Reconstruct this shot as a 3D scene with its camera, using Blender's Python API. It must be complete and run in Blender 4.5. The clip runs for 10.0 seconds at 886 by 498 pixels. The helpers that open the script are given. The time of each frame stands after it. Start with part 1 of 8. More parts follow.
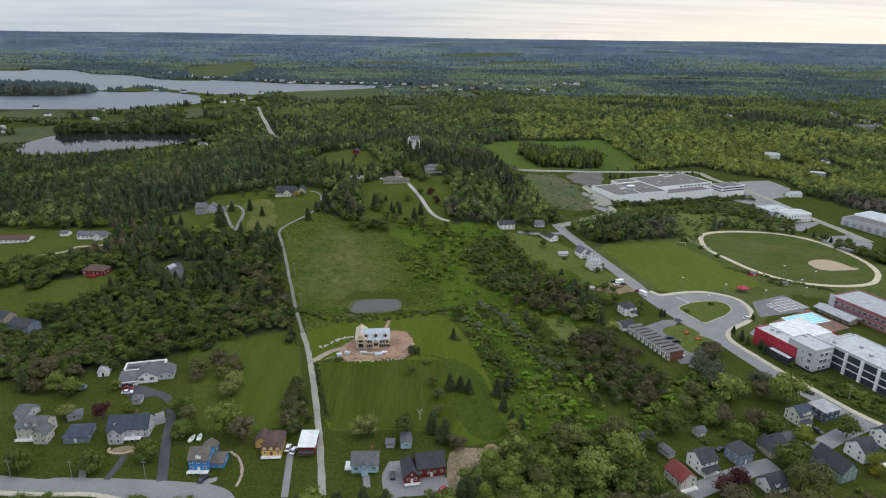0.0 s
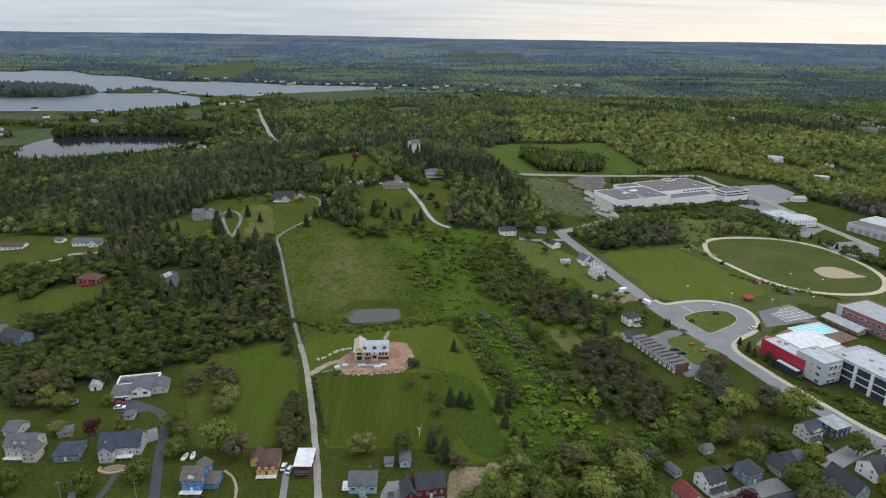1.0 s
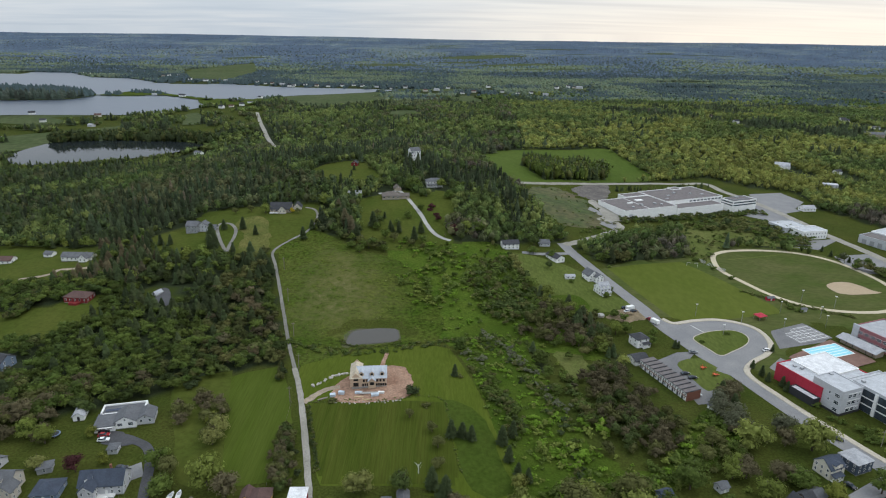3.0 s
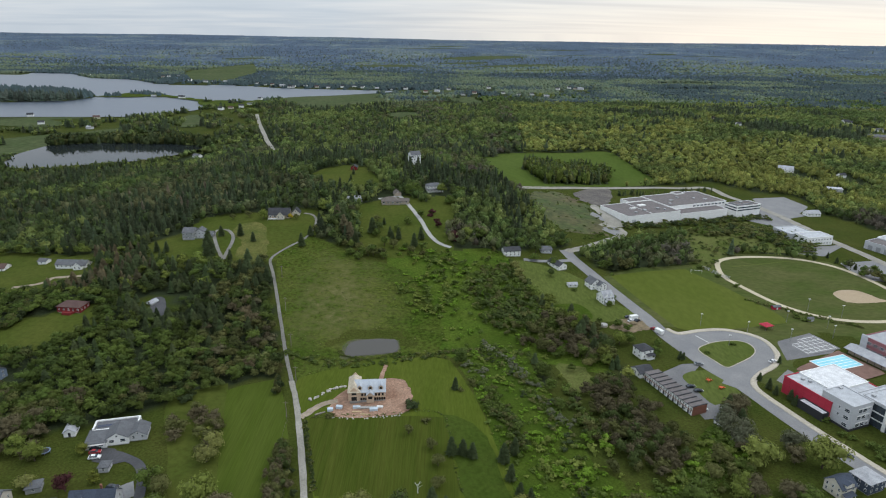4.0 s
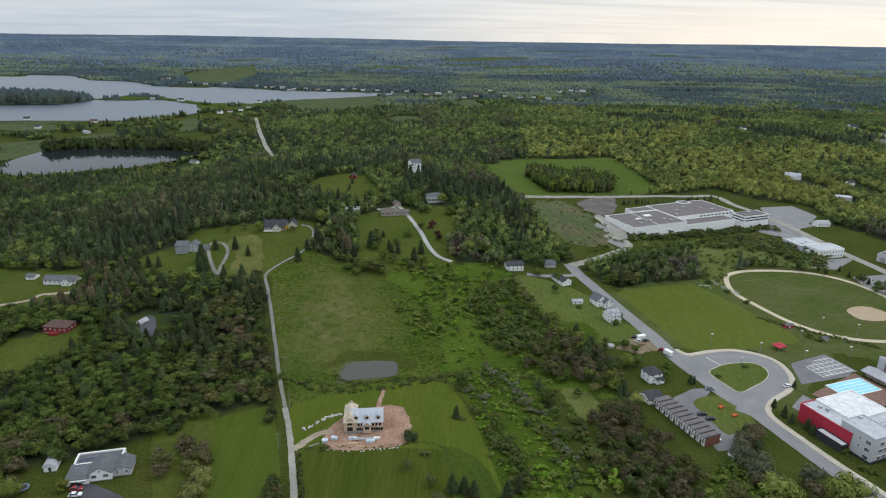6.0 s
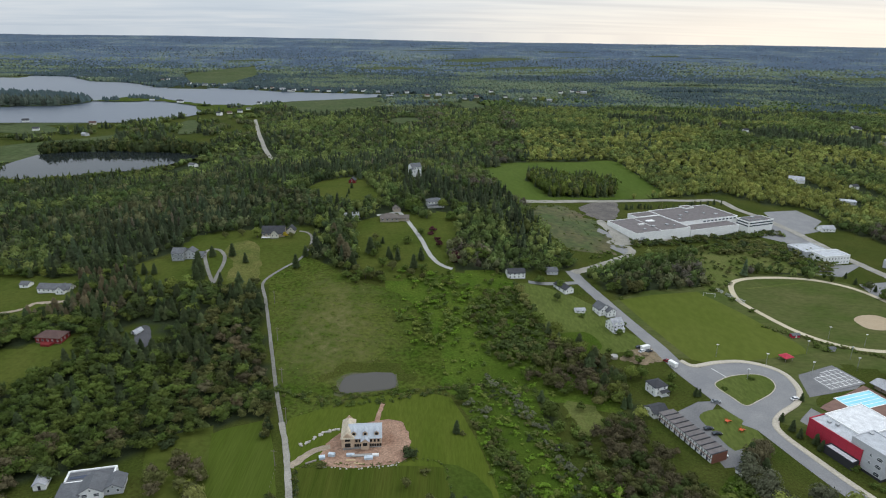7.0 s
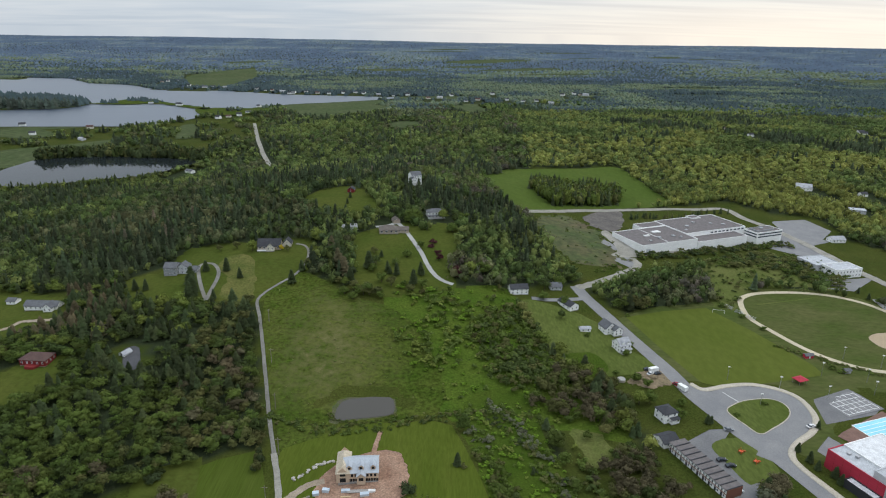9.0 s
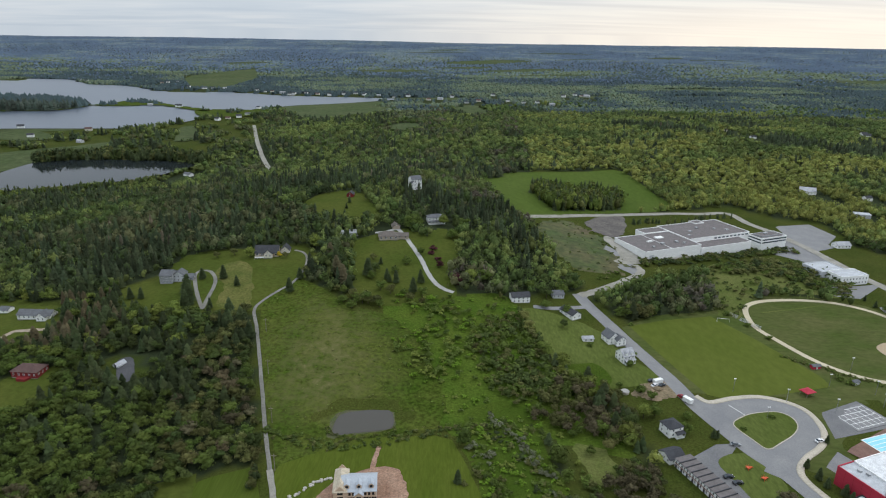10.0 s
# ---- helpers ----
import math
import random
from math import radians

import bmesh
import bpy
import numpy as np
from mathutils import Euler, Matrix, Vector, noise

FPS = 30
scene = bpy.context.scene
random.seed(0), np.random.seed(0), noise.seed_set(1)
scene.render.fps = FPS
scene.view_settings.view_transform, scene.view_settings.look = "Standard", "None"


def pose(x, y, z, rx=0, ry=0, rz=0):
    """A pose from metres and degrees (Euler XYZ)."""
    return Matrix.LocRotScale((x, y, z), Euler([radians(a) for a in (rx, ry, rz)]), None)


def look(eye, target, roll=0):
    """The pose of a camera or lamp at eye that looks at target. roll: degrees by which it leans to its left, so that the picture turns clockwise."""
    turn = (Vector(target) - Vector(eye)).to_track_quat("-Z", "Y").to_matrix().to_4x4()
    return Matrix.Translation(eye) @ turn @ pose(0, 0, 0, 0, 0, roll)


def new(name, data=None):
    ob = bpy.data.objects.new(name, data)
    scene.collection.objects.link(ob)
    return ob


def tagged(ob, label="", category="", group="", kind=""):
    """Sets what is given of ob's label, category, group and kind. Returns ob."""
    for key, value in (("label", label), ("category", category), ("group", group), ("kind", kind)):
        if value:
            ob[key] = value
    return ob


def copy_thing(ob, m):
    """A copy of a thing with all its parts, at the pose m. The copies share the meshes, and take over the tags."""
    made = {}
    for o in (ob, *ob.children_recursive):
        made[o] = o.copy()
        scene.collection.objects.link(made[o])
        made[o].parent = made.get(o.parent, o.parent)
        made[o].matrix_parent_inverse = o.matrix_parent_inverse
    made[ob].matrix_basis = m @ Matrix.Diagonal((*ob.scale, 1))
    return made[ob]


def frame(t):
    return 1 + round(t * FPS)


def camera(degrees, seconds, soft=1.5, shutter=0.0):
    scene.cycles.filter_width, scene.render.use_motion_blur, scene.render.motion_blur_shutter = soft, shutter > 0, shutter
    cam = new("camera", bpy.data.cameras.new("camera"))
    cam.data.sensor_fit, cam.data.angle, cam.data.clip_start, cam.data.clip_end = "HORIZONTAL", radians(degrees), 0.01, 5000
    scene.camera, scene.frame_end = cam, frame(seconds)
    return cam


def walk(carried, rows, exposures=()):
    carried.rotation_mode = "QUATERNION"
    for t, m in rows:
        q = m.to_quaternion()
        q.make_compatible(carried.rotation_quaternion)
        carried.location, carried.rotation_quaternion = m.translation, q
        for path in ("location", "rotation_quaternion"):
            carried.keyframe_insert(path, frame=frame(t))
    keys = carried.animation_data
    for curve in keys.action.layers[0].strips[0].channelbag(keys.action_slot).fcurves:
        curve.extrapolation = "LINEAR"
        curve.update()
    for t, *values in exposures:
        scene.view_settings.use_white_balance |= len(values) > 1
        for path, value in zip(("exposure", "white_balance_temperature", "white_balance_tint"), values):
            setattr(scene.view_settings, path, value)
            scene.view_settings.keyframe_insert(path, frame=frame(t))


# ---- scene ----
EXPOSURE = 0.02
cam = camera(69.98, 10.0, soft=1.12)
# seconds, eye, pitch, roll, yaw
PATH = [
    (0, 0.000, 0.000, 148.000, -18.9435, 0.9134, 0.0000),
    (0.5, 0.019, 3.821, 149.177, -18.9376, 0.9147, 0.0258),
    (1, 0.038, 7.637, 150.353, -18.9318, 0.9161, 0.0515),
    (1.5, 0.057, 11.450, 151.527, -18.9259, 0.9174, 0.0773),
    (2, 0.076, 15.258, 152.700, -18.9201, 0.9187, 0.1031),
    (2.5, 0.095, 19.062, 153.872, -18.9143, 0.9200, 0.1289),
    (4, 0.152, 30.450, 157.380, -18.8967, 0.9239, 0.2062),
    (4.5, 0.171, 34.238, 158.547, -18.8909, 0.9252, 0.2320),
    (5, 0.189, 38.022, 159.713, -18.8850, 0.9265, 0.2577),
    (5.5, 0.208, 41.801, 160.877, -18.8792, 0.9278, 0.2835),
    (7, 0.265, 53.116, 164.363, -18.8617, 0.9318, 0.3608),
    (7.5, 0.283, 56.879, 165.522, -18.8558, 0.9331, 0.3866),
    (8, 0.302, 60.638, 166.680, -18.8500, 0.9344, 0.4124),
    (8.5, 0.321, 64.393, 167.837, -18.8441, 0.9357, 0.4381),
    (9, 0.340, 68.144, 168.992, -18.8383, 0.9370, 0.4639),
    (9.5, 0.358, 71.890, 170.146, -18.8325, 0.9383, 0.4897),
    (10, 0.377, 75.633, 171.299, -18.8266, 0.9396, 0.5155),
]
walk(cam, [(t, pose(x, y, z, 90 + pitch, 0, yaw) @ pose(0, 0, 0, 0, 0, roll)) for t, x, y, z, pitch, roll, yaw in PATH], exposures=[(0.0, EXPOSURE), (10.0, EXPOSURE)])

# ---- world and light ----
SUN_EL, SUN_AZ = 42.0, 75.0     # low behind the overcast, to the right of the view
world = bpy.data.worlds.new("sky")
scene.world = world
world.use_nodes = True
wn = world.node_tree.nodes
wl = world.node_tree.links
wn.clear()
w_out = wn.new("ShaderNodeOutputWorld")
w_bg = wn.new("ShaderNodeBackground")
w_sky = wn.new("ShaderNodeTexSky")
w_sky.sky_type, w_sky.sun_disc = "NISHITA", False
w_sky.sun_elevation, w_sky.sun_rotation = radians(SUN_EL), radians(SUN_AZ)
w_tc = wn.new("ShaderNodeTexCoord")
w_sep = wn.new("ShaderNodeSeparateXYZ")
wl.new(w_tc.outputs["Generated"], w_sep.inputs[0])


def wmath(op, a, b):
    n = wn.new("ShaderNodeMath")
    n.operation = op
    for i, v in enumerate((a, b)):
        if isinstance(v, (int, float)):
            n.inputs[i].default_value = v
        else:
            wl.new(v, n.inputs[i])
    return n.outputs[0]


def wramp(src, stops):
    n = wn.new("ShaderNodeValToRGB")
    while len(n.color_ramp.elements) < len(stops):
        n.color_ramp.elements.new(0.5)
    for e, (p, c) in zip(n.color_ramp.elements, stops):
        e.position, e.color = p, (*c, 1)
    wl.new(src, n.inputs[0])
    return n.outputs[0]


def wmix(fac, a, b, mode="MIX"):
    n = wn.new("ShaderNodeMix")
    n.data_type, n.blend_type = "RGBA", mode
    for i, v in ((0, fac), (6, a), (7, b)):
        if isinstance(v, (int, float)):
            n.inputs[i].default_value = v
        elif isinstance(v, tuple):
            n.inputs[i].default_value = (*v, 1)
        else:
            wl.new(v, n.inputs[i])
    return n.outputs[2]


# cloud sheets: streaks that flatten towards the horizon
w_up = wmath("MAXIMUM", w_sep.outputs["Z"], 0.0)
w_den = wmath("ADD", w_up, 0.055)
w_cx = wmath("DIVIDE", w_sep.outputs["X"], w_den)
w_cy = wmath("DIVIDE", w_sep.outputs["Y"], w_den)
w_comb = wn.new("ShaderNodeCombineXYZ")
wl.new(wmath("MULTIPLY", w_cx, 0.75), w_comb.inputs[0])
wl.new(wmath("MULTIPLY", w_cy, 1.25), w_comb.inputs[1])
w_noise = wn.new("ShaderNodeTexNoise")
w_noise.inputs["Scale"].default_value = 0.5
w_noise.inputs["Detail"].default_value = 3
w_noise.inputs["Roughness"].default_value = 0.55
wl.new(w_comb.outputs[0], w_noise.inputs["Vector"])
w_streaks = wn.new("ShaderNodeTexNoise")
w_streaks.inputs["Scale"].default_value = 1.1
w_streaks.inputs["Detail"].default_value = 4
w_comb2 = wn.new("ShaderNodeCombineXYZ")
wl.new(wmath("MULTIPLY", w_cx, 0.28), w_comb2.inputs[0])
wl.new(wmath("MULTIPLY", w_cy, 1.1), w_comb2.inputs[1])
wl.new(w_comb2.outputs[0], w_streaks.inputs["Vector"])
w_cloud = wramp(w_noise.outputs["Fac"], [(0.30, (0.60, 0.685, 0.785)), (0.50, (0.68, 0.755, 0.84)), (0.70, (0.78, 0.83, 0.885))])
# the lit, cream coloured gap low in the sky on the sun's side
w_east = wmath("ADD", wmath("MULTIPLY", w_sep.outputs["X"], 0.75), wmath("MULTIPLY", w_sep.outputs["Y"], 0.66))
w_glow = wramp(w_east, [(0.52, (0, 0, 0)), (0.90, (1, 1, 1))])
w_line = wramp(w_streaks.outputs["Fac"], [(0.36, (0.72, 0.75, 0.80)), (0.50, (0.96, 0.96, 0.97)), (0.60, (1.20, 1.16, 1.08))])
w_cloud = wmix(w_glow, w_cloud, wmix(1.0, w_cloud, w_line, "MULTIPLY"))
w_low = wramp(w_up, [(0.0, (1, 1, 1)), (0.035, (0.75, 0.75, 0.75)), (0.075, (0, 0, 0))])
w_gl = wmix(1.0, w_glow, w_low, "MULTIPLY")
w_col = wmix(w_gl, w_cloud, wmix(0.85, w_cloud, (1.34, 1.20, 1.02)))
w_skys = wmix(1.0, w_sky.outputs[0], (0.10, 0.10, 0.10), "MULTIPLY")
w_all = wmix(0.9, w_skys, w_col)
# an overcast sky is brighter overhead than at its rim
w_zen = wmath("ADD", 1.0, wmath("MULTIPLY", w_up, 1.25))
w_all = wmix(1.0, w_all, w_zen, "MULTIPLY")
wl.new(w_all, w_bg.inputs["Color"])
w_bg.inputs["Strength"].default_value = 0.88
wl.new(w_bg.outputs[0], w_out.inputs["Surface"])

sun_data = bpy.data.lights.new("sun", "SUN")
sun_data.energy, sun_data.angle, sun_data.color = 0.8, radians(30), (1.0, 0.95, 0.88)
sun = new("sun", sun_data)
sun.matrix_world = look((0, 0, 400), (-400 * math.sin(radians(SUN_AZ)), -400 * math.cos(radians(SUN_AZ)), 400 - 400 * math.tan(radians(SUN_EL + 12))))

# ---- materials ----


def mat(name, a, b=None, scale=1.0, rough=0.85, metal=0.0, bump_h=0.0, fine=8.0, stain=0.35, per_object=0.0, spec=0.3, attr=None, attr_col=None, stretch=None, island=0.0):
    """A surface whose colour runs from a to b by a coarse and a fine noise, with grain in its relief."""
    m = bpy.data.materials.new(name)
    m.use_nodes = True
    n, l = m.node_tree.nodes, m.node_tree.links
    bs = n["Principled BSDF"]
    b = b or tuple(c * 0.75 for c in a)
    geo = n.new("ShaderNodeNewGeometry")
    vec = geo.outputs["Position"]
    if stretch:
        mp = n.new("ShaderNodeMapping")
        mp.inputs["Scale"].default_value = stretch[:3]
        mp.inputs["Rotation"].default_value = (0, 0, radians(stretch[3]))
        l.new(vec, mp.inputs["Vector"])
        vec = mp.outputs[0]

    def noise_at(s, detail):
        t = n.new("ShaderNodeTexNoise")
        t.inputs["Scale"].default_value, t.inputs["Detail"].default_value = s, detail
        t.inputs["Roughness"].default_value = 0.62
        l.new(vec, t.inputs["Vector"])
        r = n.new("ShaderNodeMapRange")
        r.inputs["From Min"].default_value, r.inputs["From Max"].default_value = 0.32, 0.68
        l.new(t.outputs["Fac"], r.inputs["Value"])
        return r.outputs[0]

    def mix(f, x, y, mode="MIX"):
        t = n.new("ShaderNodeMix")
        t.data_type, t.blend_type = "RGBA", mode
        for i, v in ((0, f), (6, x), (7, y)):
            if isinstance(v, (int, float)):
                t.inputs[i].default_value = v
            elif isinstance(v, tuple):
                t.inputs[i].default_value = (*v, 1)
            else:
                l.new(v, t.inputs[i])
        return t.outputs[2]

    coarse, grain = noise_at(scale, 4), noise_at(scale * fine, 3)
    col = mix(coarse, a, b)
    g2 = mix(grain, (1 - stain,) * 3, (1 + stain * 0.6,) * 3)
    col = mix(1.0, col, g2, "MULTIPLY")
    if attr:
        at = n.new("ShaderNodeAttribute")
        at.attribute_name = attr
        for k, c in enumerate(attr_col if isinstance(attr_col[0], tuple) else (attr_col,)):
            if len(attr_col) == 3 and not isinstance(attr_col[0], tuple):
                mottle = n.new("ShaderNodeMath")
                mottle.operation = "MULTIPLY"
                l.new(at.outputs["Fac"], mottle.inputs[0])
                l.new(noise_at(0.22, 5) if attr == "dry" else at.outputs["Fac"], mottle.inputs[1])
                col = mix(mottle.outputs[0], col, mix(grain, c, tuple(v * 0.6 for v in c)))
    if attr == "tint":
        col = mix(1.0, col, at.outputs["Color"], "MULTIPLY")
    if island:
        rr = n.new("ShaderNodeMapRange")
        rr.inputs["To Min"].default_value, rr.inputs["To Max"].default_value = 1 - island, 1 + island
        l.new(geo.outputs["Random Per Island"], rr.inputs["Value"])
        col = mix(1.0, col, rr.outputs[0], "MULTIPLY")
    if per_object:
        oi = n.new("ShaderNodeObjectInfo")
        rr = n.new("ShaderNodeMapRange")
        rr.inputs["To Min"].default_value, rr.inputs["To Max"].default_value = 1 - per_object, 1 + per_object
        l.new(oi.outputs["Random"], rr.inputs["Value"])
        col = mix(1.0, col, rr.outputs[0], "MULTIPLY")
    l.new(col, bs.inputs["Base Color"])
    bs.inputs["Roughness"].default_value, bs.inputs["Metallic"].default_value = rough, metal
    bs.inputs["Specular IOR Level"].default_value = spec
    if bump_h:
        bp = n.new("ShaderNodeBump")
        bp.inputs["Strength"].default_value, bp.inputs["Distance"].default_value = 0.6, bump_h
        l.new(grain, bp.inputs["Height"])
        l.new(bp.outputs[0], bs.inputs["Normal"])
    return m


def foliage(name, rough=0.75, island=0.2, red=1.0, blue=1.0):
    """Leaves: the tree's own tint, varied from leaf clump to leaf clump; red and blue set a haze cast."""
    m = mat(name, (1.30 * red, 1.20, 1.14 * blue), (1.06 * red, 1.02, 0.92 * blue), scale=0.05, rough=rough, fine=30, stain=0.14, attr="tint", attr_col=((1,) * 3,) * 2, island=island, spec=0.1, per_object=0.12)
    n, l = m.node_tree.nodes, m.node_tree.links
    bs, out = n["Principled BSDF"], n["Material Output"]
    tr, mx = n.new("ShaderNodeBsdfTranslucent"), n.new("ShaderNodeMixShader")
    l.new(bs.inputs["Base Color"].links[0].from_socket, tr.inputs["Color"])
    mx.inputs[0].default_value = 0.28
    l.new(bs.outputs[0], mx.inputs[1])
    l.new(tr.outputs[0], mx.inputs[2])
    l.new(mx.outputs[0], out.inputs["Surface"])
    return m


M = {}
M["ground"] = mat("grass_and_forest_floor", (0.0382, 0.0540, 0.0100), (0.0610, 0.0690, 0.0158), 0.03, 0.95, bump_h=0.2, fine=38, stain=0.36, attr="wood", attr_col=(0.036, 0.047, 0.023), spec=0.02)
M["lawn"] = mat("mown_lawn", (0.0594, 0.0840, 0.0111), (0.0774, 0.0980, 0.0156), 0.03, 0.95, bump_h=0.05, fine=18, stain=0.18, spec=0.02, stretch=(2.0, 0.3, 1, 4))
M["striped"] = mat("striped_lawn", (0.0508, 0.0740, 0.0107), (0.0677, 0.0900, 0.0161), 0.04, 0.95, bump_h=0.05, fine=14, stain=0.18, spec=0.02, stretch=(3.0, 0.12, 1, -5))
M["meadow"] = mat("rough_meadow", (0.0355, 0.0642, 0.0072), (0.0746, 0.0889, 0.0180), 0.05, 0.95, bump_h=0.3, fine=11, stain=0.52, spec=0.02, attr="dry", attr_col=(0.16, 0.150, 0.062))
M["rough_lawn"] = mat("rough_lawn_grass", (0.0508, 0.0710, 0.0127), (0.0713, 0.0830, 0.0179), 0.03, 0.95, bump_h=0.05, fine=14, stain=0.2, spec=0.02)
M["soccer"] = mat("mown_soccer_turf", (0.0739, 0.0968, 0.0163), (0.0915, 0.1091, 0.0229), 0.02, 0.95, fine=16, stain=0.1, spec=0.02, stretch=(1, 0.5, 1, 20))
M["oval"] = mat("patchy_track_turf", (0.056, 0.078, 0.019), (0.088, 0.094, 0.034), 0.045, 0.95, fine=9, stain=0.2, spec=0.02, stretch=(0.6, 1.2, 1, 20))
# lower lawn: separately mown plots, darkened too for the light's fall-off there
M["plot"] = mat("striped_mown_plot", (0.0414, 0.0600, 0.0086), (0.0627, 0.0740, 0.0135), 0.05, 0.95, bump_h=0.05, fine=9, stain=0.2, spec=0.02, stretch=(4.5, 0.16, 1, -12))
M["dim_lawn"] = mat("dimmed_lower_lawn", (0.037, 0.061, 0.0090), (0.051, 0.073, 0.0130), 0.05, 0.95, bump_h=0.05, fine=12, stain=0.2, spec=0.02)
M["pitch"] = mat("sports_turf", (0.07, 0.094, 0.021), (0.094, 0.114, 0.031), 0.03, 0.95, fine=22, stain=0.24, spec=0.02, stretch=(1, 0.4, 1, 20))
M["field"] = mat("young_crop_field", (0.058, 0.090, 0.0165), (0.072, 0.100, 0.0215), 0.02, 0.95, fine=12, stain=0.12, spec=0.02, stretch=(1, 0.4, 1, -25))
M["asphalt"] = mat("worn_asphalt", (0.172, 0.173, 0.179), (0.222, 0.221, 0.218), 0.08, 0.9, fine=20, stain=0.14)
M["asphalt_mid"] = mat("grey_asphalt", (0.135, 0.135, 0.14), (0.175, 0.174, 0.172), 0.1, 0.9, fine=18, stain=0.18)
M["asphalt_new"] = mat("dark_asphalt", (0.052, 0.053, 0.057), (0.075, 0.075, 0.08), 0.1, 0.85, fine=16, stain=0.2)
M["gravel"] = mat("pale_gravel", (0.31, 0.295, 0.26), (0.215, 0.205, 0.17), 0.12, 0.95, bump_h=0.05, fine=14, stain=0.25)
M["lane"] = mat("grey_lane_gravel", (0.225, 0.218, 0.195), (0.145, 0.140, 0.122), 0.1, 0.95, bump_h=0.05, fine=14, stain=0.28)
M["whitegravel"] = mat("white_gravel", (0.37, 0.37, 0.355), (0.29, 0.288, 0.275), 0.1, 0.95, bump_h=0.05, fine=14, stain=0.2)
M["track"] = mat("crusher_dust", (0.50, 0.44, 0.32), (0.42, 0.37, 0.26), 0.06, 0.95, fine=20, stain=0.18)
M["sand"] = mat("infield_sand", (0.38, 0.30, 0.20), (0.33, 0.255, 0.165), 0.08, 0.95, fine=16, stain=0.15)
M["concrete"] = mat("sidewalk_concrete", (0.47, 0.42, 0.34), (0.38, 0.345, 0.28), 0.1, 0.9, fine=14, stain=0.2)
M["redearth"] = mat("bare_red_earth", (0.36, 0.235, 0.165), (0.235, 0.135, 0.09), 0.16, 0.95, bump_h=0.15, fine=8, stain=0.45)
M["dusty"] = mat("dusty_track", (0.34, 0.285, 0.215), (0.25, 0.20, 0.145), 0.15, 0.95, bump_h=0.06, fine=12, stain=0.3)
M["mud"] = mat("muddy_margin", (0.085, 0.078, 0.045), (0.055, 0.075, 0.02), 0.3, 0.95, bump_h=0.1, fine=9, stain=0.4)
M["earth"] = mat("bare_brown_earth", (0.25, 0.185, 0.12), (0.16, 0.13, 0.075), 0.09, 0.95, bump_h=0.15, fine=10, stain=0.4)
M["slope"] = mat("scraped_hillside", (0.105, 0.082, 0.042), (0.040, 0.072, 0.0140), 0.022, 0.95, bump_h=0.2, fine=9, stain=0.4)
M["spoil"] = mat("dark_spoil", (0.09, 0.082, 0.075), (0.14, 0.125, 0.11), 0.08, 0.95, bump_h=0.3, fine=9, stain=0.4)
M["lush"] = mat("lush_wet_grass", (0.0389, 0.0700, 0.0085), (0.0626, 0.0900, 0.0135), 0.05, 0.95, bump_h=0.3, fine=26, stain=0.34, spec=0.02)
M["straw"] = mat("straw_coloured_grass", (0.128, 0.122, 0.040), (0.070, 0.090, 0.022), 0.06, 0.95, bump_h=0.2, fine=12, stain=0.3, spec=0.02)
M["pasture"] = mat("overgrown_pasture_grass", (0.0478, 0.0860, 0.0106), (0.0770, 0.1080, 0.0170), 0.06, 0.95, bump_h=0.3, fine=14, stain=0.36, spec=0.02)
M["dry"] = mat("dry_grass", (0.072, 0.1, 0.022), (0.118, 0.126, 0.042), 0.04, 0.95, bump_h=0.2, fine=24, stain=0.26, spec=0.02)
M["far_meadow"] = mat("far_pasture", (0.054, 0.076, 0.030), (0.078, 0.093, 0.044), 0.012, 0.95, fine=9, stain=0.3, spec=0.02)
M["leaf"] = foliage("leaves")
# far foliage is bluer and less red: haze put into its colour
M["far_haze_leaf"] = foliage("distant_leaves", 0.9, 0.08, 0.9, 1.32)
M["bark"] = mat("bark", (0.11, 0.085, 0.065), (0.06, 0.048, 0.038), 1.2, 0.95, fine=10, stain=0.3)


def water_mat(name, col, rough, ripple, wave=0.12):
    m = bpy.data.materials.new(name)
    m.use_nodes = True
    n, l = m.node_tree.nodes, m.node_tree.links
    bs = n["Principled BSDF"]
    bs.inputs["Base Color"].default_value = (*col, 1)
    bs.inputs["Roughness"].default_value, bs.inputs["IOR"].default_value = rough, 1.33
    bs.inputs["Specular IOR Level"].default_value = 0.5
    t = n.new("ShaderNodeTexNoise")
    t.inputs["Scale"].default_value, t.inputs["Detail"].default_value = ripple, 4
    geo = n.new("ShaderNodeNewGeometry")
    l.new(geo.outputs["Position"], t.inputs["Vector"])
    bp = n.new("ShaderNodeBump")
    bp.inputs["Strength"].default_value, bp.inputs["Distance"].default_value = wave, 0.5
    l.new(t.outputs["Fac"], bp.inputs["Height"])
    l.new(bp.outputs[0], bs.inputs["Normal"])
    return m


M["sea"] = water_mat("harbour_water", (0.065, 0.082, 0.108), 0.32, 0.06, 0.5)
M["lake"] = water_mat("lake_water", (0.014, 0.018, 0.02), 0.06, 0.15, 0.02)
M["lake"].node_tree.nodes["Principled BSDF"].inputs["IOR"].default_value = 1.2
M["lake"].node_tree.nodes["Principled BSDF"].inputs["Specular IOR Level"].default_value = 0.28
M["pond"] = water_mat("muddy_pond_water", (0.055, 0.05, 0.04), 0.12, 0.5, 0.05)

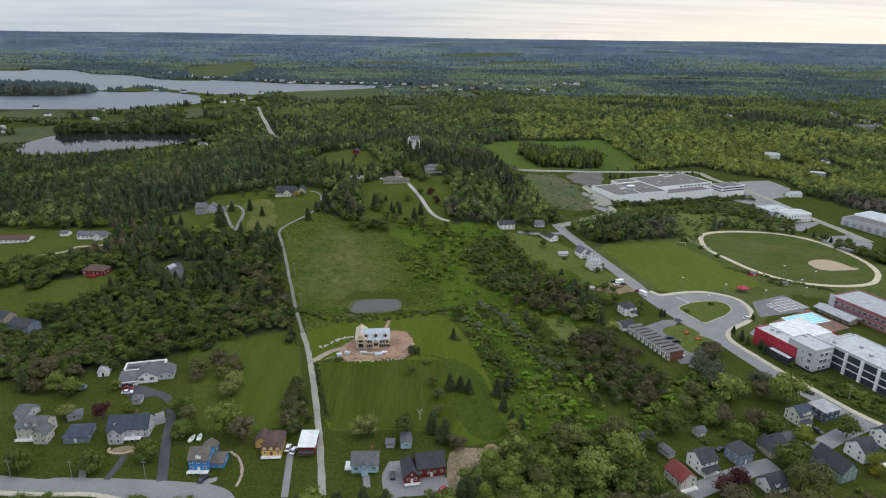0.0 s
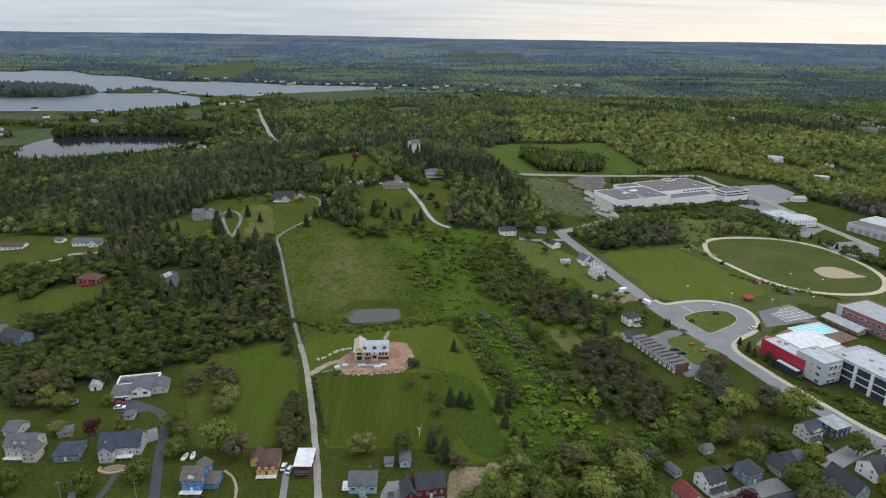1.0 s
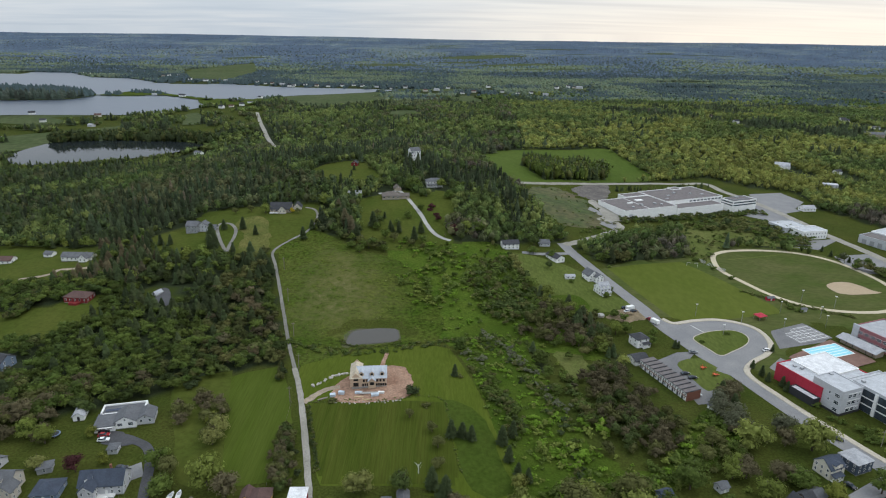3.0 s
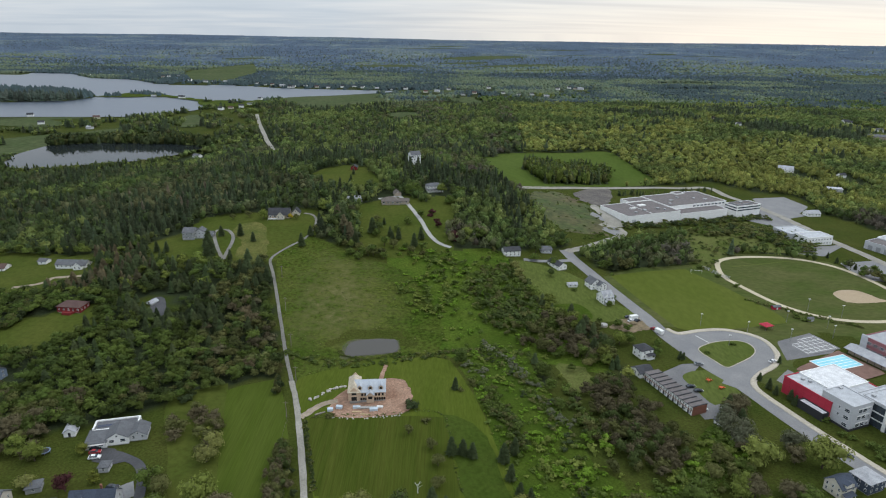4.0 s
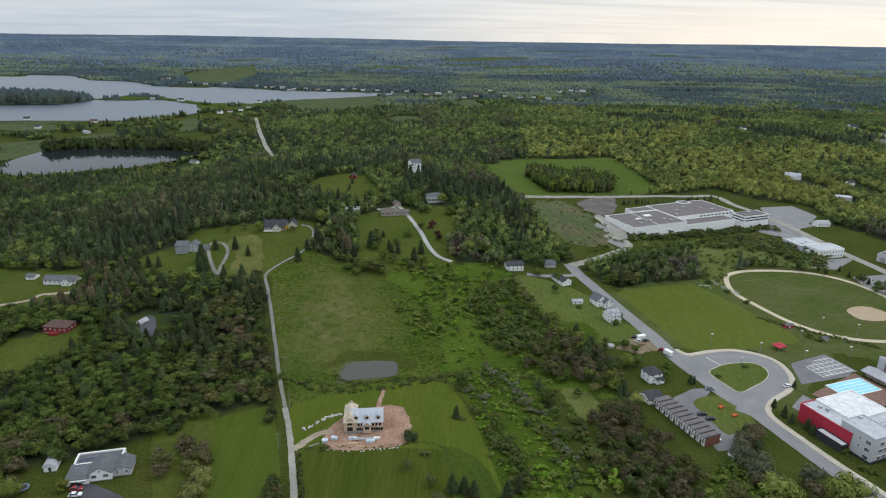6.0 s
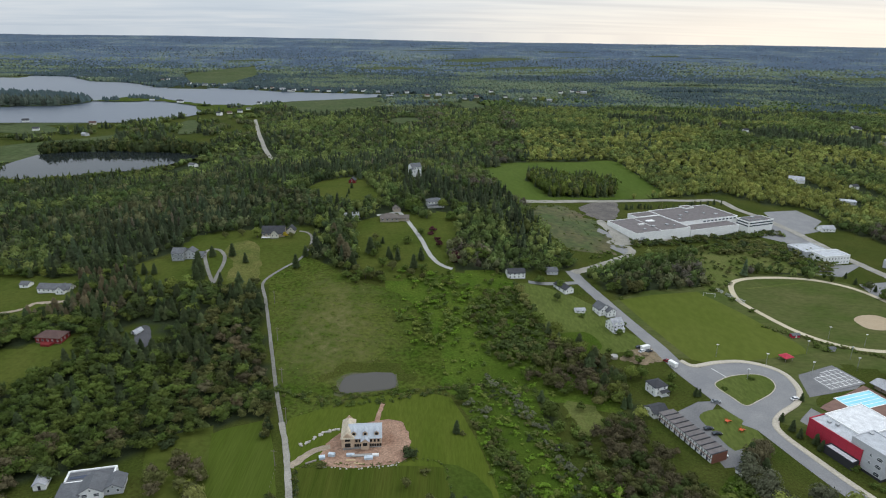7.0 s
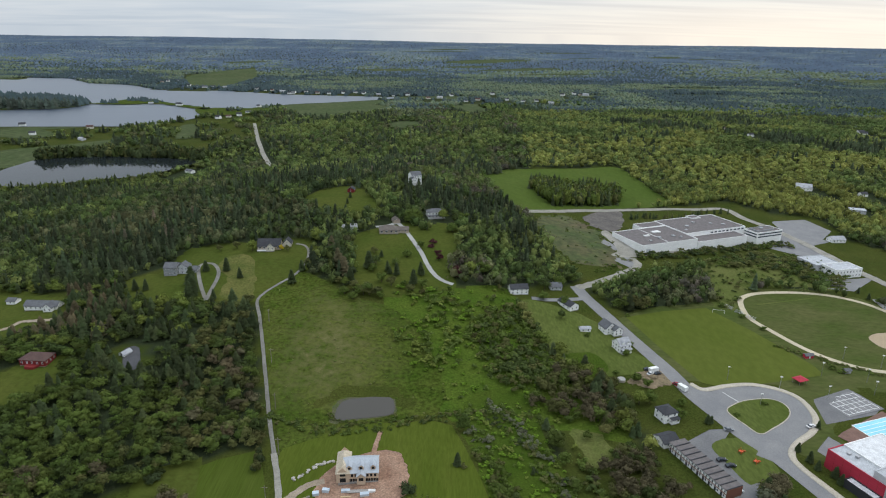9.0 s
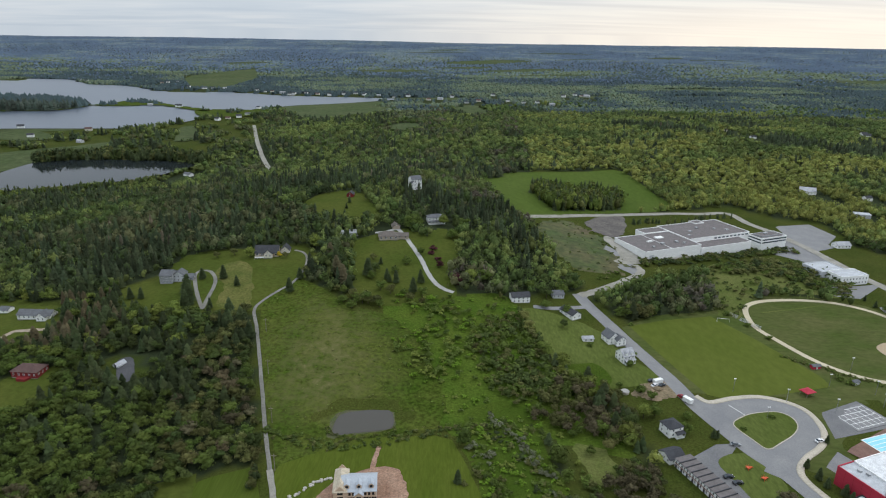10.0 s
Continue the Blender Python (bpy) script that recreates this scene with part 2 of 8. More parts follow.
# ---- mesh helpers ----


def box(bm, x0, x1, y0, y1, z0, z1):
    v = [bm.verts.new(p) for p in ((x0, y0, z0), (x1, y0, z0), (x1, y1, z0), (x0, y1, z0), (x0, y0, z1), (x1, y0, z1), (x1, y1, z1), (x0, y1, z1))]
    for f in ((3, 2, 1, 0), (4, 5, 6, 7), (0, 1, 5, 4), (1, 2, 6, 5), (2, 3, 7, 6), (3, 0, 4, 7)):
        bm.faces.new([v[i] for i in f])
    return v


def prism(bm, pts, z0, z1):
    """A polygon in plan, raised from z0 to z1."""
    lo, hi = [bm.verts.new((x, y, z0)) for x, y in pts], [bm.verts.new((x, y, z1)) for x, y in pts]
    k = len(pts)
    bm.faces.new(hi)
    bm.faces.new(lo[::-1])
    for i in range(k):
        bm.faces.new((lo[i], lo[(i + 1) % k], hi[(i + 1) % k], hi[i]))


def tube(bm, x, y, z0, z1, r0, r1, k=8):
    a = [bm.verts.new((x + r0 * math.cos(i * math.tau / k), y + r0 * math.sin(i * math.tau / k), z0)) for i in range(k)]
    b = [bm.verts.new((x + r1 * math.cos(i * math.tau / k), y + r1 * math.sin(i * math.tau / k), z1)) for i in range(k)]
    for i in range(k):
        bm.faces.new((a[i], a[(i + 1) % k], b[(i + 1) % k], b[i]))
    bm.faces.new(b)
    bm.faces.new(a[::-1])


def mesh_of(name, bm, material):
    me = bpy.data.meshes.new(name)
    bmesh.ops.recalc_face_normals(bm, faces=bm.faces)
    bm.to_mesh(me)
    bm.free()
    me.materials.append(material)
    return me


def part(name, bm, material, parent, label=""):
    ob = new(name, mesh_of(name, bm, material))
    ob.parent = parent
    return tagged(ob, label)


def shared(name, me, parent, m):
    ob = new(name, me)
    ob.parent = parent
    ob.matrix_basis = m
    return ob


def thing(name, label, category, x, y, z, rz=0, group="", kind=""):
    ob = new(name)
    ob.matrix_basis = pose(x, y, z, 0, 0, rz)
    return tagged(ob, label, category, group, kind)


def numpy_mesh(name, verts, tris, material, tint=None, smooth=False):
    me = bpy.data.meshes.new(name)
    verts, tris = np.asarray(verts, np.float32), np.asarray(tris, np.int32)
    k = tris.shape[1]
    me.vertices.add(len(verts))
    me.vertices.foreach_set("co", verts.ravel())
    me.loops.add(tris.size)
    me.loops.foreach_set("vertex_index", tris.ravel())
    me.polygons.add(len(tris))
    me.polygons.foreach_set("loop_start", np.arange(0, tris.size, k, dtype=np.int32))
    me.polygons.foreach_set("loop_total", np.full(len(tris), k, np.int32))
    if smooth:
        me.polygons.foreach_set("use_smooth", np.ones(len(tris), bool))
    me.update(calc_edges=True)
    if tint is not None:
        at = me.color_attributes.new("tint", "FLOAT_COLOR", "POINT")
        c = np.ones((len(verts), 4), np.float32)
        c[:, :3] = tint
        at.data.foreach_set("color", c.ravel())
    me.materials.append(material)
    return me


def inside(px, py, poly):
    """Which of the points lie in the polygon."""
    hit = np.zeros(len(px), bool)
    k = len(poly)
    for i in range(k):
        (x0, y0), (x1, y1) = poly[i], poly[(i + 1) % k]
        if y0 == y1:
            continue
        c = ((y0 > py) != (y1 > py)) & (px < (x1 - x0) * (py - y0) / (y1 - y0) + x0)
        hit ^= c
    return hit


def curve_through(pts, closed=False, per=6):
    """Points of a smooth line through pts."""
    out, k = [], len(pts)
    for i in range(k if closed else k - 1):
        p = [Vector(pts[j % k] if closed else pts[min(max(j, 0), k - 1)]) for j in (i - 1, i, i + 1, i + 2)]
        for s in range(per):
            t = s / per
            out.append(tuple(0.5 * ((2 * p[1]) + (p[2] - p[0]) * t + (2 * p[0] - 5 * p[1] + 4 * p[2] - p[3]) * t * t + (3 * p[1] - p[0] - 3 * p[2] + p[3]) * t ** 3)))
    if not closed:
        out.append(tuple(pts[-1]))
    return out


def ribbon(name, pts, width, material, lift=0.12, closed=False, label="", smooth=True, thick=0.0, ragged=0.0):
    """A strip of given width that lies on the land along a line."""
    line = [Vector(p) for p in (curve_through(pts, closed) if smooth else pts)]
    bm, rows, k = bmesh.new(), [], len(line)
    for i, p in enumerate(line):
        a = line[(i - 1) % k] if closed or i else p
        b = line[(i + 1) % k] if closed or i < k - 1 else p
        d = (b - a).normalized()
        nrm = Vector((-d.y, d.x))
        row = []
        for s in (-0.5, -0.17, 0.17, 0.5):
            wv = width * (1 + (random.uniform(-ragged, ragged) if abs(s) == 0.5 else 0))
            q = p + nrm * wv * s
            row.append(bm.verts.new((q.x, q.y, ground_z(q.x, q.y) + lift)))
        rows.append(row)
    for i in range(k if closed else k - 1):
        r, t = rows[i], rows[(i + 1) % k]
        for j in range(3):
            bm.faces.new((r[j], r[j + 1], t[j + 1], t[j]))
    if thick:
        for i in range(k if closed else k - 1):
            r, t = rows[i], rows[(i + 1) % k]
            for j in (0, 3):
                low = [bm.verts.new(v.co - Vector((0, 0, thick))) for v in (r[j], t[j])]
                bm.faces.new((r[j], t[j], low[1], low[0]))
    me = mesh_of(name, bm, material)
    for p in me.polygons:
        p.use_smooth = True
    return tagged(new(name, me), label, "", "", "structure")


def patch(name, poly, material, lift=0.08, step=4.0, round_it=True, label="", flat=None, kind="structure", ragged=0.0, dry=None):
    """An area that lies on the land, cut into strips."""
    poly = curve_through(poly, True, 12 if ragged else 5) if round_it else poly
    if ragged:
        poly = [(x + ragged * (noise.noise((x / 7, y / 7, 1)) + 0.6 * noise.noise((x / 2.5, y / 2.5, 2))), y + ragged * (noise.noise((x / 7, y / 7, 5)) + 0.6 * noise.noise((x / 2.5, y / 2.5, 6)))) for x, y in poly]
    ys = [p[1] for p in poly]
    rows, y = [], min(ys) + 0.01
    levels = np.arange(min(ys) + 0.01, max(ys) - 0.005, step).tolist() + [max(ys) - 0.01]
    for y in levels:
        xs = []
        for (x0, y0), (x1, y1) in zip(poly, poly[1:] + poly[:1]):
            if (y0 > y) != (y1 > y):
                xs.append(x0 + (x1 - x0) * (y - y0) / (y1 - y0))
        xs.sort()
        rows.append((y, list(zip(xs[::2], xs[1::2]))))
    verts, quads = [], []
    n = 40 if dry else max(8, min(60, int(max([b - a for y, sp in rows for a, b in sp] + [1]) / (4 if min(ys) < 700 else 25))))
    seen = {}

    def put(x, y):
        key = (round(x, 3), round(y, 3))
        if key in seen:
            return seen[key]
        seen[key] = len(verts)
        verts.append((x, y, flat if flat is not None else ground_z(x, y) + lift))
        return len(verts) - 1

    for (ya, sa), (yb, sb) in zip(rows, rows[1:]):
        for a in sa:
            for b in sb:
                if (a[0] < b[1] and b[0] < a[1]) or len(sa) == len(sb) == 1:
                    if len(sa) != len(sb):
                        u = v = (max(a[0], b[0]), min(a[1], b[1]))
                    else:
                        u, v = a, b
                    pa = [put(u[0] + (u[1] - u[0]) * i / n, ya) for i in range(n + 1)]
                    pb = [put(v[0] + (v[1] - v[0]) * i / n, yb) for i in range(n + 1)]
                    quads += [(pa[i], pa[i + 1], pb[i + 1], pb[i]) for i in range(n)]
    me = numpy_mesh(name, verts, quads, material, smooth=True)
    if dry:
        at = me.attributes.new("dry", "FLOAT", "POINT")
        at.data.foreach_set("value", np.array([math.exp(-1.4 * math.hypot((x - dry[0]) / dry[2], (y - dry[1]) / dry[3]) ** 2) * (0.7 + 0.7 * noise.noise((x / 14, y / 14, 3)) + 0.5 * noise.noise((x / 40, y / 40, 8))) for x, y, z in verts], np.float32).clip(0, 1))
    return tagged(new(name, me), label, "", "", kind)


# ---- land ----
def bump(x, y, cx, cy, left, right, front, back, h):
    sx = left if x < cx else right
    sy = front if y < cy else back
    return h * math.exp(-0.5 * (((x - cx) / sx) ** 2 + ((y - cy) / sy) ** 2))


def ground_z(x, y):
    """Height of the land: a drumlin behind the meadow, low rises, and wooded ridges in the distance, raised to fit the
    horizon as the camera sees it.
    """
    z = bump(x, y, -50, 620, 170, 118, 165, 135, 34)
    z += bump(x, y, -205, 335, 90, 70, 70, 70, 5) + bump(x, y, -190, 440, 70, 60, 60, 60, 4)
    z -= bump(x, y, -37, 322, 90, 90, 34, 40, 4)
    z += bump(x, y, -10, 262, 29, 27, 42, 24, 4.6)
    z += bump(x, y, 190, 560, 90, 120, 60, 120, 4)
    z += bump(x, y, 300, 1150, 260, 500, 260, 260, 16) + bump(x, y, -150, 1000, 130, 300, 180, 260, 5)
    z -= bump(x, y, -310, 810, 110, 60, 60, 90, 4)
    z += bump(x, y, -390, 985, 100, 110, 30, 70, 11)
    # a nearer slope replaces land kilometres farther off, shaped to the camera's view
    s = min(max((y - 2450) / 2600, 0), 1)
    if s:
        roll = 9 * math.sin(x / 780 + y / 510) + 6 * math.sin(y / 173 + x / 640) + 4 * math.sin(x / 233 - y / 350) + 2.0 * math.sin(x / 97 + y / 300)
        z += 103 * s ** 0.92 + roll * min(1, 3 * s) * (1 - 0.72 * s)
    f = min(max(2.85 - 1.5 * math.hypot((x + 36.5) / 15.5, (y - 322.5) / 10.5), 0), 1)
    z += (2.75 - z) * f * f * (3 - 2 * f)
    f = min(max(2.2 - 1.2 * math.hypot((x - 1545) / 75, (y - 2690) / 62), 0), 1)
    z += (15.0 - z) * f
    return z


# lines and areas traced in the camera's view and cast onto the land, in metres
MAIN_ROAD = [(-420.0, 205.0), (-260.0, 190.0), (-148.0, 175.1), (-128.9, 175.0), (-109.8, 174.9), (-90.4, 174.0), (-74.4, 171.4), (-62, 160.0), (-20, 146.0), (40, 132.0), (120, 120.0)]
GRAVEL_LANE = [(-38.8, 172.3), (-43.7, 194.9), (-48.6, 215.1), (-53.8, 234.8), (-58.9, 253.3), (-63.6, 269.4), (-70.0, 287.8), (-76.9, 307.4), (-83.3, 326.6), (-89.5, 345.7), (-98.4, 372.7), (-106.3, 395.7), (-111.9, 411.1), (-110.7, 420.8), (-104.8, 433.4), (-97.9, 445.6), (-94.9, 460.3), (-95.0, 477.1), (-100.0, 489.9), (-107.6, 494.0)]
LOOP_DRIVE = [(-141.7, 410.1), (-149.3, 423.7), (-157.3, 440.6), (-162.5, 454.4), (-161.1, 460.7), (-154.7, 459.7), (-147.7, 449.2), (-144.6, 437.0), (-143.3, 423.3), (-141.9, 411.5)]
WHITE_LANE = [(-54.4, 525.4), (-46.1, 528.0), (-38.8, 533.1), (-32.9, 522.7), (-25.4, 504.3), (-18.4, 484.9), (-12.9, 466.1), (-7.6, 452.6), (-2.0, 445.9), (4.2, 442.4)]
SCHOOL_STREET = [(85.3, 457.8), (89.2, 443.0), (97.3, 420.4), (104.5, 399.1), (111.2, 380.0), (117.2, 362.1), (121.8, 342.8), (128.0, 326.1), (133.7, 311.1), (139.9, 299.5), (144.1, 288.4), (149.5, 271.9), (155.2, 256.0), (160.9, 242.4), (168.6, 226.4), (176.3, 213.9)]
CIRCLE_OUTER = [(124.2, 350.7), (130.0, 346.5), (142.9, 350.8), (157.3, 352.9), (169.4, 348.2), (174.8, 339.8), (173.9, 326.1), (167.3, 315.7), (155.8, 306.2), (148.7, 298.0), (147.0, 289.2), (139.9, 299.5), (133.7, 311.1), (128.0, 326.1)]
ISLAND = [(134.0, 328.7), (140.7, 335.1), (148.6, 338.7), (159.1, 340.3), (164.3, 336.8), (164.3, 330.0), (159.2, 323.1), (149.8, 316.1), (141.8, 311.5), (137.9, 318.2)]
SIDEWALK = [(124.5, 351.5), (129.7, 346.5), (142.9, 350.8), (157.3, 352.9), (169.7, 348.2), (175.1, 339.9), (174.2, 326.2), (167.3, 315.0), (156.1, 306.2), (149.0, 298.0), (148.2, 289.8), (152.7, 276.0), (158.6, 260.1), (164.4, 246.7), (171.9, 229.8), (179.1, 218.1)]
FACTORY_ROAD = [(86.3, 455.7), (97.1, 463.6), (112.9, 476.9), (127.1, 490.1), (139.7, 504.5), (137.9, 516.7)]
BACK_ROAD = [(66.0, 599.0), (96.9, 615.9), (128.5, 634.4), (174.6, 656.7), (215.2, 672.5), (247.9, 678.6), (276.1, 684.6), (282.2, 653.2), (292.8, 625.2), (300.5, 592.7), (305.6, 559.2), (310.6, 520.5), (318.1, 491.6), (324.8, 458.4)]
FAR_ROAD = [(-370.5, 1275.1), (-338.6, 1176.8), (-292.1, 1031.5), (-266.8, 960.0), (-247.4, 911.0), (-217.8, 832.5)]
BLACK_DRIVE = [(-94.9, 178.6), (-99.2, 190.9), (-103.4, 203.8), (-107.1, 216.3), (-110.4, 223.8), (-114.0, 228.1), (-118.9, 230.7), (-123.5, 232.6), (-127.2, 233.3)]
SHORT_DRIVES = [[(-128.5, 192.6), (-122.0, 177.9)], [(-114.0, 193.6), (-113.6, 184.5), (-114.0, 178.7)], [(-54.5, 194.9), (-52.5, 180.2), (-51.3, 171.5)], [(-25.5, 182.3), (-24.4, 176.4)], [(-76.6, 194.7), (-71.7, 190.0), (-68.8, 182.7), (-68.8, 176.4)]]
EAST_STREETS = [[(76.0, 172.7), (88.8, 179.0), (102.3, 185.8), (112.3, 190.3), (122.2, 193.7)], [(141.8, 203.2), (151.5, 208.8), (161.5, 214.5), (171.5, 219.8)], [(146.4, 290.4), (135.3, 299.2)]]
MEADOW = [(-107.4, 411.6), (-93.8, 450.2), (-57.0, 422.3), (-27.6, 406.7), (-8.4, 373.0), (0.7, 339.4), (-3.8, 319.3), (-28.2, 312.0), (-64.0, 292.1), (-70.4, 294.8), (-84.1, 333.0)]
HOUSE_LAWN = [(-67.8, 289.2), (-58.9, 296.4), (-47.0, 304.7), (-28.2, 312.0), (-0.7, 314.1), (6.3, 303.5), (12.2, 283.1), (18.0, 259.6), (21.5, 241.1), (25.8, 219.4), (26.2, 205.3), (10.8, 199.3), (-9.4, 204.0), (-30.0, 206.1), (-42.5, 207.3), (-49.1, 230.4), (-54.8, 248.2), (-62.1, 266.4)]
LAWN_PLOT = [(-55.7, 256.1), (-37.1, 256.6), (-20.0, 256.2), (-0.9, 257.9), (3.6, 235.6), (7.0, 214.1), (2.0, 205.4), (-10.5, 204.0), (-22.8, 207.0), (-34.6, 207.8), (-43.2, 209.4)]
LAWN_EAST = [(0.3, 257.6), (11.7, 254.3), (18.8, 242.9), (22.6, 221.5), (25.9, 207.1), (13.8, 202.6), (8.2, 214.2), (4.8, 235.7)]
STRIP_LAWN = [(-97.2, 279.7), (-76.5, 290.0), (-68.7, 269.4), (-59.6, 239.3), (-52.7, 211.6), (-56.0, 206.4), (-77.6, 206.3), (-86.8, 239.4)]
SOCCER = [(109.4, 421.1), (136.8, 433.6), (166.6, 442.9), (183.1, 415.3), (200.0, 375.1), (199.6, 365.1), (170.8, 356.6), (140.6, 349.0), (131.0, 353.0), (120.0, 385.8)]
SCHOOL_GROUNDS = [(104, 418), (133, 440), (168, 449), (190, 462), (215, 480), (250, 482), (282, 470), (300, 440), (304, 405), (300, 360), (262, 330), (230, 345), (212, 352), (176, 316), (178, 300), (166, 290), (152, 298), (176, 330), (170, 350), (150, 354), (130, 350), (122, 352), (114, 380)]
OVAL = [(194.5, 456.1), (203.6, 466.2), (218.3, 472.2), (239.5, 475.0), (258.8, 473.4), (273.2, 467.1), (284.3, 455.3), (292.2, 432.8), (293.8, 412.4), (289.1, 394.1), (277.6, 378.7), (266.8, 372.4), (254.6, 369.8), (240.3, 369.9), (226.2, 373.5), (214.2, 382.0), (205.0, 393.9), (196.3, 413.8), (189.9, 433.0)]
INFIELD = [(251.0, 409.5), (256.6, 415.4), (263.6, 418.1), (270.4, 417.5), (275.4, 411.2), (277.5, 404.9), (281.6, 400.9), (271.6, 398.2), (259.1, 396.4), (252.2, 399.0)]
FIELD_A = [(32.5, 741.7), (60.2, 813.3), (87.5, 831.7), (130.2, 844.6), (169.3, 852.2), (212.0, 866.2), (221.5, 817.9), (224.7, 754.8), (225.3, 693.5), (172.9, 661.8), (110.5, 630.8), (64.5, 600.3)]
FIELD_COPSE = [(83.0, 703.8), (86.9, 673.2), (92.7, 643.7), (96.9, 632.1), (124.9, 646.5), (165.9, 670.8), (175.5, 701.6), (174.6, 725.7), (158.9, 726.0), (148.4, 740.2), (127.7, 715.8), (113.8, 731.6), (98.1, 738.1)]
BROWN_WOOD = [(62.7, 281.9), (73.1, 291.0), (82.3, 299.8), (88.0, 287.4), (91.7, 270.1), (95.9, 257.1), (99.3, 247.6), (93.0, 231.7), (82.1, 227.1), (73.4, 229.6), (68.0, 248.4), (63.9, 265.9)]
NORTH_COPSE = [(39.9, 326.7), (47.4, 345.8), (60.8, 357.7), (75.9, 355.4), (85.8, 345.1), (89.1, 327.3), (84.2, 308.5), (76.9, 309.5), (70.2, 314.6), (58.0, 315.4), (47.9, 321.7)]
TAN_MEADOW = [(54.5, 308.5), (62.0, 311.5), (70.5, 307.9), (75.7, 289.9), (67.7, 285.8), (62.0, 285.5), (59.4, 295.5)]
DRY_KNOLL = [(-152.0, 459.7), (-147.5, 474.7), (-133.0, 471.7), (-119.6, 434.6), (-116.0, 413.6), (-133.8, 413.5), (-139.0, 439.6)]
DIRT_SLOPE = [(71.3, 578.4), (94.9, 602.3), (117.2, 588.3), (126.8, 544.2), (130.9, 513.0), (117.2, 497.6), (97.5, 491.1), (82.6, 515.6)]
DIRT_LOT = [(2.9, 195.7), (10.8, 198.3), (21.1, 200.6), (23.9, 192.3), (21.1, 182.2), (15.6, 172.3), (4.3, 170.7), (2.5, 181.6)]
RED_EARTH = [(-47.5, 261.8), (-47.7, 269.7), (-43.3, 278.9), (-29.0, 289.1), (-19.9, 289.0), (-14.8, 279.7), (-13.1, 267.4), (-14.8, 258.9), (-23.3, 256.0), (-36.2, 256.0), (-43.6, 257.2)]
DIRT_PATH = [(-59.0, 257.3), (-55.1, 263.4), (-51.0, 267.6), (-45.5, 269.5)]
BELT_OPEN = [(172.5, 447.6), (181.2, 472.2), (186.8, 491.1), (189.2, 512.9), (199.8, 529.8), (243.7, 544.4), (282.1, 545.2), (298.0, 515.3), (279.7, 483.8), (257.7, 485.4), (241.1, 485.5), (217.2, 480.8), (199.5, 466.2), (185.9, 443.1)]
BELT_SCRUB = [(190.5, 515.2), (201.2, 531.2), (244.3, 545.7), (282.1, 545.2), (299.4, 517.6), (280.8, 485.7), (259.8, 489.4), (255.1, 505.4), (238.7, 514.5), (213.6, 515.0)]
RUN_UP = [(203.6, 452.5), (219.7, 457.7), (235.4, 462.7), (251.8, 468.6)]
APRON_WEST = [(126.5, 567.7), (134.3, 573.4), (150.7, 534.7), (195.3, 552.7), (192.9, 544.7), (163.7, 531.1), (138.5, 518.5), (123.7, 518.8), (131.7, 534.1)]
YARD_ROW = [(164.0, 622.9), (184.7, 631.9), (207.1, 636.7), (229.6, 648.0), (248.1, 661.6), (273.5, 670.2)]
SCRUB_WOOD = [(16.8, 394.7), (22.8, 412.5), (43.8, 425.3), (52.5, 402.3), (53.0, 377.6), (65.1, 358.5), (66.3, 346.6), (44.0, 340.5), (25.9, 342.8), (18.9, 358.8)]
EAST_LAWN = [(44.1, 428.7), (64.9, 429.0), (88.3, 412.9), (97.9, 390.9), (111.3, 364.3), (86.7, 355.5), (68.0, 356.9), (57.7, 374.9), (52.9, 406.2)]
DARK_LAWN = [(56.7, 367.7), (78.7, 376.8), (85.2, 360.4), (66.7, 349.0)]
BARN_PAD = [(-165.3, 356.9), (-159.8, 361.1), (-154.9, 353.0), (-151.9, 342.7), (-157.2, 341.0)]
TAN_TRACK = [(-255.5, 374.6), (-246.6, 376.6), (-239.8, 380.4), (-237.2, 386.3), (-228.9, 386.9), (-218.8, 387.5)]
WEST_HEDGE = [(-227.0, 324.5), (-227.1, 333.7), (-227.2, 343.4), (-226.9, 352.9), (-225.8, 364.4), (-220.7, 369.6)]
EAST_DRIVE = [(53.4, 434.2), (63.7, 434.0), (75.6, 436.8), (86.6, 440.4)]
PLAY_LAWN = [(116.1, 301.5), (124.6, 307.7), (135.9, 306.5), (138.1, 293.1), (137.1, 284.1), (124.9, 278.4), (121.2, 278.3), (118.3, 290.0)]
DIRT_SPUR = [(-28.8, 286.0), (-28.4, 296.9), (-27.6, 305.0)]
POND = [(-49.1, 313.2), (-48.6, 327.5), (-39.5, 331.9), (-28.3, 333.3), (-24.2, 329.9), (-23.5, 319.3), (-31.6, 316.0), (-40.6, 314.2)]
LAKE = [(-522.9, 767.5), (-538.0, 811.4), (-539.6, 846.6), (-536.2, 880.0), (-510.2, 897.5), (-451.0, 907.7), (-368.5, 903.8), (-328.7, 890.2), (-334.5, 858.7), (-348.1, 819.3), (-360.7, 793.6), (-405.5, 769.1), (-444.6, 740.6), (-485.4, 731.2)]
BAY = [(-2600, 2500.0), (-1520.3, 2231.3), (-1454.8, 2312.7), (-1306.4, 2296.7), (-1144.1, 2120.9), (-1013.4, 2096.7), (-860.7, 1952.6), (-735.2, 1933.7), (-618.7, 1936.1), (-465.7, 1859.8), (-303.0, 1851.4), (-140.1, 1822.8), (-276.7, 1688.0), (-379.1, 1621.9), (-418.0, 1554.6), (-437.6, 1481.4), (-474.8, 1476.1), (-518.8, 1418.3), (-507.4, 1327.2), (-568.6, 1203.8), (-637.7, 1194.4), (-758.8, 1186.6), (-810.1, 1169.7), (-1500, 1260.0)]
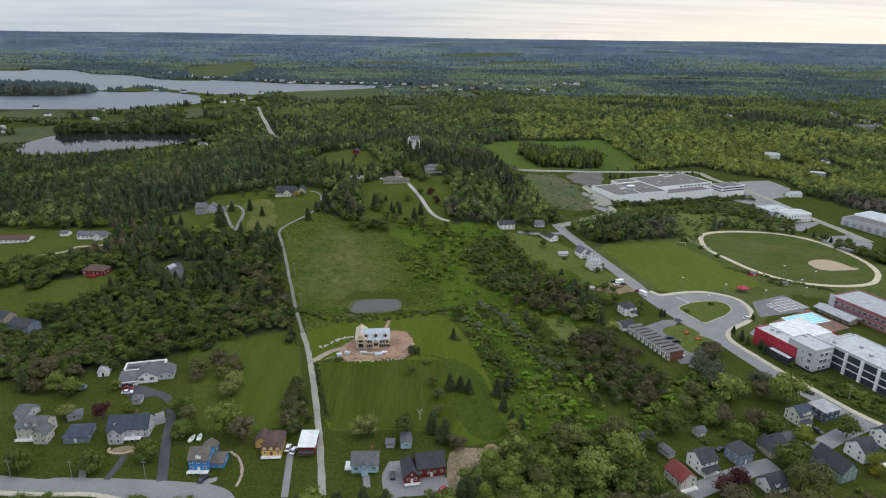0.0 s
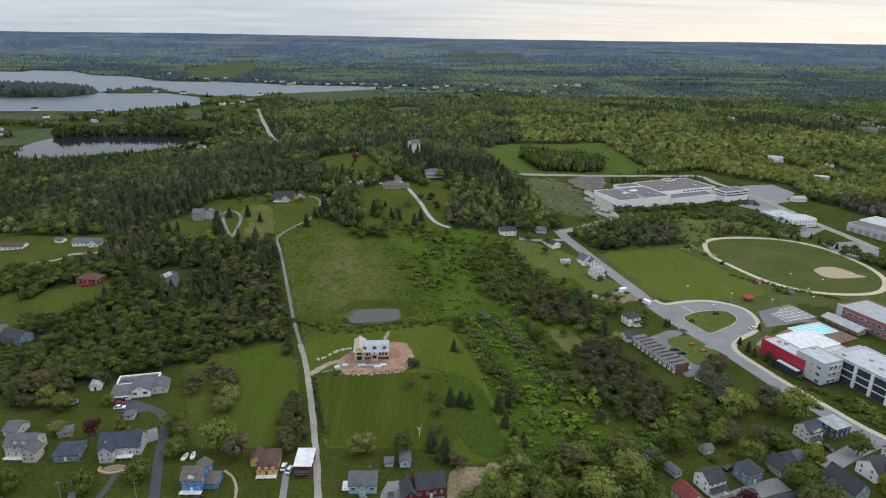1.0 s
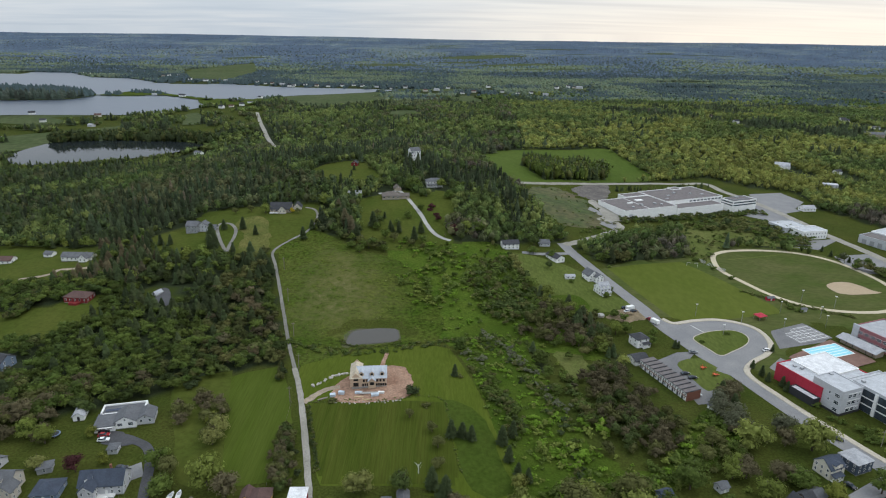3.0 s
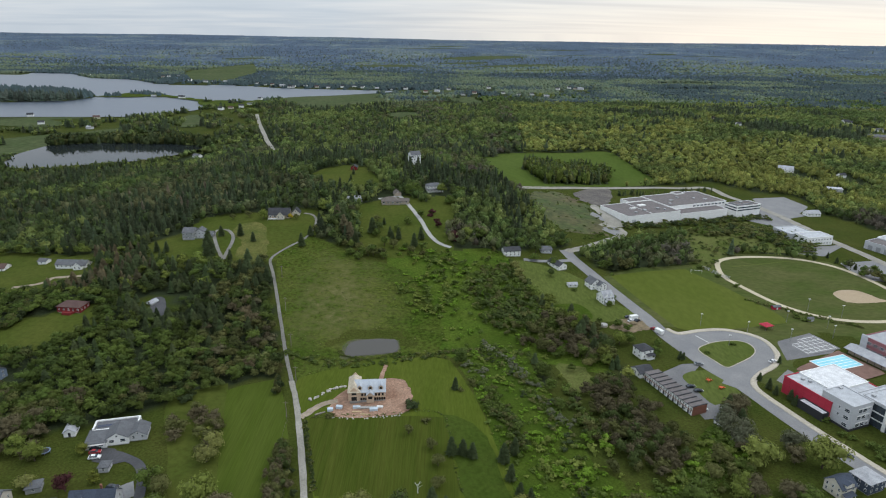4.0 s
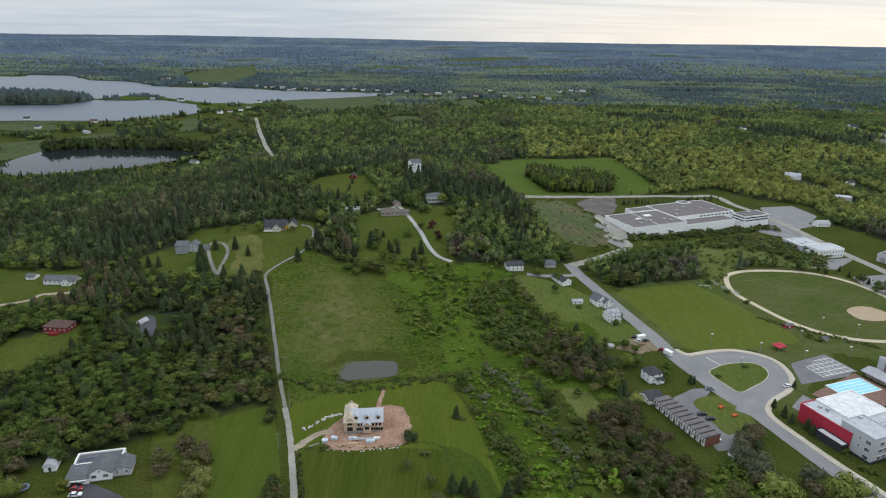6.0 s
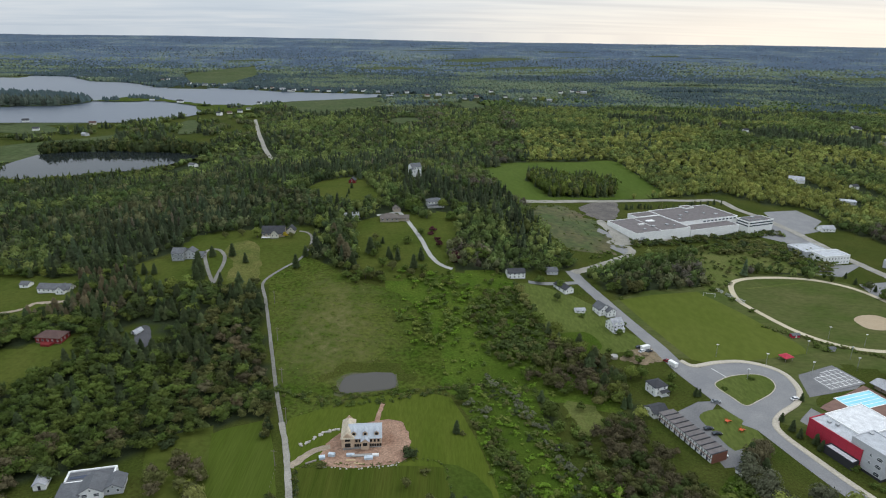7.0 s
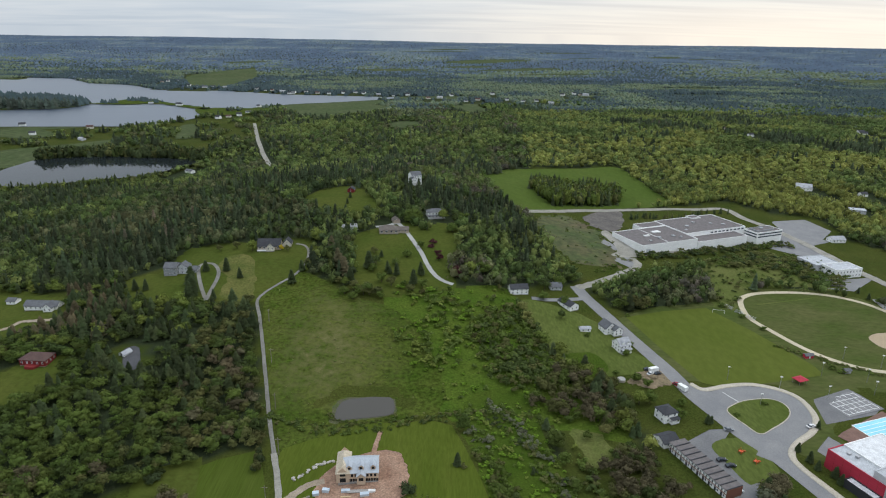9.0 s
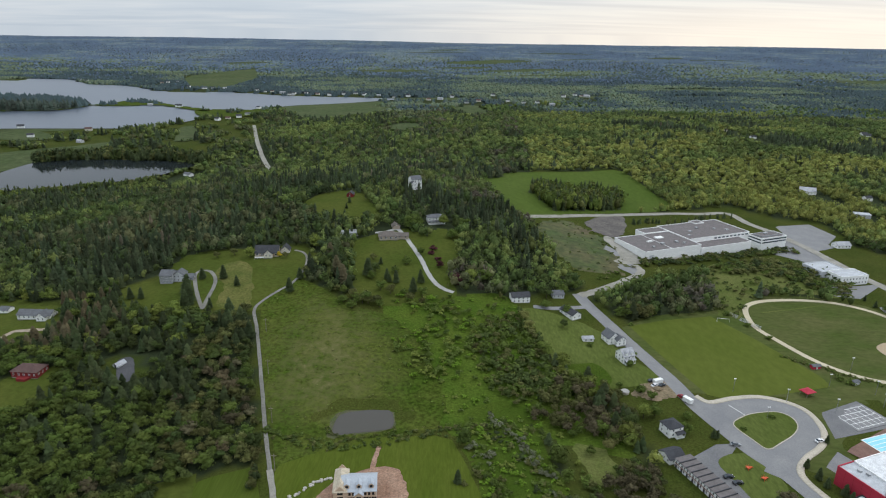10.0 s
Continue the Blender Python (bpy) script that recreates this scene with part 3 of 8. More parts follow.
ISLANDS = [[(-1500, 1560.0), (-1210.4, 1690.7), (-1113.0, 1650.0), (-980.0, 1640.0), (-887.0, 1610.0), (-835.0, 1560.0), (-828.0, 1505.0), (-850.0, 1440.0), (-919.1, 1425.6), (-971.6, 1408.8), (-1400, 1450.0)], [(-850.0, 1555.0), (-807.0, 1583.0), (-795.0, 1660.0), (-735.0, 1668.0), (-680.0, 1606.0), (-575.0, 1532.0), (-530.0, 1490.0), (-545.0, 1472.0), (-590.0, 1506.0), (-681.0, 1562.0), (-761.0, 1540.0), (-807.0, 1538.0)], [(-560.0, 1478.0), (-530.0, 1512.0), (-460.0, 1512.0), (-416.0, 1552.0), (-395.0, 1484.7), (-425.0, 1400.0), (-506.6, 1383.9)]]
LOTS_WEST = [[(103.1, 302.1), (121.1, 314.5), (130.5, 315.0), (119.9, 301.7), (124.4, 289.2), (129.5, 268.2), (113.3, 265.8), (112.0, 273.9)], [(181.0, 341.1), (205.0, 352.5), (210.9, 335.2), (204.6, 329.5), (176.3, 320.5)], [(305.2, 647.2), (343.1, 658.4), (348.8, 622.8), (327.3, 597.2), (297.8, 598.7)], [(289.4, 468.6), (317.4, 475.0), (325.3, 455.9), (308.5, 432.7), (286.6, 437.1)], [(260.3, 574.5), (281.5, 574.6), (303.9, 535.8), (288.7, 545.5), (266.2, 563.7)]]
LOTS_EAST = [[(-20.2, 182.5), (-17.9, 190.4), (-8.7, 190.7), (4.4, 180.3), (2.5, 172.0), (-18.2, 171.5)], [(267.0, 500.1), (296.9, 503.7), (319.7, 510.8), (285.2, 481.4), (267.6, 482.3)], [(-117.4, 214.0), (-111.1, 218.8), (-106.4, 210.1), (-111.2, 208.5)], [(-84.5, 180.8), (-76.7, 181.0), (-75.9, 176.8), (-79.9, 176.2)], [(161.1, 300.6), (172.0, 311.1), (180.6, 295.2), (164.1, 294.4)], [(122.9, 554.9), (129.6, 545.2), (135.4, 520.3), (144.0, 508.5), (134.5, 496.2), (124.1, 508.0), (119.6, 533.2)]]
LOTS = LOTS_WEST + LOTS_EAST
SPOIL = [(121.9, 614.5), (161.1, 650.2), (150.9, 594.0), (133.3, 575.2), (122.3, 586.7)]
CLEARINGS_A = [[(-353.8, 446.8), (-232.2, 420.7), (-212.8, 389.2), (-232.2, 367.5), (-287.3, 355.1)], [(-263.1, 321.4), (-213.9, 340.6), (-193.3, 351.1), (-181.4, 334.2), (-198.6, 301.7), (-237.7, 285.6)], [(-169.9, 356.9), (-156.7, 362.7), (-147.9, 343.3), (-157.2, 337.9)], [(-204.7, 435.5), (-184.6, 452.9), (-178.5, 491.4), (-139.2, 496.9), (-103.7, 502.2), (-90.6, 479.7), (-93.2, 447.0), (-109.6, 411.3), (-146.4, 405.9), (-186.5, 410.9)], [(-109.6, 411.3), (-93.0, 450.3), (-55.4, 425.2), (-25.3, 418.6), (5.9, 374.3), (27.7, 324.1), (8.5, 309.0), (16.1, 276.9), (28.4, 217.9), (26.8, 200.3), (4.3, 168.1), (-39.8, 167.1), (-62.5, 258.4), (-80.5, 307.1)]]
CLEARINGS_B = [[(-98.1, 280.8), (-71.4, 293.0), (-57.4, 258.2), (-37.1, 167.1), (-159.1, 164.4), (-208.3, 230.6), (-142.0, 247.9), (-119.4, 264.0)], [(-124.4, 586.8), (-118.1, 621.3), (-88.7, 639.7), (-64.8, 592.0), (-50.8, 554.1), (-75.5, 547.3), (-106.6, 564.7)], [(-67.4, 506.2), (-29.7, 535.0), (-12.1, 512.3), (6.3, 443.0), (-9.9, 432.0), (-33.2, 419.6), (-58.2, 431.8)], [(-15.0, 533.4), (6.8, 535.4), (6.5, 478.6), (-4.4, 470.2)], [(39.3, 442.4), (88.4, 463.4), (131.3, 341.2), (132.9, 292.8), (97.6, 291.0), (86.1, 316.7), (74.8, 359.1), (50.2, 387.8)]]
CLEARINGS_C = [[(85.3, 457.8), (110.6, 426.6), (168.2, 447.9), (199.6, 471.8), (243.8, 479.5), (277.8, 467.5), (295.2, 437.7), (301.7, 409.6), (429.9, 405.2), (212.8, 173.5), (41.4, 169.1), (32.9, 207.5), (113.7, 263.2), (127.6, 286.4)], [(63.8, 604.6), (289.8, 716.2), (316.7, 680.7), (362.9, 656.1), (348.2, 600.4), (362.2, 567.6), (387.8, 513.0), (338.4, 440.6), (306.8, 426.8), (283.4, 461.6), (262.5, 485.7), (266.6, 530.2), (256.0, 539.9), (188.0, 515.4), (123.7, 485.2), (92.6, 462.3), (80.6, 500.9)], [(90.4, 308.8), (108.2, 317.9), (135.7, 320.9), (139.0, 269.7), (108.7, 252.8), (90.4, 285.7)], [(32.5, 741.7), (88.0, 837.2), (162.2, 855.2), (212.9, 870.3), (225.3, 693.5), (172.9, 661.8), (55.2, 587.2)], [(8.7, 323.0), (38.1, 334.8), (58.1, 236.4), (78.2, 213.4), (30.3, 203.9), (18.0, 259.6)]]
CLEARINGS_D = [[(-636.4, 957.7), (-557.6, 986.0), (-520.6, 1096.3), (-511.0, 946.3), (-577.7, 890.1)], [(-315.2, 1828.9), (-482.5, 1589.3), (-421.7, 1568.8), (-219.2, 1697.3)], [(-995.5, 2489.6), (-827.6, 2840.3), (-709.2, 2463.4), (-727.8, 2057.4)], [(-844.8, 1218.8), (-592.7, 1254.0), (-572.6, 1164.8), (-765.8, 1100.4)], [(172.5, 447.6), (181.2, 472.2), (186.8, 491.1), (189.2, 512.9), (199.8, 529.8), (243.7, 544.4), (282.1, 545.2), (298.0, 515.3), (279.7, 483.8), (257.7, 485.4), (241.1, 485.5), (217.2, 480.8), (199.5, 466.2), (185.9, 443.1)]]
CLEARINGS = CLEARINGS_A + CLEARINGS_B + CLEARINGS_C + CLEARINGS_D
LOW_SCRUB = [[(-37.8, 428.5), (2.2, 439.1), (39.3, 442.4), (53.0, 380.0), (71.0, 336.8), (83.0, 303.1), (45.2, 311.4), (5.5, 312.4), (-22.5, 371.8)], [(47.9, 335.3), (83.0, 303.1), (112.9, 268.4), (127.6, 286.4), (99.5, 229.9), (75.8, 220.9), (54.0, 240.5)]]
YARD_WOODS = [[(-226.2, 277.2), (-195.6, 272.2), (-176.7, 262.8), (-153.1, 268.2), (-145.3, 254.7), (-159.1, 249.3), (-150.2, 228.2), (-167.4, 225.6), (-180.5, 235.4), (-194.3, 230.9)], [(-112.6, 254.3), (-100.8, 263.7), (-89.2, 253.2), (-85.4, 235.1), (-93.5, 233.9), (-104.5, 237.7)], [(-62.5, 235.1), (-56.2, 234.9), (-49.8, 205.3), (-55.8, 205.4)], [(-79.2, 290.5), (-75.2, 290.8), (-70.8, 274.0), (-74.6, 274.0)], [(32.8, 197.5), (50.5, 208.5), (65.2, 205.8), (72.1, 199.2), (75.5, 189.8), (69.5, 169.9), (34.0, 168.9)], [(94.7, 229.7), (115.0, 239.1), (135.0, 240.0), (108.4, 222.2), (90.5, 210.2)], [(125.4, 280.3), (134.9, 269.5), (129.4, 244.3), (118.0, 243.8), (119.4, 260.8)]]
SE_SCRUB = [(33.8, 205.8), (79.9, 219.1), (114.1, 260.6), (129.4, 244.3), (109.2, 230.3), (89.5, 213.8), (73.0, 202.6), (47.1, 201.5)]
MARSH = [(8.7, 323.0), (38.1, 334.8), (58.1, 236.4), (79.9, 219.1), (89.5, 213.8), (30.0, 200.5), (18.0, 259.6)]
GREY_ROWS = [[(20.3, 328.4), (28.8, 316.6), (35.5, 305.9), (38.9, 295.2), (43.6, 286.5)], [(11.5, 305.5), (16.5, 298.6), (20.8, 301.2)], [(45.1, 275.4), (48.1, 264.4), (53.3, 258.7)]]
DARK_ROWS = [[(19.9, 284.5), (21.7, 268.7), (26.0, 261.2), (29.6, 251.6), (30.4, 238.1)], [(57.8, 285.7), (60.2, 268.3), (62.3, 258.0), (64.5, 249.7)]]
HEDGE = [(170.8, 246.0), (183.5, 251.3), (190.6, 235.6), (192.6, 227.3), (182.2, 222.9), (176.0, 230.8)]
GREEN_THICKETS = [[(32.4, 246.4), (38.0, 251.0), (48.8, 246.4), (47.8, 240.0), (36.1, 235.4), (31.9, 236.5)], [(57.1, 250.9), (65.5, 254.6), (68.5, 241.5), (65.3, 236.0), (58.1, 239.0)], [(38.0, 231.4), (47.1, 235.6), (60.3, 234.7), (59.3, 223.2), (50.1, 218.8), (39.4, 219.6)], [(-30.6, 386.0), (-9.2, 404.5), (16.6, 375.5), (5.7, 353.1), (-14.6, 351.7)], [(-34.2, 433.8), (2.2, 434.1), (28.3, 392.8), (29.6, 354.9), (16.6, 375.5), (-9.3, 408.8)]]
SINGLES_A = [('c', 'fir', 6.5, 4.0, 233.5), ('c', 'fir', 6.5, 8.3, 234.1), ('c', 'fir', 6.5, 11.9, 232.6), ('c', 'fir', 6.5, 23.9, 232.1), ('c', 'fir', 6.5, 25.4, 222.1), ('c', 'fir', 6.5, 28.2, 236.9), ('c', 'fir', 8.5, -3.0, 205.9), ('c', 'fir', 8.5, 1.6, 201.3), ('c', 'fir', 5, 5.7, 280.4), ('c', 'fir', 5, 28.1, 214.9), ('c', 'fir', 5, 31.6, 211.6), ('b', 'olive', 5, -3.6, 235.7), ('b', 'olive', 5, -1.1, 226.8), ('b', 'olive', 5, -1.0, 215.9), ('b', 'deep', 9.5, -13.4, 203.9), ('b', 'brown', 6, 5.0, 198.3), ('b', 'brown', 6, 7.6, 197.5), ('b', 'pale', 7.5, -30.1, 203.8), ('b', 'pale', 7.5, -26.5, 204.4), ('b', 'olive', 4, -13.1, 244.1)]
SINGLES_B = [('u', 'olive', 2.4, -6.5, 252.2), ('u', 'olive', 2.4, 8.4, 279.4), ('u', 'olive', 2.4, -120.5, 277.5), ('u', 'olive', 2.4, -46.8, 257.5), ('u', 'fir', 3.8, -12.8, 261.6), ('u', 'fir', 3.8, -111.7, 268.3), ('b', 'leafy', 9.5, -103.4, 215.3), ('b', 'leafy', 9.5, -97.2, 203.4), ('b', 'olive', 8, -98.0, 212.9), ('b', 'fresh', 13.5, -82.8, 207.2), ('b', 'brown', 9.5, -74.2, 201.8), ('b', 'pale', 8.5, -88.2, 238.5), ('b', 'pale', 8.5, -88.6, 229.9), ('b', 'pale', 6, -146.9, 213.8), ('b', 'plum', 8, -132.3, 212.8), ('b', 'leafy', 9.5, -147.4, 183.0), ('b', 'leafy', 9.5, -122.1, 183.7), ('b', 'leafy', 9.5, -104.8, 190.1), ('b', 'yellow', 5, -137.0, 232.9), ('b', 'yellow', 5, -124.6, 217.5)]
SINGLES_C = [('b', 'yellow', 5, -94.2, 243.5), ('b', 'fresh', 8, -152.5, 228.1), ('b', 'fresh', 8, -161.7, 231.9), ('b', 'brown', 8, -176.5, 240.6), ('b', 'brown', 8, -170.1, 244.3), ('b', 'brown', 8, -164.0, 249.1), ('c', 'fir', 9, -174.5, 231.4), ('c', 'fir', 9, -183.9, 252.9), ('b', 'willow', 14, 66.7, 191.0), ('b', 'willow', 14, 53.1, 180.2), ('b', 'willow', 14, 122.2, 235.9), ('b', 'willow', 16, 146.8, 235.2), ('b', 'leafy', 13.5, 89.7, 210.9), ('b', 'olive', 12, 65.4, 202.3), ('b', 'olive', 12, 46.6, 198.2), ('b', 'leafy', 10, 44.1, 184.3), ('b', 'leafy', 10, 32.4, 186.6), ('b', 'leafy', 10, 18.0, 179.2), ('b', 'leafy', 10, 130.7, 213.5), ('b', 'leafy', 10, 73.0, 175.3)]
SINGLES_D = [('b', 'leafy', 10, 71.7, 183.7), ('b', 'fresh', 9, 110.3, 222.2), ('b', 'fresh', 9, 115.5, 205.8), ('b', 'olive', 8, 100.8, 226.7), ('b', 'olive', 8, 107.9, 236.6), ('b', 'brown', 9, 125.0, 217.0), ('b', 'brown', 9, 113.0, 217.7), ('b', 'brown', 9, 137.7, 237.9), ('b', 'olive', 11.5, 123.9, 179.5), ('b', 'olive', 11.5, 127.5, 175.4), ('c', 'fir', 8, 126.7, 261.2), ('c', 'fir', 8, 123.9, 269.0), ('b', 'grey', 12, 122.1, 249.6), ('b', 'grey', 12, 119.8, 258.3), ('b', 'grey', 8.5, 140.6, 245.7), ('b', 'leafy', 11, 125.8, 190.7), ('b', 'leafy', 11, 158.6, 210.8), ('b', 'yellow', 8.5, 138.4, 204.8), ('b', 'yellow', 8.5, 156.4, 189.8), ('b', 'brown', 9, 131.7, 273.8)]
SINGLES_E = [('b', 'brown', 9, 125.5, 266.4), ('b', 'plum', 8, 103.3, 181.1), ('b', 'plum', 8, 96.8, 177.3), ('c', 'fir', 4.5, 152.6, 300.1), ('c', 'fir', 4.5, 153.7, 292.6), ('c', 'fir', 4.5, 154.4, 287.7), ('c', 'fir', 4.5, 158.9, 283.2), ('c', 'fir', 4.5, 158.9, 279.1), ('c', 'fir', 4.5, 122.4, 318.7), ('c', 'fir', 4.5, 170.8, 317.3), ('u', 'leafy', 2.5, 165.9, 266.7), ('u', 'leafy', 2.5, 137.3, 325.3), ('u', 'leafy', 2.5, 154.9, 335.3), ('u', 'leafy', 2.5, 167.1, 256.5), ('u', 'leafy', 2.5, 170.0, 254.6), ('c', 'fir', 7, -189.2, 422.1), ('c', 'fir', 7, -182.8, 421.8), ('c', 'fir', 7, -130.9, 440.0), ('c', 'fir', 7, -137.9, 411.8), ('c', 'fir', 7, -155.7, 449.0)]
SINGLES_F = [('c', 'fir', 7, -150.0, 414.4), ('c', 'fir', 12, -151.5, 409.5), ('c', 'fir', 12, -152.3, 417.8), ('c', 'fir', 12, -157.8, 428.7), ('c', 'fir', 8.5, -96.7, 434.7), ('c', 'fir', 8.5, -94.0, 451.7), ('c', 'fir', 8.5, -142.2, 449.3), ('b', 'fresh', 9, -135.3, 482.3), ('b', 'fresh', 9, -94.5, 500.8), ('b', 'gold', 4.5, -115.5, 483.2), ('b', 'olive', 5, -147.4, 486.8), ('b', 'olive', 5, -157.8, 482.2), ('b', 'olive', 5, -110.3, 481.3), ('b', 'olive', 5, -92.0, 459.9), ('c', 'fir', 5, -52.6, 474.4), ('c', 'fir', 5, -44.9, 474.9), ('c', 'fir', 5, -37.0, 451.3), ('c', 'fir', 5, -84.2, 579.7), ('c', 'fir', 5, -84.3, 596.0), ('c', 'fir', 5, -110.9, 582.7)]
SINGLES_G = [('b', 'leafy', 7, -48.3, 454.3), ('b', 'leafy', 7, -34.3, 463.4), ('b', 'leafy', 7, -41.3, 439.8), ('b', 'leafy', 7, -27.7, 476.6), ('b', 'leafy', 7, -18.7, 491.1), ('b', 'leafy', 7, -62.1, 424.3), ('b', 'leafy', 7, -56.1, 418.0), ('u', 'plum', 4, -11.6, 494.2), ('u', 'plum', 4, -6.6, 486.0), ('u', 'plum', 4, -9.8, 502.1), ('u', 'plum', 4, 7.1, 453.6), ('b', 'plum', 8, 6.4, 451.9), ('b', 'leafy', 9, -29.4, 535.4), ('b', 'leafy', 9, -23.3, 542.3), ('b', 'leafy', 9, 3.3, 525.5), ('b', 'leafy', 9, 12.1, 545.4), ('b', 'fresh', 8, -2.0, 626.0), ('b', 'fresh', 8, -9.3, 612.8), ('b', 'leafy', 7, 61.0, 434.4), ('b', 'leafy', 7, 75.7, 465.4)]
SINGLES_H = [('b', 'leafy', 7, 83.8, 463.3), ('b', 'leafy', 7, 73.7, 429.7), ('b', 'pale', 6.5, 46.1, 417.4), ('u', 'leafy', 2.5, 103.5, 388.1), ('u', 'leafy', 2.5, 80.8, 394.2), ('u', 'leafy', 2.5, 88.3, 357.6), ('u', 'leafy', 2.5, 110.7, 422.4), ('b', 'leafy', 5.5, 109.2, 321.5), ('b', 'leafy', 5.5, 113.9, 332.5), ('b', 'leafy', 5.5, 97.4, 352.1), ('b', 'leafy', 5.5, 101.1, 346.4), ('c', 'fir', 5, 120.8, 318.6), ('b', 'leafy', 6, 302.8, 450.5), ('b', 'leafy', 6, 290.2, 443.4), ('b', 'leafy', 6, 301.7, 438.2), ('b', 'leafy', 6, 290.2, 462.2), ('c', 'fir', 5, 287.1, 468.4), ('c', 'fir', 5, 293.2, 456.1), ('c', 'fir', 5, 286.1, 478.8), ('u', 'leafy', 3, 185.6, 432.3)]
SINGLES_K = [('c', 'fir', 9, -94.3, 531.6), ('c', 'fir', 8, -88.4, 527.6), ('b', 'olive', 8, -83.3, 531.2), ('c', 'fir', 9, -76.8, 534.9), ('b', 'leafy', 8, -71.6, 538.7), ('c', 'fir', 8, -65.8, 538.7), ('c', 'brown', 12, -80.2, 482.0), ('c', 'fir', 13, -74.5, 470.9), ('c', 'brown', 13, -71.0, 457.7), ('c', 'brown', 12, -65.8, 448.0), ('c', 'fir', 11, -60.8, 438.7), ('b', 'olive', 7, -57.1, 429.7), ('b', 'leafy', 6, -53.9, 423.3), ('b', 'olive', 6, -50.6, 423.6), ('c', 'fir', 11, -51.5, 458.8), ('b', 'olive', 5, -50.3, 480.5), ('b', 'deep', 6, -47.2, 464.3), ('c', 'fir', 7, -38.8, 454.7), ('b', 'olive', 7, -34.7, 435.9), ('c', 'fir', 8, -32.4, 450.3), ('b', 'leafy', 6, -26.4, 434.4)]
SINGLES_L = [('b', 'olive', 6, -22.5, 428.1), ('c', 'fir', 9, -20.9, 439.6), ('c', 'fir', 10, -16.8, 452.1), ('b', 'leafy', 6, -14.9, 435.7), ('b', 'olive', 7, -47.2, 423.8), ('b', 'leafy', 6, -40.0, 420.0), ('b', 'plum', 5, -5.2, 474.7), ('b', 'leafy', 11, -28.1, 537.5), ('b', 'fresh', 10, -3.7, 546.5), ('b', 'fresh', 9, 14.8, 457.4), ('b', 'leafy', 9, 24.7, 459.4), ('b', 'fresh', 9, -92.3, 497.0), ('b', 'fresh', 9, 93.0, 331.6), ('b', 'leafy', 8, 98.8, 333.4), ('b', 'deep', 9, 84.0, 324.1), ('b', 'leafy', 8, 70.6, 318.1), ('b', 'deep', 6, 68.8, 412.1), ('b', 'pale', 7, 46.9, 404.4), ('b', 'leafy', 8, 74.6, 455.9), ('b', 'deep', 9, 63.3, 447.6), ('b', 'leafy', 8, 53.7, 456.1), ('b', 'leafy', 4, 98.5, 376.5)]
SINGLES_I = [('u', 'leafy', 3, 191.5, 416.4), ('u', 'leafy', 3, 178.2, 446.2), ('u', 'leafy', 3, 211.3, 368.7), ('u', 'leafy', 3, 208.0, 373.0), ('d', 'bare', 4.2, -8.0, 213.1)]
SINGLES_M = [('b', 'leafy', 8, 78.8, 200.1), ('u', 'leafy', 3.2, 79.2, 221.6), ('u', 'fresh', 3, 88.4, 229.2), ('u', 'leafy', 3.4, 97.5, 239.9), ('u', 'fresh', 3, 88.6, 239.5), ('u', 'leafy', 3, 80.5, 233.9), ('b', 'fresh', 8, 107.6, 217.0), ('b', 'leafy', 9, 125.2, 192.9), ('u', 'leafy', 2.6, 102.0, 206.0), ('u', 'fresh', 2.6, 110.3, 210.5), ('u', 'leafy', 2.4, 118.7, 201.4), ('b', 'gold', 4.5, 155.4, 189.2), ('u', 'fresh', 2.4, 144.4, 180.1), ('u', 'leafy', 3.5, 174.4, 248.7), ('u', 'fresh', 3.5, 180.3, 243.4), ('u', 'leafy', 3, 184.4, 238.2)]
SINGLES = SINGLES_A + SINGLES_B + SINGLES_C + SINGLES_D + SINGLES_E + SINGLES_F + SINGLES_G + SINGLES_H + SINGLES_I + SINGLES_K + SINGLES_L + SINGLES_M
FAR_HOUSES = [(-942.5, 2232.0), (-922.5, 2268.8), (-948.2, 2199.9), (-805.6, 2065.3), (-773.7, 2046.7), (-744.0, 2028.1), (-719.6, 2033.6), (-686.8, 2041.2), (-575.8, 1992.2), (-539.4, 1953.3), (-520.1, 1957.4), (-480.6, 1920.8), (-444.1, 1906.6), (-416.9, 1934.2), (-376.5, 1899.0), (-341.1, 1885.1), (-304.7, 1913.8), (-275.4, 1941.7), (-245.4, 1904.4), (-202.8, 1891.8), (-159.0, 1859.1), (-120.5, 1887.2), (-60.2, 1798.4), (-29.4, 1823.6), (2.3, 1890.4), (40.1, 1739.3), (72.0, 1783.1), (121.0, 1956.6), (150.6, 1797.3), (189.4, 1765.3), (225.5, 1772.1), (256.4, 1719.7), (324.0, 1954.3), (367.2, 2006.9), (381.0, 1987.6), (394.6, 1968.6), (-433.0, 1381.2), (-429.2, 1430.4), (-446.9, 1356.5), (-459.2, 1332.8), (-450.9, 1626.0), (-440.0, 1660.5), (-437.5, 1537.1), (-700.8, 1210.7), (-626.7, 1211.5)]
FAR_HOUSES_EAST = [(-759.6, 1193.5), (-633.6, 1183.5), (-576.4, 1054.9), (-684.5, 1102.7), (-319.5, 834.0), (482.8, 1205.2), (724.2, 1201.0), (718.2, 1181.6), (718.3, 1098.8), (710.3, 1053.1), (404.7, 779.8), (456.9, 754.3), (495.3, 1122.3), (1305.8, 1979.9), (1365.0, 2031.1), (1283.5, 2521.2), (1354.7, 2451.9), (-1168.4, 2114.8), (-1053.9, 2086.8), (-1439.2, 2287.2), (-1258.0, 2244.7), (-637.2, 920.1), (-667.5, 955.7), (-1198.5, 2024.7), (-620.2, 1231.0)]
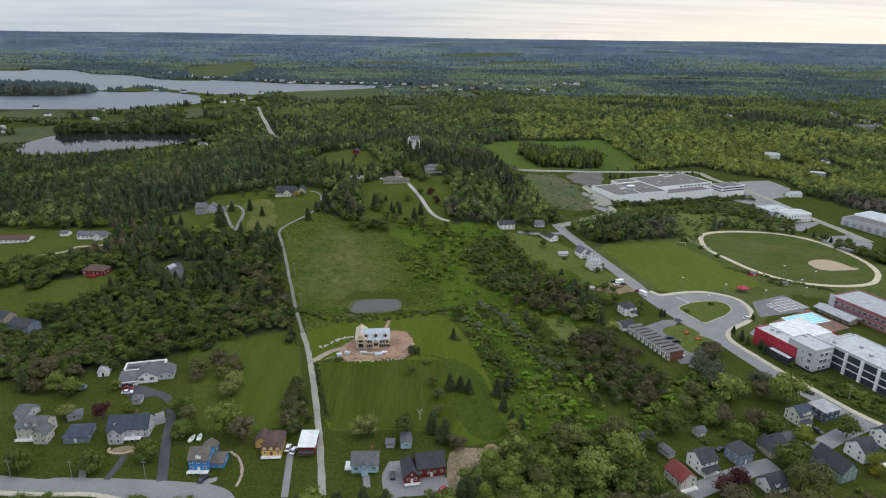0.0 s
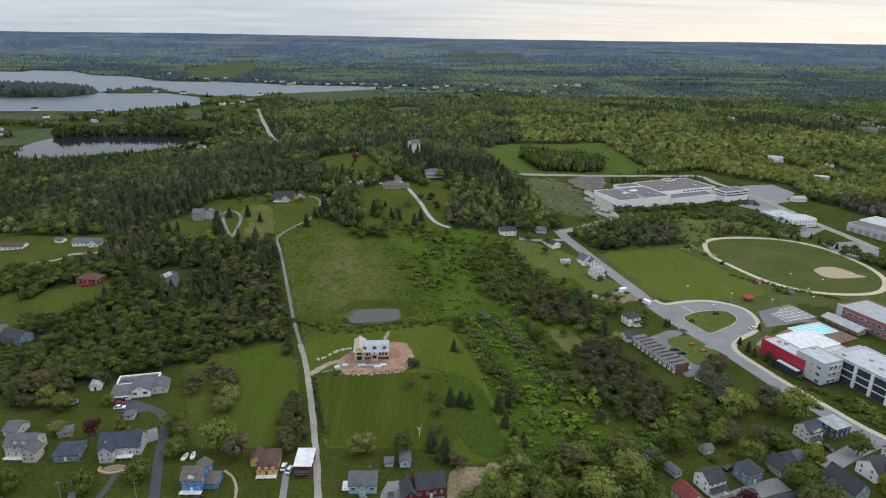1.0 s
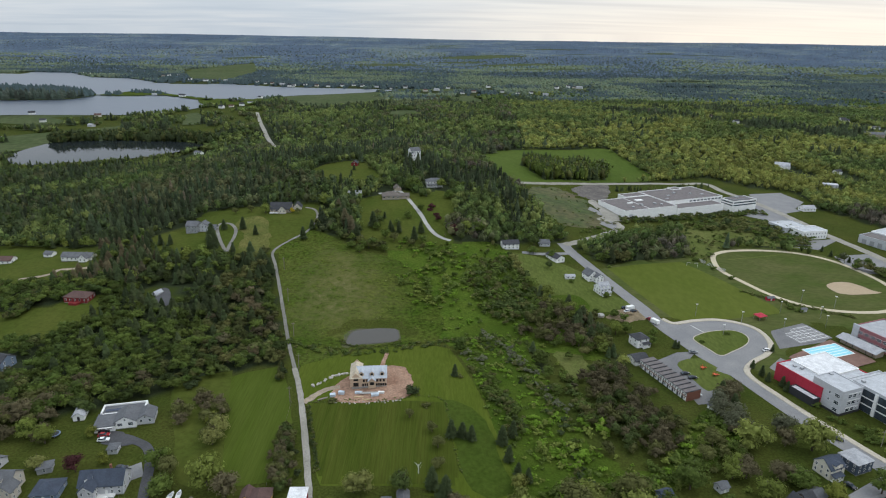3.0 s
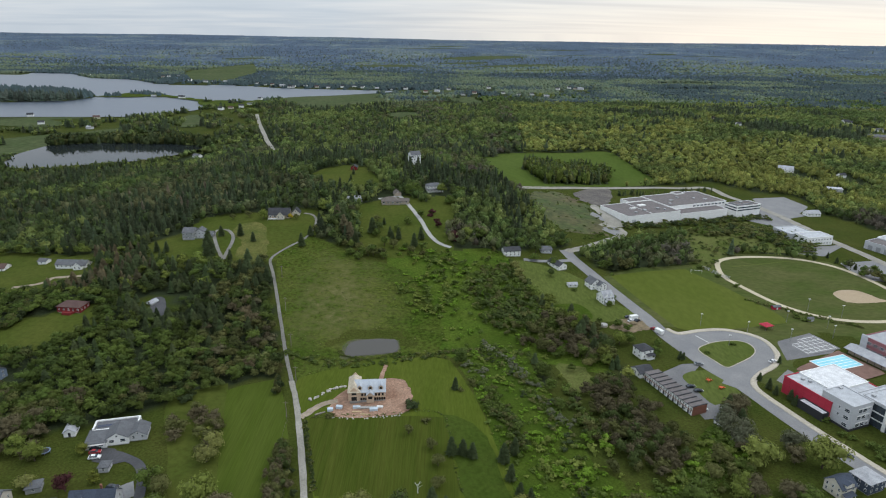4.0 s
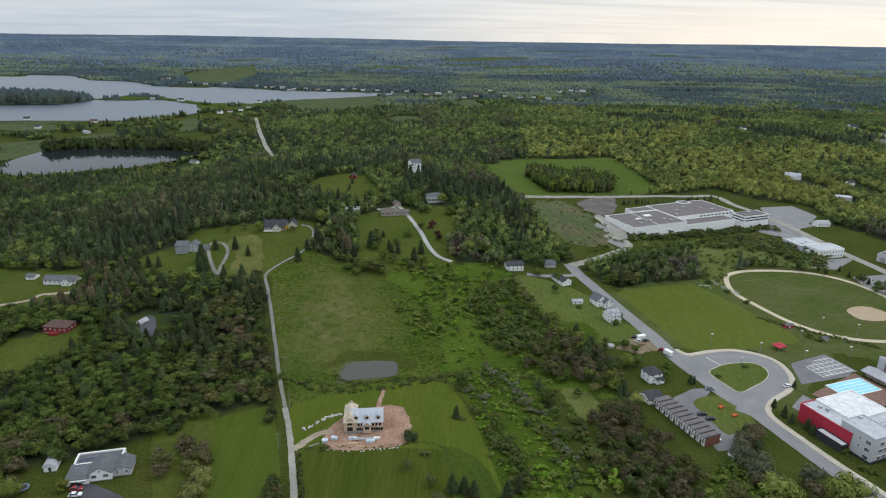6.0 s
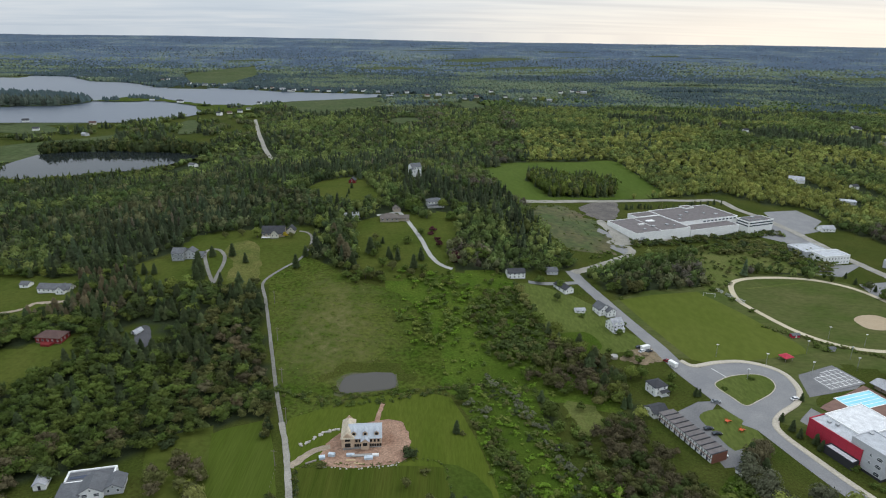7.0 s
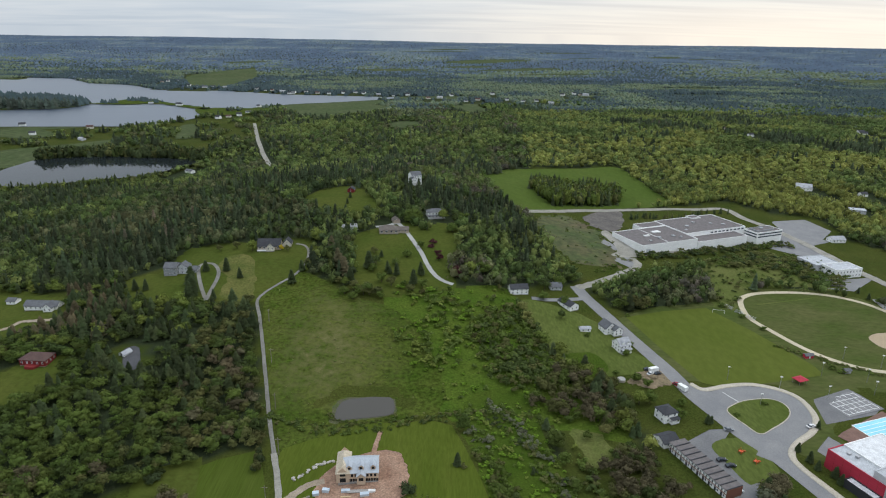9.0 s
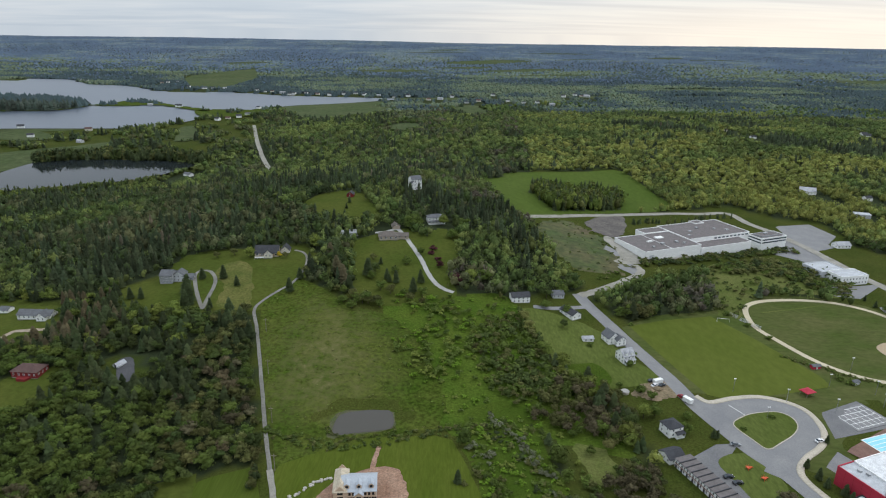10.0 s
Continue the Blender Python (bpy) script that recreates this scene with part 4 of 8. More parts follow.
EAST_WATER = [(1470, 2692), (1500, 2722), (1560, 2732), (1612, 2700), (1600, 2665), (1540, 2650), (1490, 2660)]
FARMLAND = [(-1000, 940), (-360, 925), (-300, 1050), (-380, 1400), (-1000, 1420)]
FAR_FIELDS = [[(-606.0, 905.0), (-603.0, 940.0), (-573.0, 1004.0), (-545.0, 968.0), (-520.0, 886.0), (-554.0, 845.0), (-625.0, 800.0), (-640.0, 850.0)], [(-454.0, 1115.0), (-462.0, 1173.0), (-431.0, 1151.0), (-409.0, 1059.0), (-416.0, 1029.0)], [(-830.0, 1160.0), (-795.0, 1206.0), (-682.0, 1143.0), (-638.0, 1091.0), (-692.0, 1067.0), (-793.0, 1104.0)], [(-346.0, 1538.0), (-267.0, 1631.0), (-184.0, 1647.0), (-136.0, 1591.0), (-190.0, 1467.0), (-263.0, 1379.0), (-326.0, 1418.0)], [(-971.0, 2427.1), (-930.9, 2644.2), (-810.7, 2780.9), (-718.9, 2498.0), (-702.7, 2089.5), (-821.1, 2115.6)], [(-406.3, 1617.5), (-305.8, 1772.9), (-149.4, 1745.0), (-206.5, 1598.0), (-298.3, 1497.0), (-362.2, 1490.7)], [(2.3, 1623.3), (61.0, 1686.2), (88.4, 1520.8), (40.1, 1446.9)], [(-647.2, 935.2), (-615.9, 980.5), (-564.0, 1014.4), (-520.2, 1055.1), (-507.4, 973.8), (-564.1, 921.2), (-586.7, 879.2)], [(-839.0, 1210.2), (-755.7, 1231.4), (-660.2, 1235.1), (-662.8, 1179.8), (-790.4, 1137.4)], [(-117.0, 1234.7), (-99.7, 1292.6), (-59.9, 1288.4), (-54.3, 1238.9), (-91.9, 1189.7)], [(-490.8, 1218.7), (-469.8, 1249.3), (-405.7, 1079.7), (-413.3, 1033.7)]]
CARS = [('white', (-55.8, 196.1), 90), ('white', (-53.4, 194.6), 80), ('black', (-133.3, 235.5), 10), ('red', (-132.3, 233.1), 10), ('white', (-131.0, 230.2), 10), ('black', (-116.6, 214.8), 5), ('black', (-80.9, 179.5), 70), ('black', (-16.2, 182.0), 95), ('red', (1.1, 175.5), 60), ('black', (116.6, 291.9), 12), ('black', (118.9, 288.3), 10), ('white', (115.2, 273.0), 5), ('black', (159.8, 247.5), -35), ('black', (161.1, 242.4), -35), ('black', (149.2, 214.1), -60), ('white', (167.9, 317.9), 20), ('black', (110.1, 358.9), 25), ('white', (106.5, 358.5), 30), ('black', (106.1, 362.5), 10), ('grey', (128.4, 313.5), 0), ('red', (117.0, 349.3), -50), ('black', (105.5, 201.0), 30), ('white', (346.3, 501.5), -30)]
POLES = [[(-100.2, 390.1), (-89.6, 354.4), (-78.6, 319.4), (-68.8, 287.3)], [(-125.8, 179.0), (-100.9, 179.6), (-146.8, 179.0), (176.4, 238.6), (153.4, 238.6), (-65.2, 258.5)], [(145.3, 356.8), (168.3, 348.9), (198.2, 364.9), (220.5, 383.5), (215.2, 347.4), (218.9, 359.5), (188.5, 341.6), (236.1, 375.1)]]
SITE_ROCKS = [[(-57.7, 271.0), (-53.7, 275.0), (-50.3, 279.3), (-47.2, 281.2), (-44.6, 282.4)], [(-46.8, 257.5), (-36.1, 255.5), (-23.2, 255.1), (-16.9, 256.9)]]

WATERS = [BAY, LAKE, POND, EAST_WATER]


def axis(points):
    """Grid lines whose spacing grows from stretch to stretch."""
    out = []
    for a, b, s in points:
        out += np.arange(a, b, s).tolist()
    return out + [points[-1][1]]


gx = axis([(-5600, -2200, 160), (-2200, -900, 65), (-900, -400, 25), (-400, 400, 8), (400, 900, 25), (900, 2200, 65), (2200, 5600, 160)])
gy = axis([(-900, 100, 50), (100, 620, 8), (620, 1000, 20), (1000, 2600, 50), (2600, 5150, 42)])
GX, GY = np.meshgrid(gx, gy)
GZ = np.array([ground_z(a, b) for a, b in zip(GX.ravel(), GY.ravel())])
cleared = np.zeros(GX.size, bool)
for c in CLEARINGS + WATERS:
    cleared |= inside(GX.ravel(), GY.ravel(), c)
wood = np.where(cleared | (GY.ravel() < 180), 0.0, 1.0)
wood[(GY.ravel() > 1450) & (wood > 0)] = 0.85
wood[inside(GX.ravel(), GY.ravel(), FARMLAND)] = 0.15
for c in LOW_SCRUB:
    wood[inside(GX.ravel(), GY.ravel(), c)] = 0.2
nx, ny = len(gx), len(gy)
ii = np.arange(nx * ny).reshape(ny, nx)
quads = np.stack([ii[:-1, :-1], ii[:-1, 1:], ii[1:, 1:], ii[1:, :-1]], -1).reshape(-1, 4)
me = numpy_mesh("ground", np.stack([GX.ravel(), GY.ravel(), GZ], -1), quads, M["ground"], smooth=True)
at = me.attributes.new("wood", "FLOAT", "POINT")
at.data.foreach_set("value", wood.astype(np.float32))
tagged(new("ground", me), "rolling green land with grass and dark forest floor", "ground", "", "structure")

M["trackline"] = mat("road_paint", (0.6, 0.6, 0.58), scale=0.5, rough=0.8, stain=0.2)
patch("harbour", BAY, M["sea"], step=25, flat=1.2, label="grey harbour water reflecting an overcast sky")
for i in ISLANDS:
    patch("island", i, M["meadow"], step=12, flat=2.4, label="low wooded island of grass in the harbour")
patch("lake", LAKE, M["lake"], step=8, flat=4.6, label="dark still lake between wooded shores")
patch("far_pond", EAST_WATER, M["lake"], step=8, flat=15.4, label="small bright lake among far woods")
patch("pond_margin", [(-36.5 + (x + 36.5) * 1.14 - 0.8, 322.5 + (y - 322.5) * 1.18) for x, y in POND], M["mud"], 0.07, step=1.0, ragged=1.4, label="muddy grassy margin of a farm pond")
patch("pond", POND, M["pond"], step=0.7, flat=2.75 + 0.17, label="small muddy farm pond in a meadow")

patch("meadow", MEADOW, M["meadow"], 0.06, step=3.0, ragged=3.0, dry=(-62, 372, 36, 58), label="rough green meadow on a slope")
patch("hillside_lawn", CLEARINGS_A[3], M["rough_lawn"], 0.05, ragged=5.0, label="green grass round houses on a hill")
patch("dry_hillside", DRY_KNOLL, M["straw"], 0.12, ragged=3.0, label="yellowish dry grass on a hill")
for c in (CLEARINGS_A[0], CLEARINGS_A[1], CLEARINGS_B[1]):
    patch("rough_lawn", c, M["rough_lawn"], 0.05, ragged=4.0, label="bright green lawn among woods")
patch("mown_lawn", HOUSE_LAWN, M["lawn"], 0.06, label="freshly mown lawn round the unfinished house")
patch("mown_plot", LAWN_PLOT, M["plot"], 0.11, ragged=0.4, label="darker striped plot of mown grass")
patch("damp_lawn", LAWN_EAST, M["dim_lawn"], 0.11, ragged=1.6, label="dark lush grass at the low end of the lawn")
patch("rough_lawn", [(-118.9, 268.5), (-99.2, 282.9), (-97.0, 279.7), (-86.8, 239.4), (-79.0, 209.0), (-92.0, 206.0), (-104.0, 232.0)], M["rough_lawn"], 0.05, ragged=1.0, label="lawn between gardens and a wood")
patch("striped_lawn", STRIP_LAWN, M["striped"], 0.08, round_it=False, label="mown lawn with faint stripes")
patch("school_grounds", SCHOOL_GROUNDS, M["oval"], 0.05, round_it=False, label="patchy mown grass round the school and fields")
patch("sports_field", SOCCER, M["soccer"], 0.12, round_it=False, label="mown green soccer field")
patch("oval_field", OVAL, M["oval"], 0.11, label="grass inside the running track")
patch("infield", INFIELD, M["sand"], 0.19, step=1.5, label="sandy ball diamond infield")
patch("crop_field", FIELD_A, M["field"], 0.3, step=8, label="bright green farm field behind woods")
patch("overgrown_pasture", LOW_SCRUB[0], M["pasture"], 0.045, ragged=1.5, label="lush overgrown pasture between thickets")
patch("wet_grassland", MARSH, M["lush"], 0.05, ragged=3.0, label="lush green wet grassland with scrub")
patch("dry_clearing", TAN_MEADOW, M["dry"], 0.1, ragged=2.5, label="dry olive clearing before a brown wood")
patch("wet_grassland", SE_SCRUB, M["lush"], 0.07, ragged=3.0, label="lush green grass behind gardens")
patch("hill_lawn", CLEARINGS_B[2], M["rough_lawn"], 0.06, ragged=3.0, label="rough green lawn with small trees on a hill")
patch("hill_lawn", CLEARINGS_B[3], M["rough_lawn"], 0.07, ragged=2.0, label="strip of lawn beside a white lane")
patch("factory_yard", [(262, 566), (279, 577), (290, 606), (297, 616), (304, 602), (324, 602), (330, 590), (308, 578), (304, 552), (316, 527), (300, 525), (283, 548)], M["asphalt"], 0.09, step=3, round_it=False, label="worn asphalt yard beside the factory")
patch("rough_grass", BELT_OPEN, M["dry"], 0.1, ragged=5.0, label="rough grass slope with shrubs below the factory")
patch("factory_apron", APRON_WEST, M["gravel"], 0.14, step=2, ragged=1.0, label="pale gravel apron round the factory")
patch("scraped_slope", DIRT_SLOPE, M["slope"], 0.12, ragged=9.0, label="half overgrown slope of scraped earth")
patch("contractor_yard", [(93, 352), (101, 360), (113, 364), (117, 353), (106, 346), (97, 346)], M["earth"], 0.14, step=1.2, ragged=2.0, label="brown earth yard beside the street")
patch("dirt_lot", DIRT_LOT, M["earth"], 0.12, step=1.2, ragged=2.0, label="bare brown dirt lot beside a barn")
patch("building_plot", RED_EARTH, M["redearth"], 0.16, step=1.0, ragged=1.2, label="reddish bare earth round the unfinished house")
patch("spoil_heap", SPOIL, M["spoil"], 0.2, ragged=4.0, label="dark spoil ground beside the factory")
for lot in LOTS:
    patch("parking_lot", lot, M["asphalt_mid" if lot in LOTS_WEST[:2] else "asphalt"], 0.1, step=3, round_it=False, label="worn grey asphalt parking lot")

ribbon("main_road", MAIN_ROAD, 9.0, M["asphalt"], 0.16, label="grey asphalt road along the shore")
ribbon("gravel_lane", GRAVEL_LANE, 1.8, M["lane"], 0.2, label="pale gravel lane between fields", ragged=0.12)
ribbon("gravel_lane", GRAVEL_LANE[:7], 2.5, M["gravel"], 0.25, label="pale gravel lane up to the building plot", ragged=0.12)
ribbon("loop_drive", LOOP_DRIVE, 2.3, M["lane"], 0.2, label="looped gravel driveway")
ribbon("white_lane", WHITE_LANE, 3.2, M["whitegravel"], 0.25, label="whitish gravel lane on a hill", ragged=0.1)
ribbon("school_street", SCHOOL_STREET, 8.5, M["asphalt"], 0.16, label="grey asphalt street beside the school")
patch("turning_circle", CIRCLE_OUTER, M["asphalt"], 0.13, step=2, label="asphalt bus loop in front of the school")
patch("traffic_island", ISLAND, M["pitch"], 0.28, step=1.5, label="grassed traffic island in the bus loop")
ribbon("kerb", ISLAND, 0.5, M["concrete"], 0.32, closed=True, thick=0.2, label="pale concrete kerb round the traffic island")
ribbon("sidewalk", SIDEWALK, 3.0, M["concrete"], 0.3, thick=0.18, label="tan concrete sidewalk with a kerb step")
ribbon("factory_road", FACTORY_ROAD, 6.0, M["gravel"], 0.2, label="gravel road to the factory yard", ragged=0.15)
ribbon("back_road", BACK_ROAD, 8.0, M["gravel"], 0.3, label="pale road behind the factory", ragged=0.1)
ribbon("far_road", FAR_ROAD, 6.0, M["gravel"], 0.6, label="pale dirt road through far woods")
ribbon("driveway", BLACK_DRIVE, 3.6, M["asphalt_new"], 0.2, label="curving black asphalt driveway")
for s in SHORT_DRIVES[:4]:
    ribbon("driveway", s, 2.4, M["asphalt_new"] if s is SHORT_DRIVES[1] else M["asphalt"], 0.18, label="short grey driveway beside a house")
ribbon("wheel_track", SHORT_DRIVES[4], 1.0, M["dusty"], 0.16, label="worn dirt wheel track in grass", ragged=0.3)
patch("drive_apron", [(-134.1, 237.1), (-126.9, 237.0), (-122.2, 231.5), (-116, 230.0), (-123.4, 226.9), (-131.3, 228.3)], M["asphalt_new"], 0.17, step=1.5, round_it=False, label="dark asphalt apron before a garage")
patch("lawn", EAST_LAWN, M["pitch"], 0.08, ragged=2.0, label="mown lawns behind white houses")
patch("lawn", DARK_LAWN, M["lush"], 0.13, step=2, label="darker green unmown square of grass")
patch("gravel_pad", BARN_PAD, M["asphalt_new"], 0.2, step=1.5, ragged=0.8, label="grey gravel pad beside a white barn")
ribbon("dirt_path", TAN_TRACK, 3.0, M["dusty"], 0.2, label="tan dirt track across a lawn", ragged=0.3)
ribbon("driveway", EAST_DRIVE, 4.0, M["asphalt"], 0.17, label="grey driveway between white houses")
patch("play_lawn", PLAY_LAWN, M["pitch"], 0.125, step=2, label="bright grass with orange play equipment")
ribbon("stop_line", [(138.2, 344.6), (141.0, 339.8), (143.6, 335.2)], 0.6, M["trackline"], 0.24, smooth=False, label="white painted line across the street")
for s in EAST_STREETS:
    ribbon("side_street", s, 7.0, M["asphalt"], 0.17, label="grey residential side street")
ribbon("running_track", OVAL, 3.6, M["track"], 0.21, closed=True, label="tan crusher-dust oval running track")
ribbon("run_up", RUN_UP, 1.5, M["dry"], 0.2, label="narrow tan run-up strip inside the oval")
ribbon("dirt_path", DIRT_PATH, 3.6, M["dusty"], 0.22, label="dirt access track to the unfinished house", ragged=0.2)
ribbon("dirt_path", DIRT_SPUR, 2.0, M["redearth"], 0.2, label="red earth spur behind the unfinished house", ragged=0.2)

# clearings far off
FAR_CUTS = []
for i in range(26):
    y = 1750 + (i / 26) ** 1.3 * 2500
    x = random.uniform(-0.75, 0.75) * y
    if x < -0.12 * y and y < 2500:
        continue
    a, b = random.uniform(60, 190) * y / 2600, random.uniform(25, 60) * y / 2600
    patch("far_field", [(x + a * math.cos(k * 0.7), y + b * math.sin(k * 0.7) + 0.2 * a * math.cos(k * 0.7)) for k in range(9)], M["far_meadow"], 1.0, step=12, label="dull green clearing in far woods")
    FAR_CUTS.append((x, y, a, b))

# ---- woods ----
rng = np.random.default_rng(4)


def ico():
    bm = bmesh.new()
    bmesh.ops.create_icosphere(bm, subdivisions=1, radius=1)
    v = np.array([x.co for x in bm.verts])
    f = np.array([[x.index for x in p.verts] for p in bm.faces])
    bm.free()
    return v, f


ICO_V, ICO_F = ico()


def lump(c, r, squash=0.8, jit=0.25):
    v = ICO_V * (1 + rng.uniform(-jit, jit, (12, 1))) * np.array([r, r, r * squash]) + np.array(c)
    return v, ICO_F.copy()


def leaf_cards(centres, radii, count, size):
    """Small leaf sprays set on the outside of lumps, facing roughly outwards."""
    vs, fs = [], []
    which = rng.integers(0, len(centres), count)
    for k, w in enumerate(which):
        d = rng.normal(size=3)
        d[2] = abs(d[2]) * 0.9 - 0.25
        d /= np.linalg.norm(d)
        p = np.array(centres[w]) + d * radii[w] * rng.uniform(0.62, 1.25) * np.array([1, 1, 0.85])
        nrm = d + rng.normal(size=3) * 0.3 + np.array([0, 0, 0.15])
        nrm /= np.linalg.norm(nrm)
        a = np.cross(nrm, [0.3, 0.5, 0.8])
        a /= np.linalg.norm(a)
        b = np.cross(nrm, a)
        s = size * rng.uniform(0.6, 1.3)
        vs.append(np.array([p + a * s, p + b * s * 0.9, p - a * s * 0.9 - b * s * 0.8]))
        fs.append(np.array([[0, 1, 2]]) + 3 * k)
    return np.concatenate(vs), np.concatenate(fs)


def joined(pieces):
    vs, fs, o = [], [], 0
    for v, f in pieces:
        vs.append(v)
        fs.append(f + o)
        o += len(v)
    return np.concatenate(vs), np.concatenate(fs)


def dome(sides, rings):
    """A low rounded crown without an underside, for woods far off."""
    v, f = [], []
    for r, z in rings:
        o = rng.uniform(0, 6)
        v += [(r * math.cos(o + i * math.tau / sides), r * math.sin(o + i * math.tau / sides), z) for i in range(sides)]
    v.append((0, 0, 1.0))
    k = len(v) - 1
    v = np.array(v) + rng.uniform(-0.07, 0.07, (len(v), 3))
    for j in range(len(rings) - 1):
        for i in range(sides):
            a, b = j * sides + i, j * sides + (i + 1) % sides
            f += [(a, b, b + sides), (a, b + sides, a + sides)]
    f += [(k - sides + i, k - sides + (i + 1) % sides, k) for i in range(sides)]
    return v, np.array(f)


def slim_crown(cards, card):
    """One core, each of another build, with ragged leaf sprays all over it."""
    r, tall = rng.uniform(0.25, 0.36), rng.uniform(0.85, 1.35)
    core = lump((0, 0, 0.5), r * 0.82, tall, 0.4)
    cs = [(rng.uniform(-0.17, 0.17), rng.uniform(-0.17, 0.17), 0.52 + r * tall * k + rng.uniform(-0.06, 0.06)) for k in (-0.45, 0.0, 0.35, 0.55)]
    return joined([core, leaf_cards(cs, [r * 1.2, r * 1.25, r * 1.1, r * 0.75], cards, card)])


def broadleaf(lumps, cards, card, spread=0.27):
    """A crown of unit height, standing on z = 0."""
    cs, rs, ps = [], [], []
    for i in range(lumps):
        a = i * 2.4 + rng.uniform(0, 1)
        q = spread * math.sqrt((i + 0.3) / lumps)
        cs.append((q * math.cos(a), q * math.sin(a), (rng.uniform(0.42, 0.78) if lumps < 8 else rng.uniform(0.32, 0.76)) - 0.25 * q))
        rs.append(rng.uniform(0.17, 0.25) if lumps > 2 else rng.uniform(0.26, 0.34))
        ps.append(lump(cs[-1], rs[-1] * (0.64 if cards > 40 else 1.0)))
    if cards:
        ps.append(leaf_cards(cs, rs, cards, card))
    return joined(ps)


def conifer(tiers, sides, radius=0.2):
    """Ragged stacked skirts of boughs, of unit height."""
    ps = []
    for i in range(tiers):
        z0 = 0.1 + 0.8 * i / tiers
        z1 = min(1.0, z0 + 1.3 / tiers)
        r = radius * (1 - z0) ** 0.8 + 0.02
        k = sides
        ang = np.arange(k) * math.tau / k + rng.uniform(0, 6)
        rr = r * np.where(np.arange(k) % 2, 0.72, 1.12) * rng.uniform(0.8, 1.2, k)
        ring = np.stack([rr * np.cos(ang), rr * np.sin(ang), z0 + rng.uniform(-0.03, 0.03, k)], -1)
        v = np.concatenate([ring, [[rng.uniform(-0.01, 0.01), 0, z1]]])
        f = np.array([[j, (j + 1) % k, k] for j in range(k)])
        ps.append((v, f))
    return joined(ps)


TPL = {
    "near_b": [broadleaf(7, 250, 0.054, 0.25) for i in range(10)], "near_c": [conifer(6, 11, rng.uniform(0.24, 0.33)) for i in range(7)],
    "edge_b": [slim_crown(46, rng.uniform(0.07, 0.1)) for i in range(14)], "edge_c": [conifer(int(rng.integers(5, 7)), 8, rng.uniform(0.22, 0.34)) for i in range(8)],
    "mid_b": [slim_crown(20, rng.uniform(0.095, 0.14)) for i in range(18)], "mid_c": [conifer(int(rng.integers(3, 6)), int(rng.integers(5, 8)), rng.uniform(0.22, 0.36)) for i in range(14)],
    "far_b": [dome(4, ((0.42, 0.08), (0.34, 0.62))) for i in range(8)], "far_c": [conifer(1, 6, 0.36) for i in range(5)],
    "ridge_b": [dome(5, ((0.42, 0.1),)) for i in range(8)], "ridge_c": [conifer(1, 5, 0.36) for i in range(4)],
    "bush": [broadleaf(4, 60, 0.12, 0.36) for i in range(6)],
}


def merge(name, rows, label, category="woods", material="leaf"):
    """rows: template, x, y, z, height, width, turn, r, g, b. All in one mesh."""
    by = {}
    for r in rows:
        by.setdefault((r[0], int(rng.integers(0, len(TPL[r[0]])))), []).append(r[1:])
    V, Fc, C, o = [], [], [], 0
    for (key, i), rs in by.items():
        v, f = TPL[key][i]
        a = np.array(rs)
        c, s = np.cos(a[:, 5])[:, None], np.sin(a[:, 5])[:, None]
        X = (v[:, 0] * c - v[:, 1] * s) * a[:, 4:5] + a[:, 0:1]
        Y = (v[:, 0] * s + v[:, 1] * c) * a[:, 4:5] + a[:, 1:2]
        Z = v[:, 2] * a[:, 3:4] + a[:, 2:3]
        V.append(np.stack([X, Y, Z], -1).reshape(-1, 3))
        C.append(np.repeat(a[:, 6:9], len(v), axis=0))
        k = len(rs)
        Fc.append((f[None] + (np.arange(k) * len(v))[:, None, None]).reshape(-1, 3) + o)
        o += k * len(v)
    if not V:
        return
    ob = new(name, numpy_mesh(name, np.concatenate(V), np.concatenate(Fc), M[material], np.concatenate(C), name != "woodland"))
    tagged(ob, label, category, "", "stuff")


def scatter(y0, y1, step, margin=60, spread=0.78, deep=1.0):
    ys = np.arange(y0, y1, step * deep)
    px, py = [], []
    for y in ys:
        xs = np.arange(-spread * y - margin, spread * y + margin, step)
        px.append(xs)
        py.append(np.full(len(xs), y))
    px, py = np.concatenate(px), np.concatenate(py)
    return px + rng.uniform(-0.48, 0.48, len(px)) * step, py + rng.uniform(-0.48, 0.48, len(py)) * step * deep


def off_roads(px, py, gap):
    ok = np.ones(len(px), bool)
    for line, w in ((GRAVEL_LANE, 3), (WHITE_LANE, 5), (FACTORY_ROAD, 5), (BACK_ROAD, 7), (FAR_ROAD, 11), (LOOP_DRIVE, 3), (SCHOOL_STREET, 8), (SIDEWALK, 3), (DIRT_PATH, 3), (BLACK_DRIVE, 3), (MAIN_ROAD, 9)) + tuple((s, 5) for s in EAST_STREETS):
        pts = curve_through(line, False, 3)
        for (x0, y0), (x1, y1) in zip(pts, pts[1:]):
            dx, dy = x1 - x0, y1 - y0
            L = dx * dx + dy * dy + 1e-9
            t = np.clip(((px - x0) * dx + (py - y0) * dy) / L, 0, 1)
            ok &= (px - x0 - t * dx) ** 2 + (py - y0 - t * dy) ** 2 > (w * 0.5 + gap) ** 2
    return ok


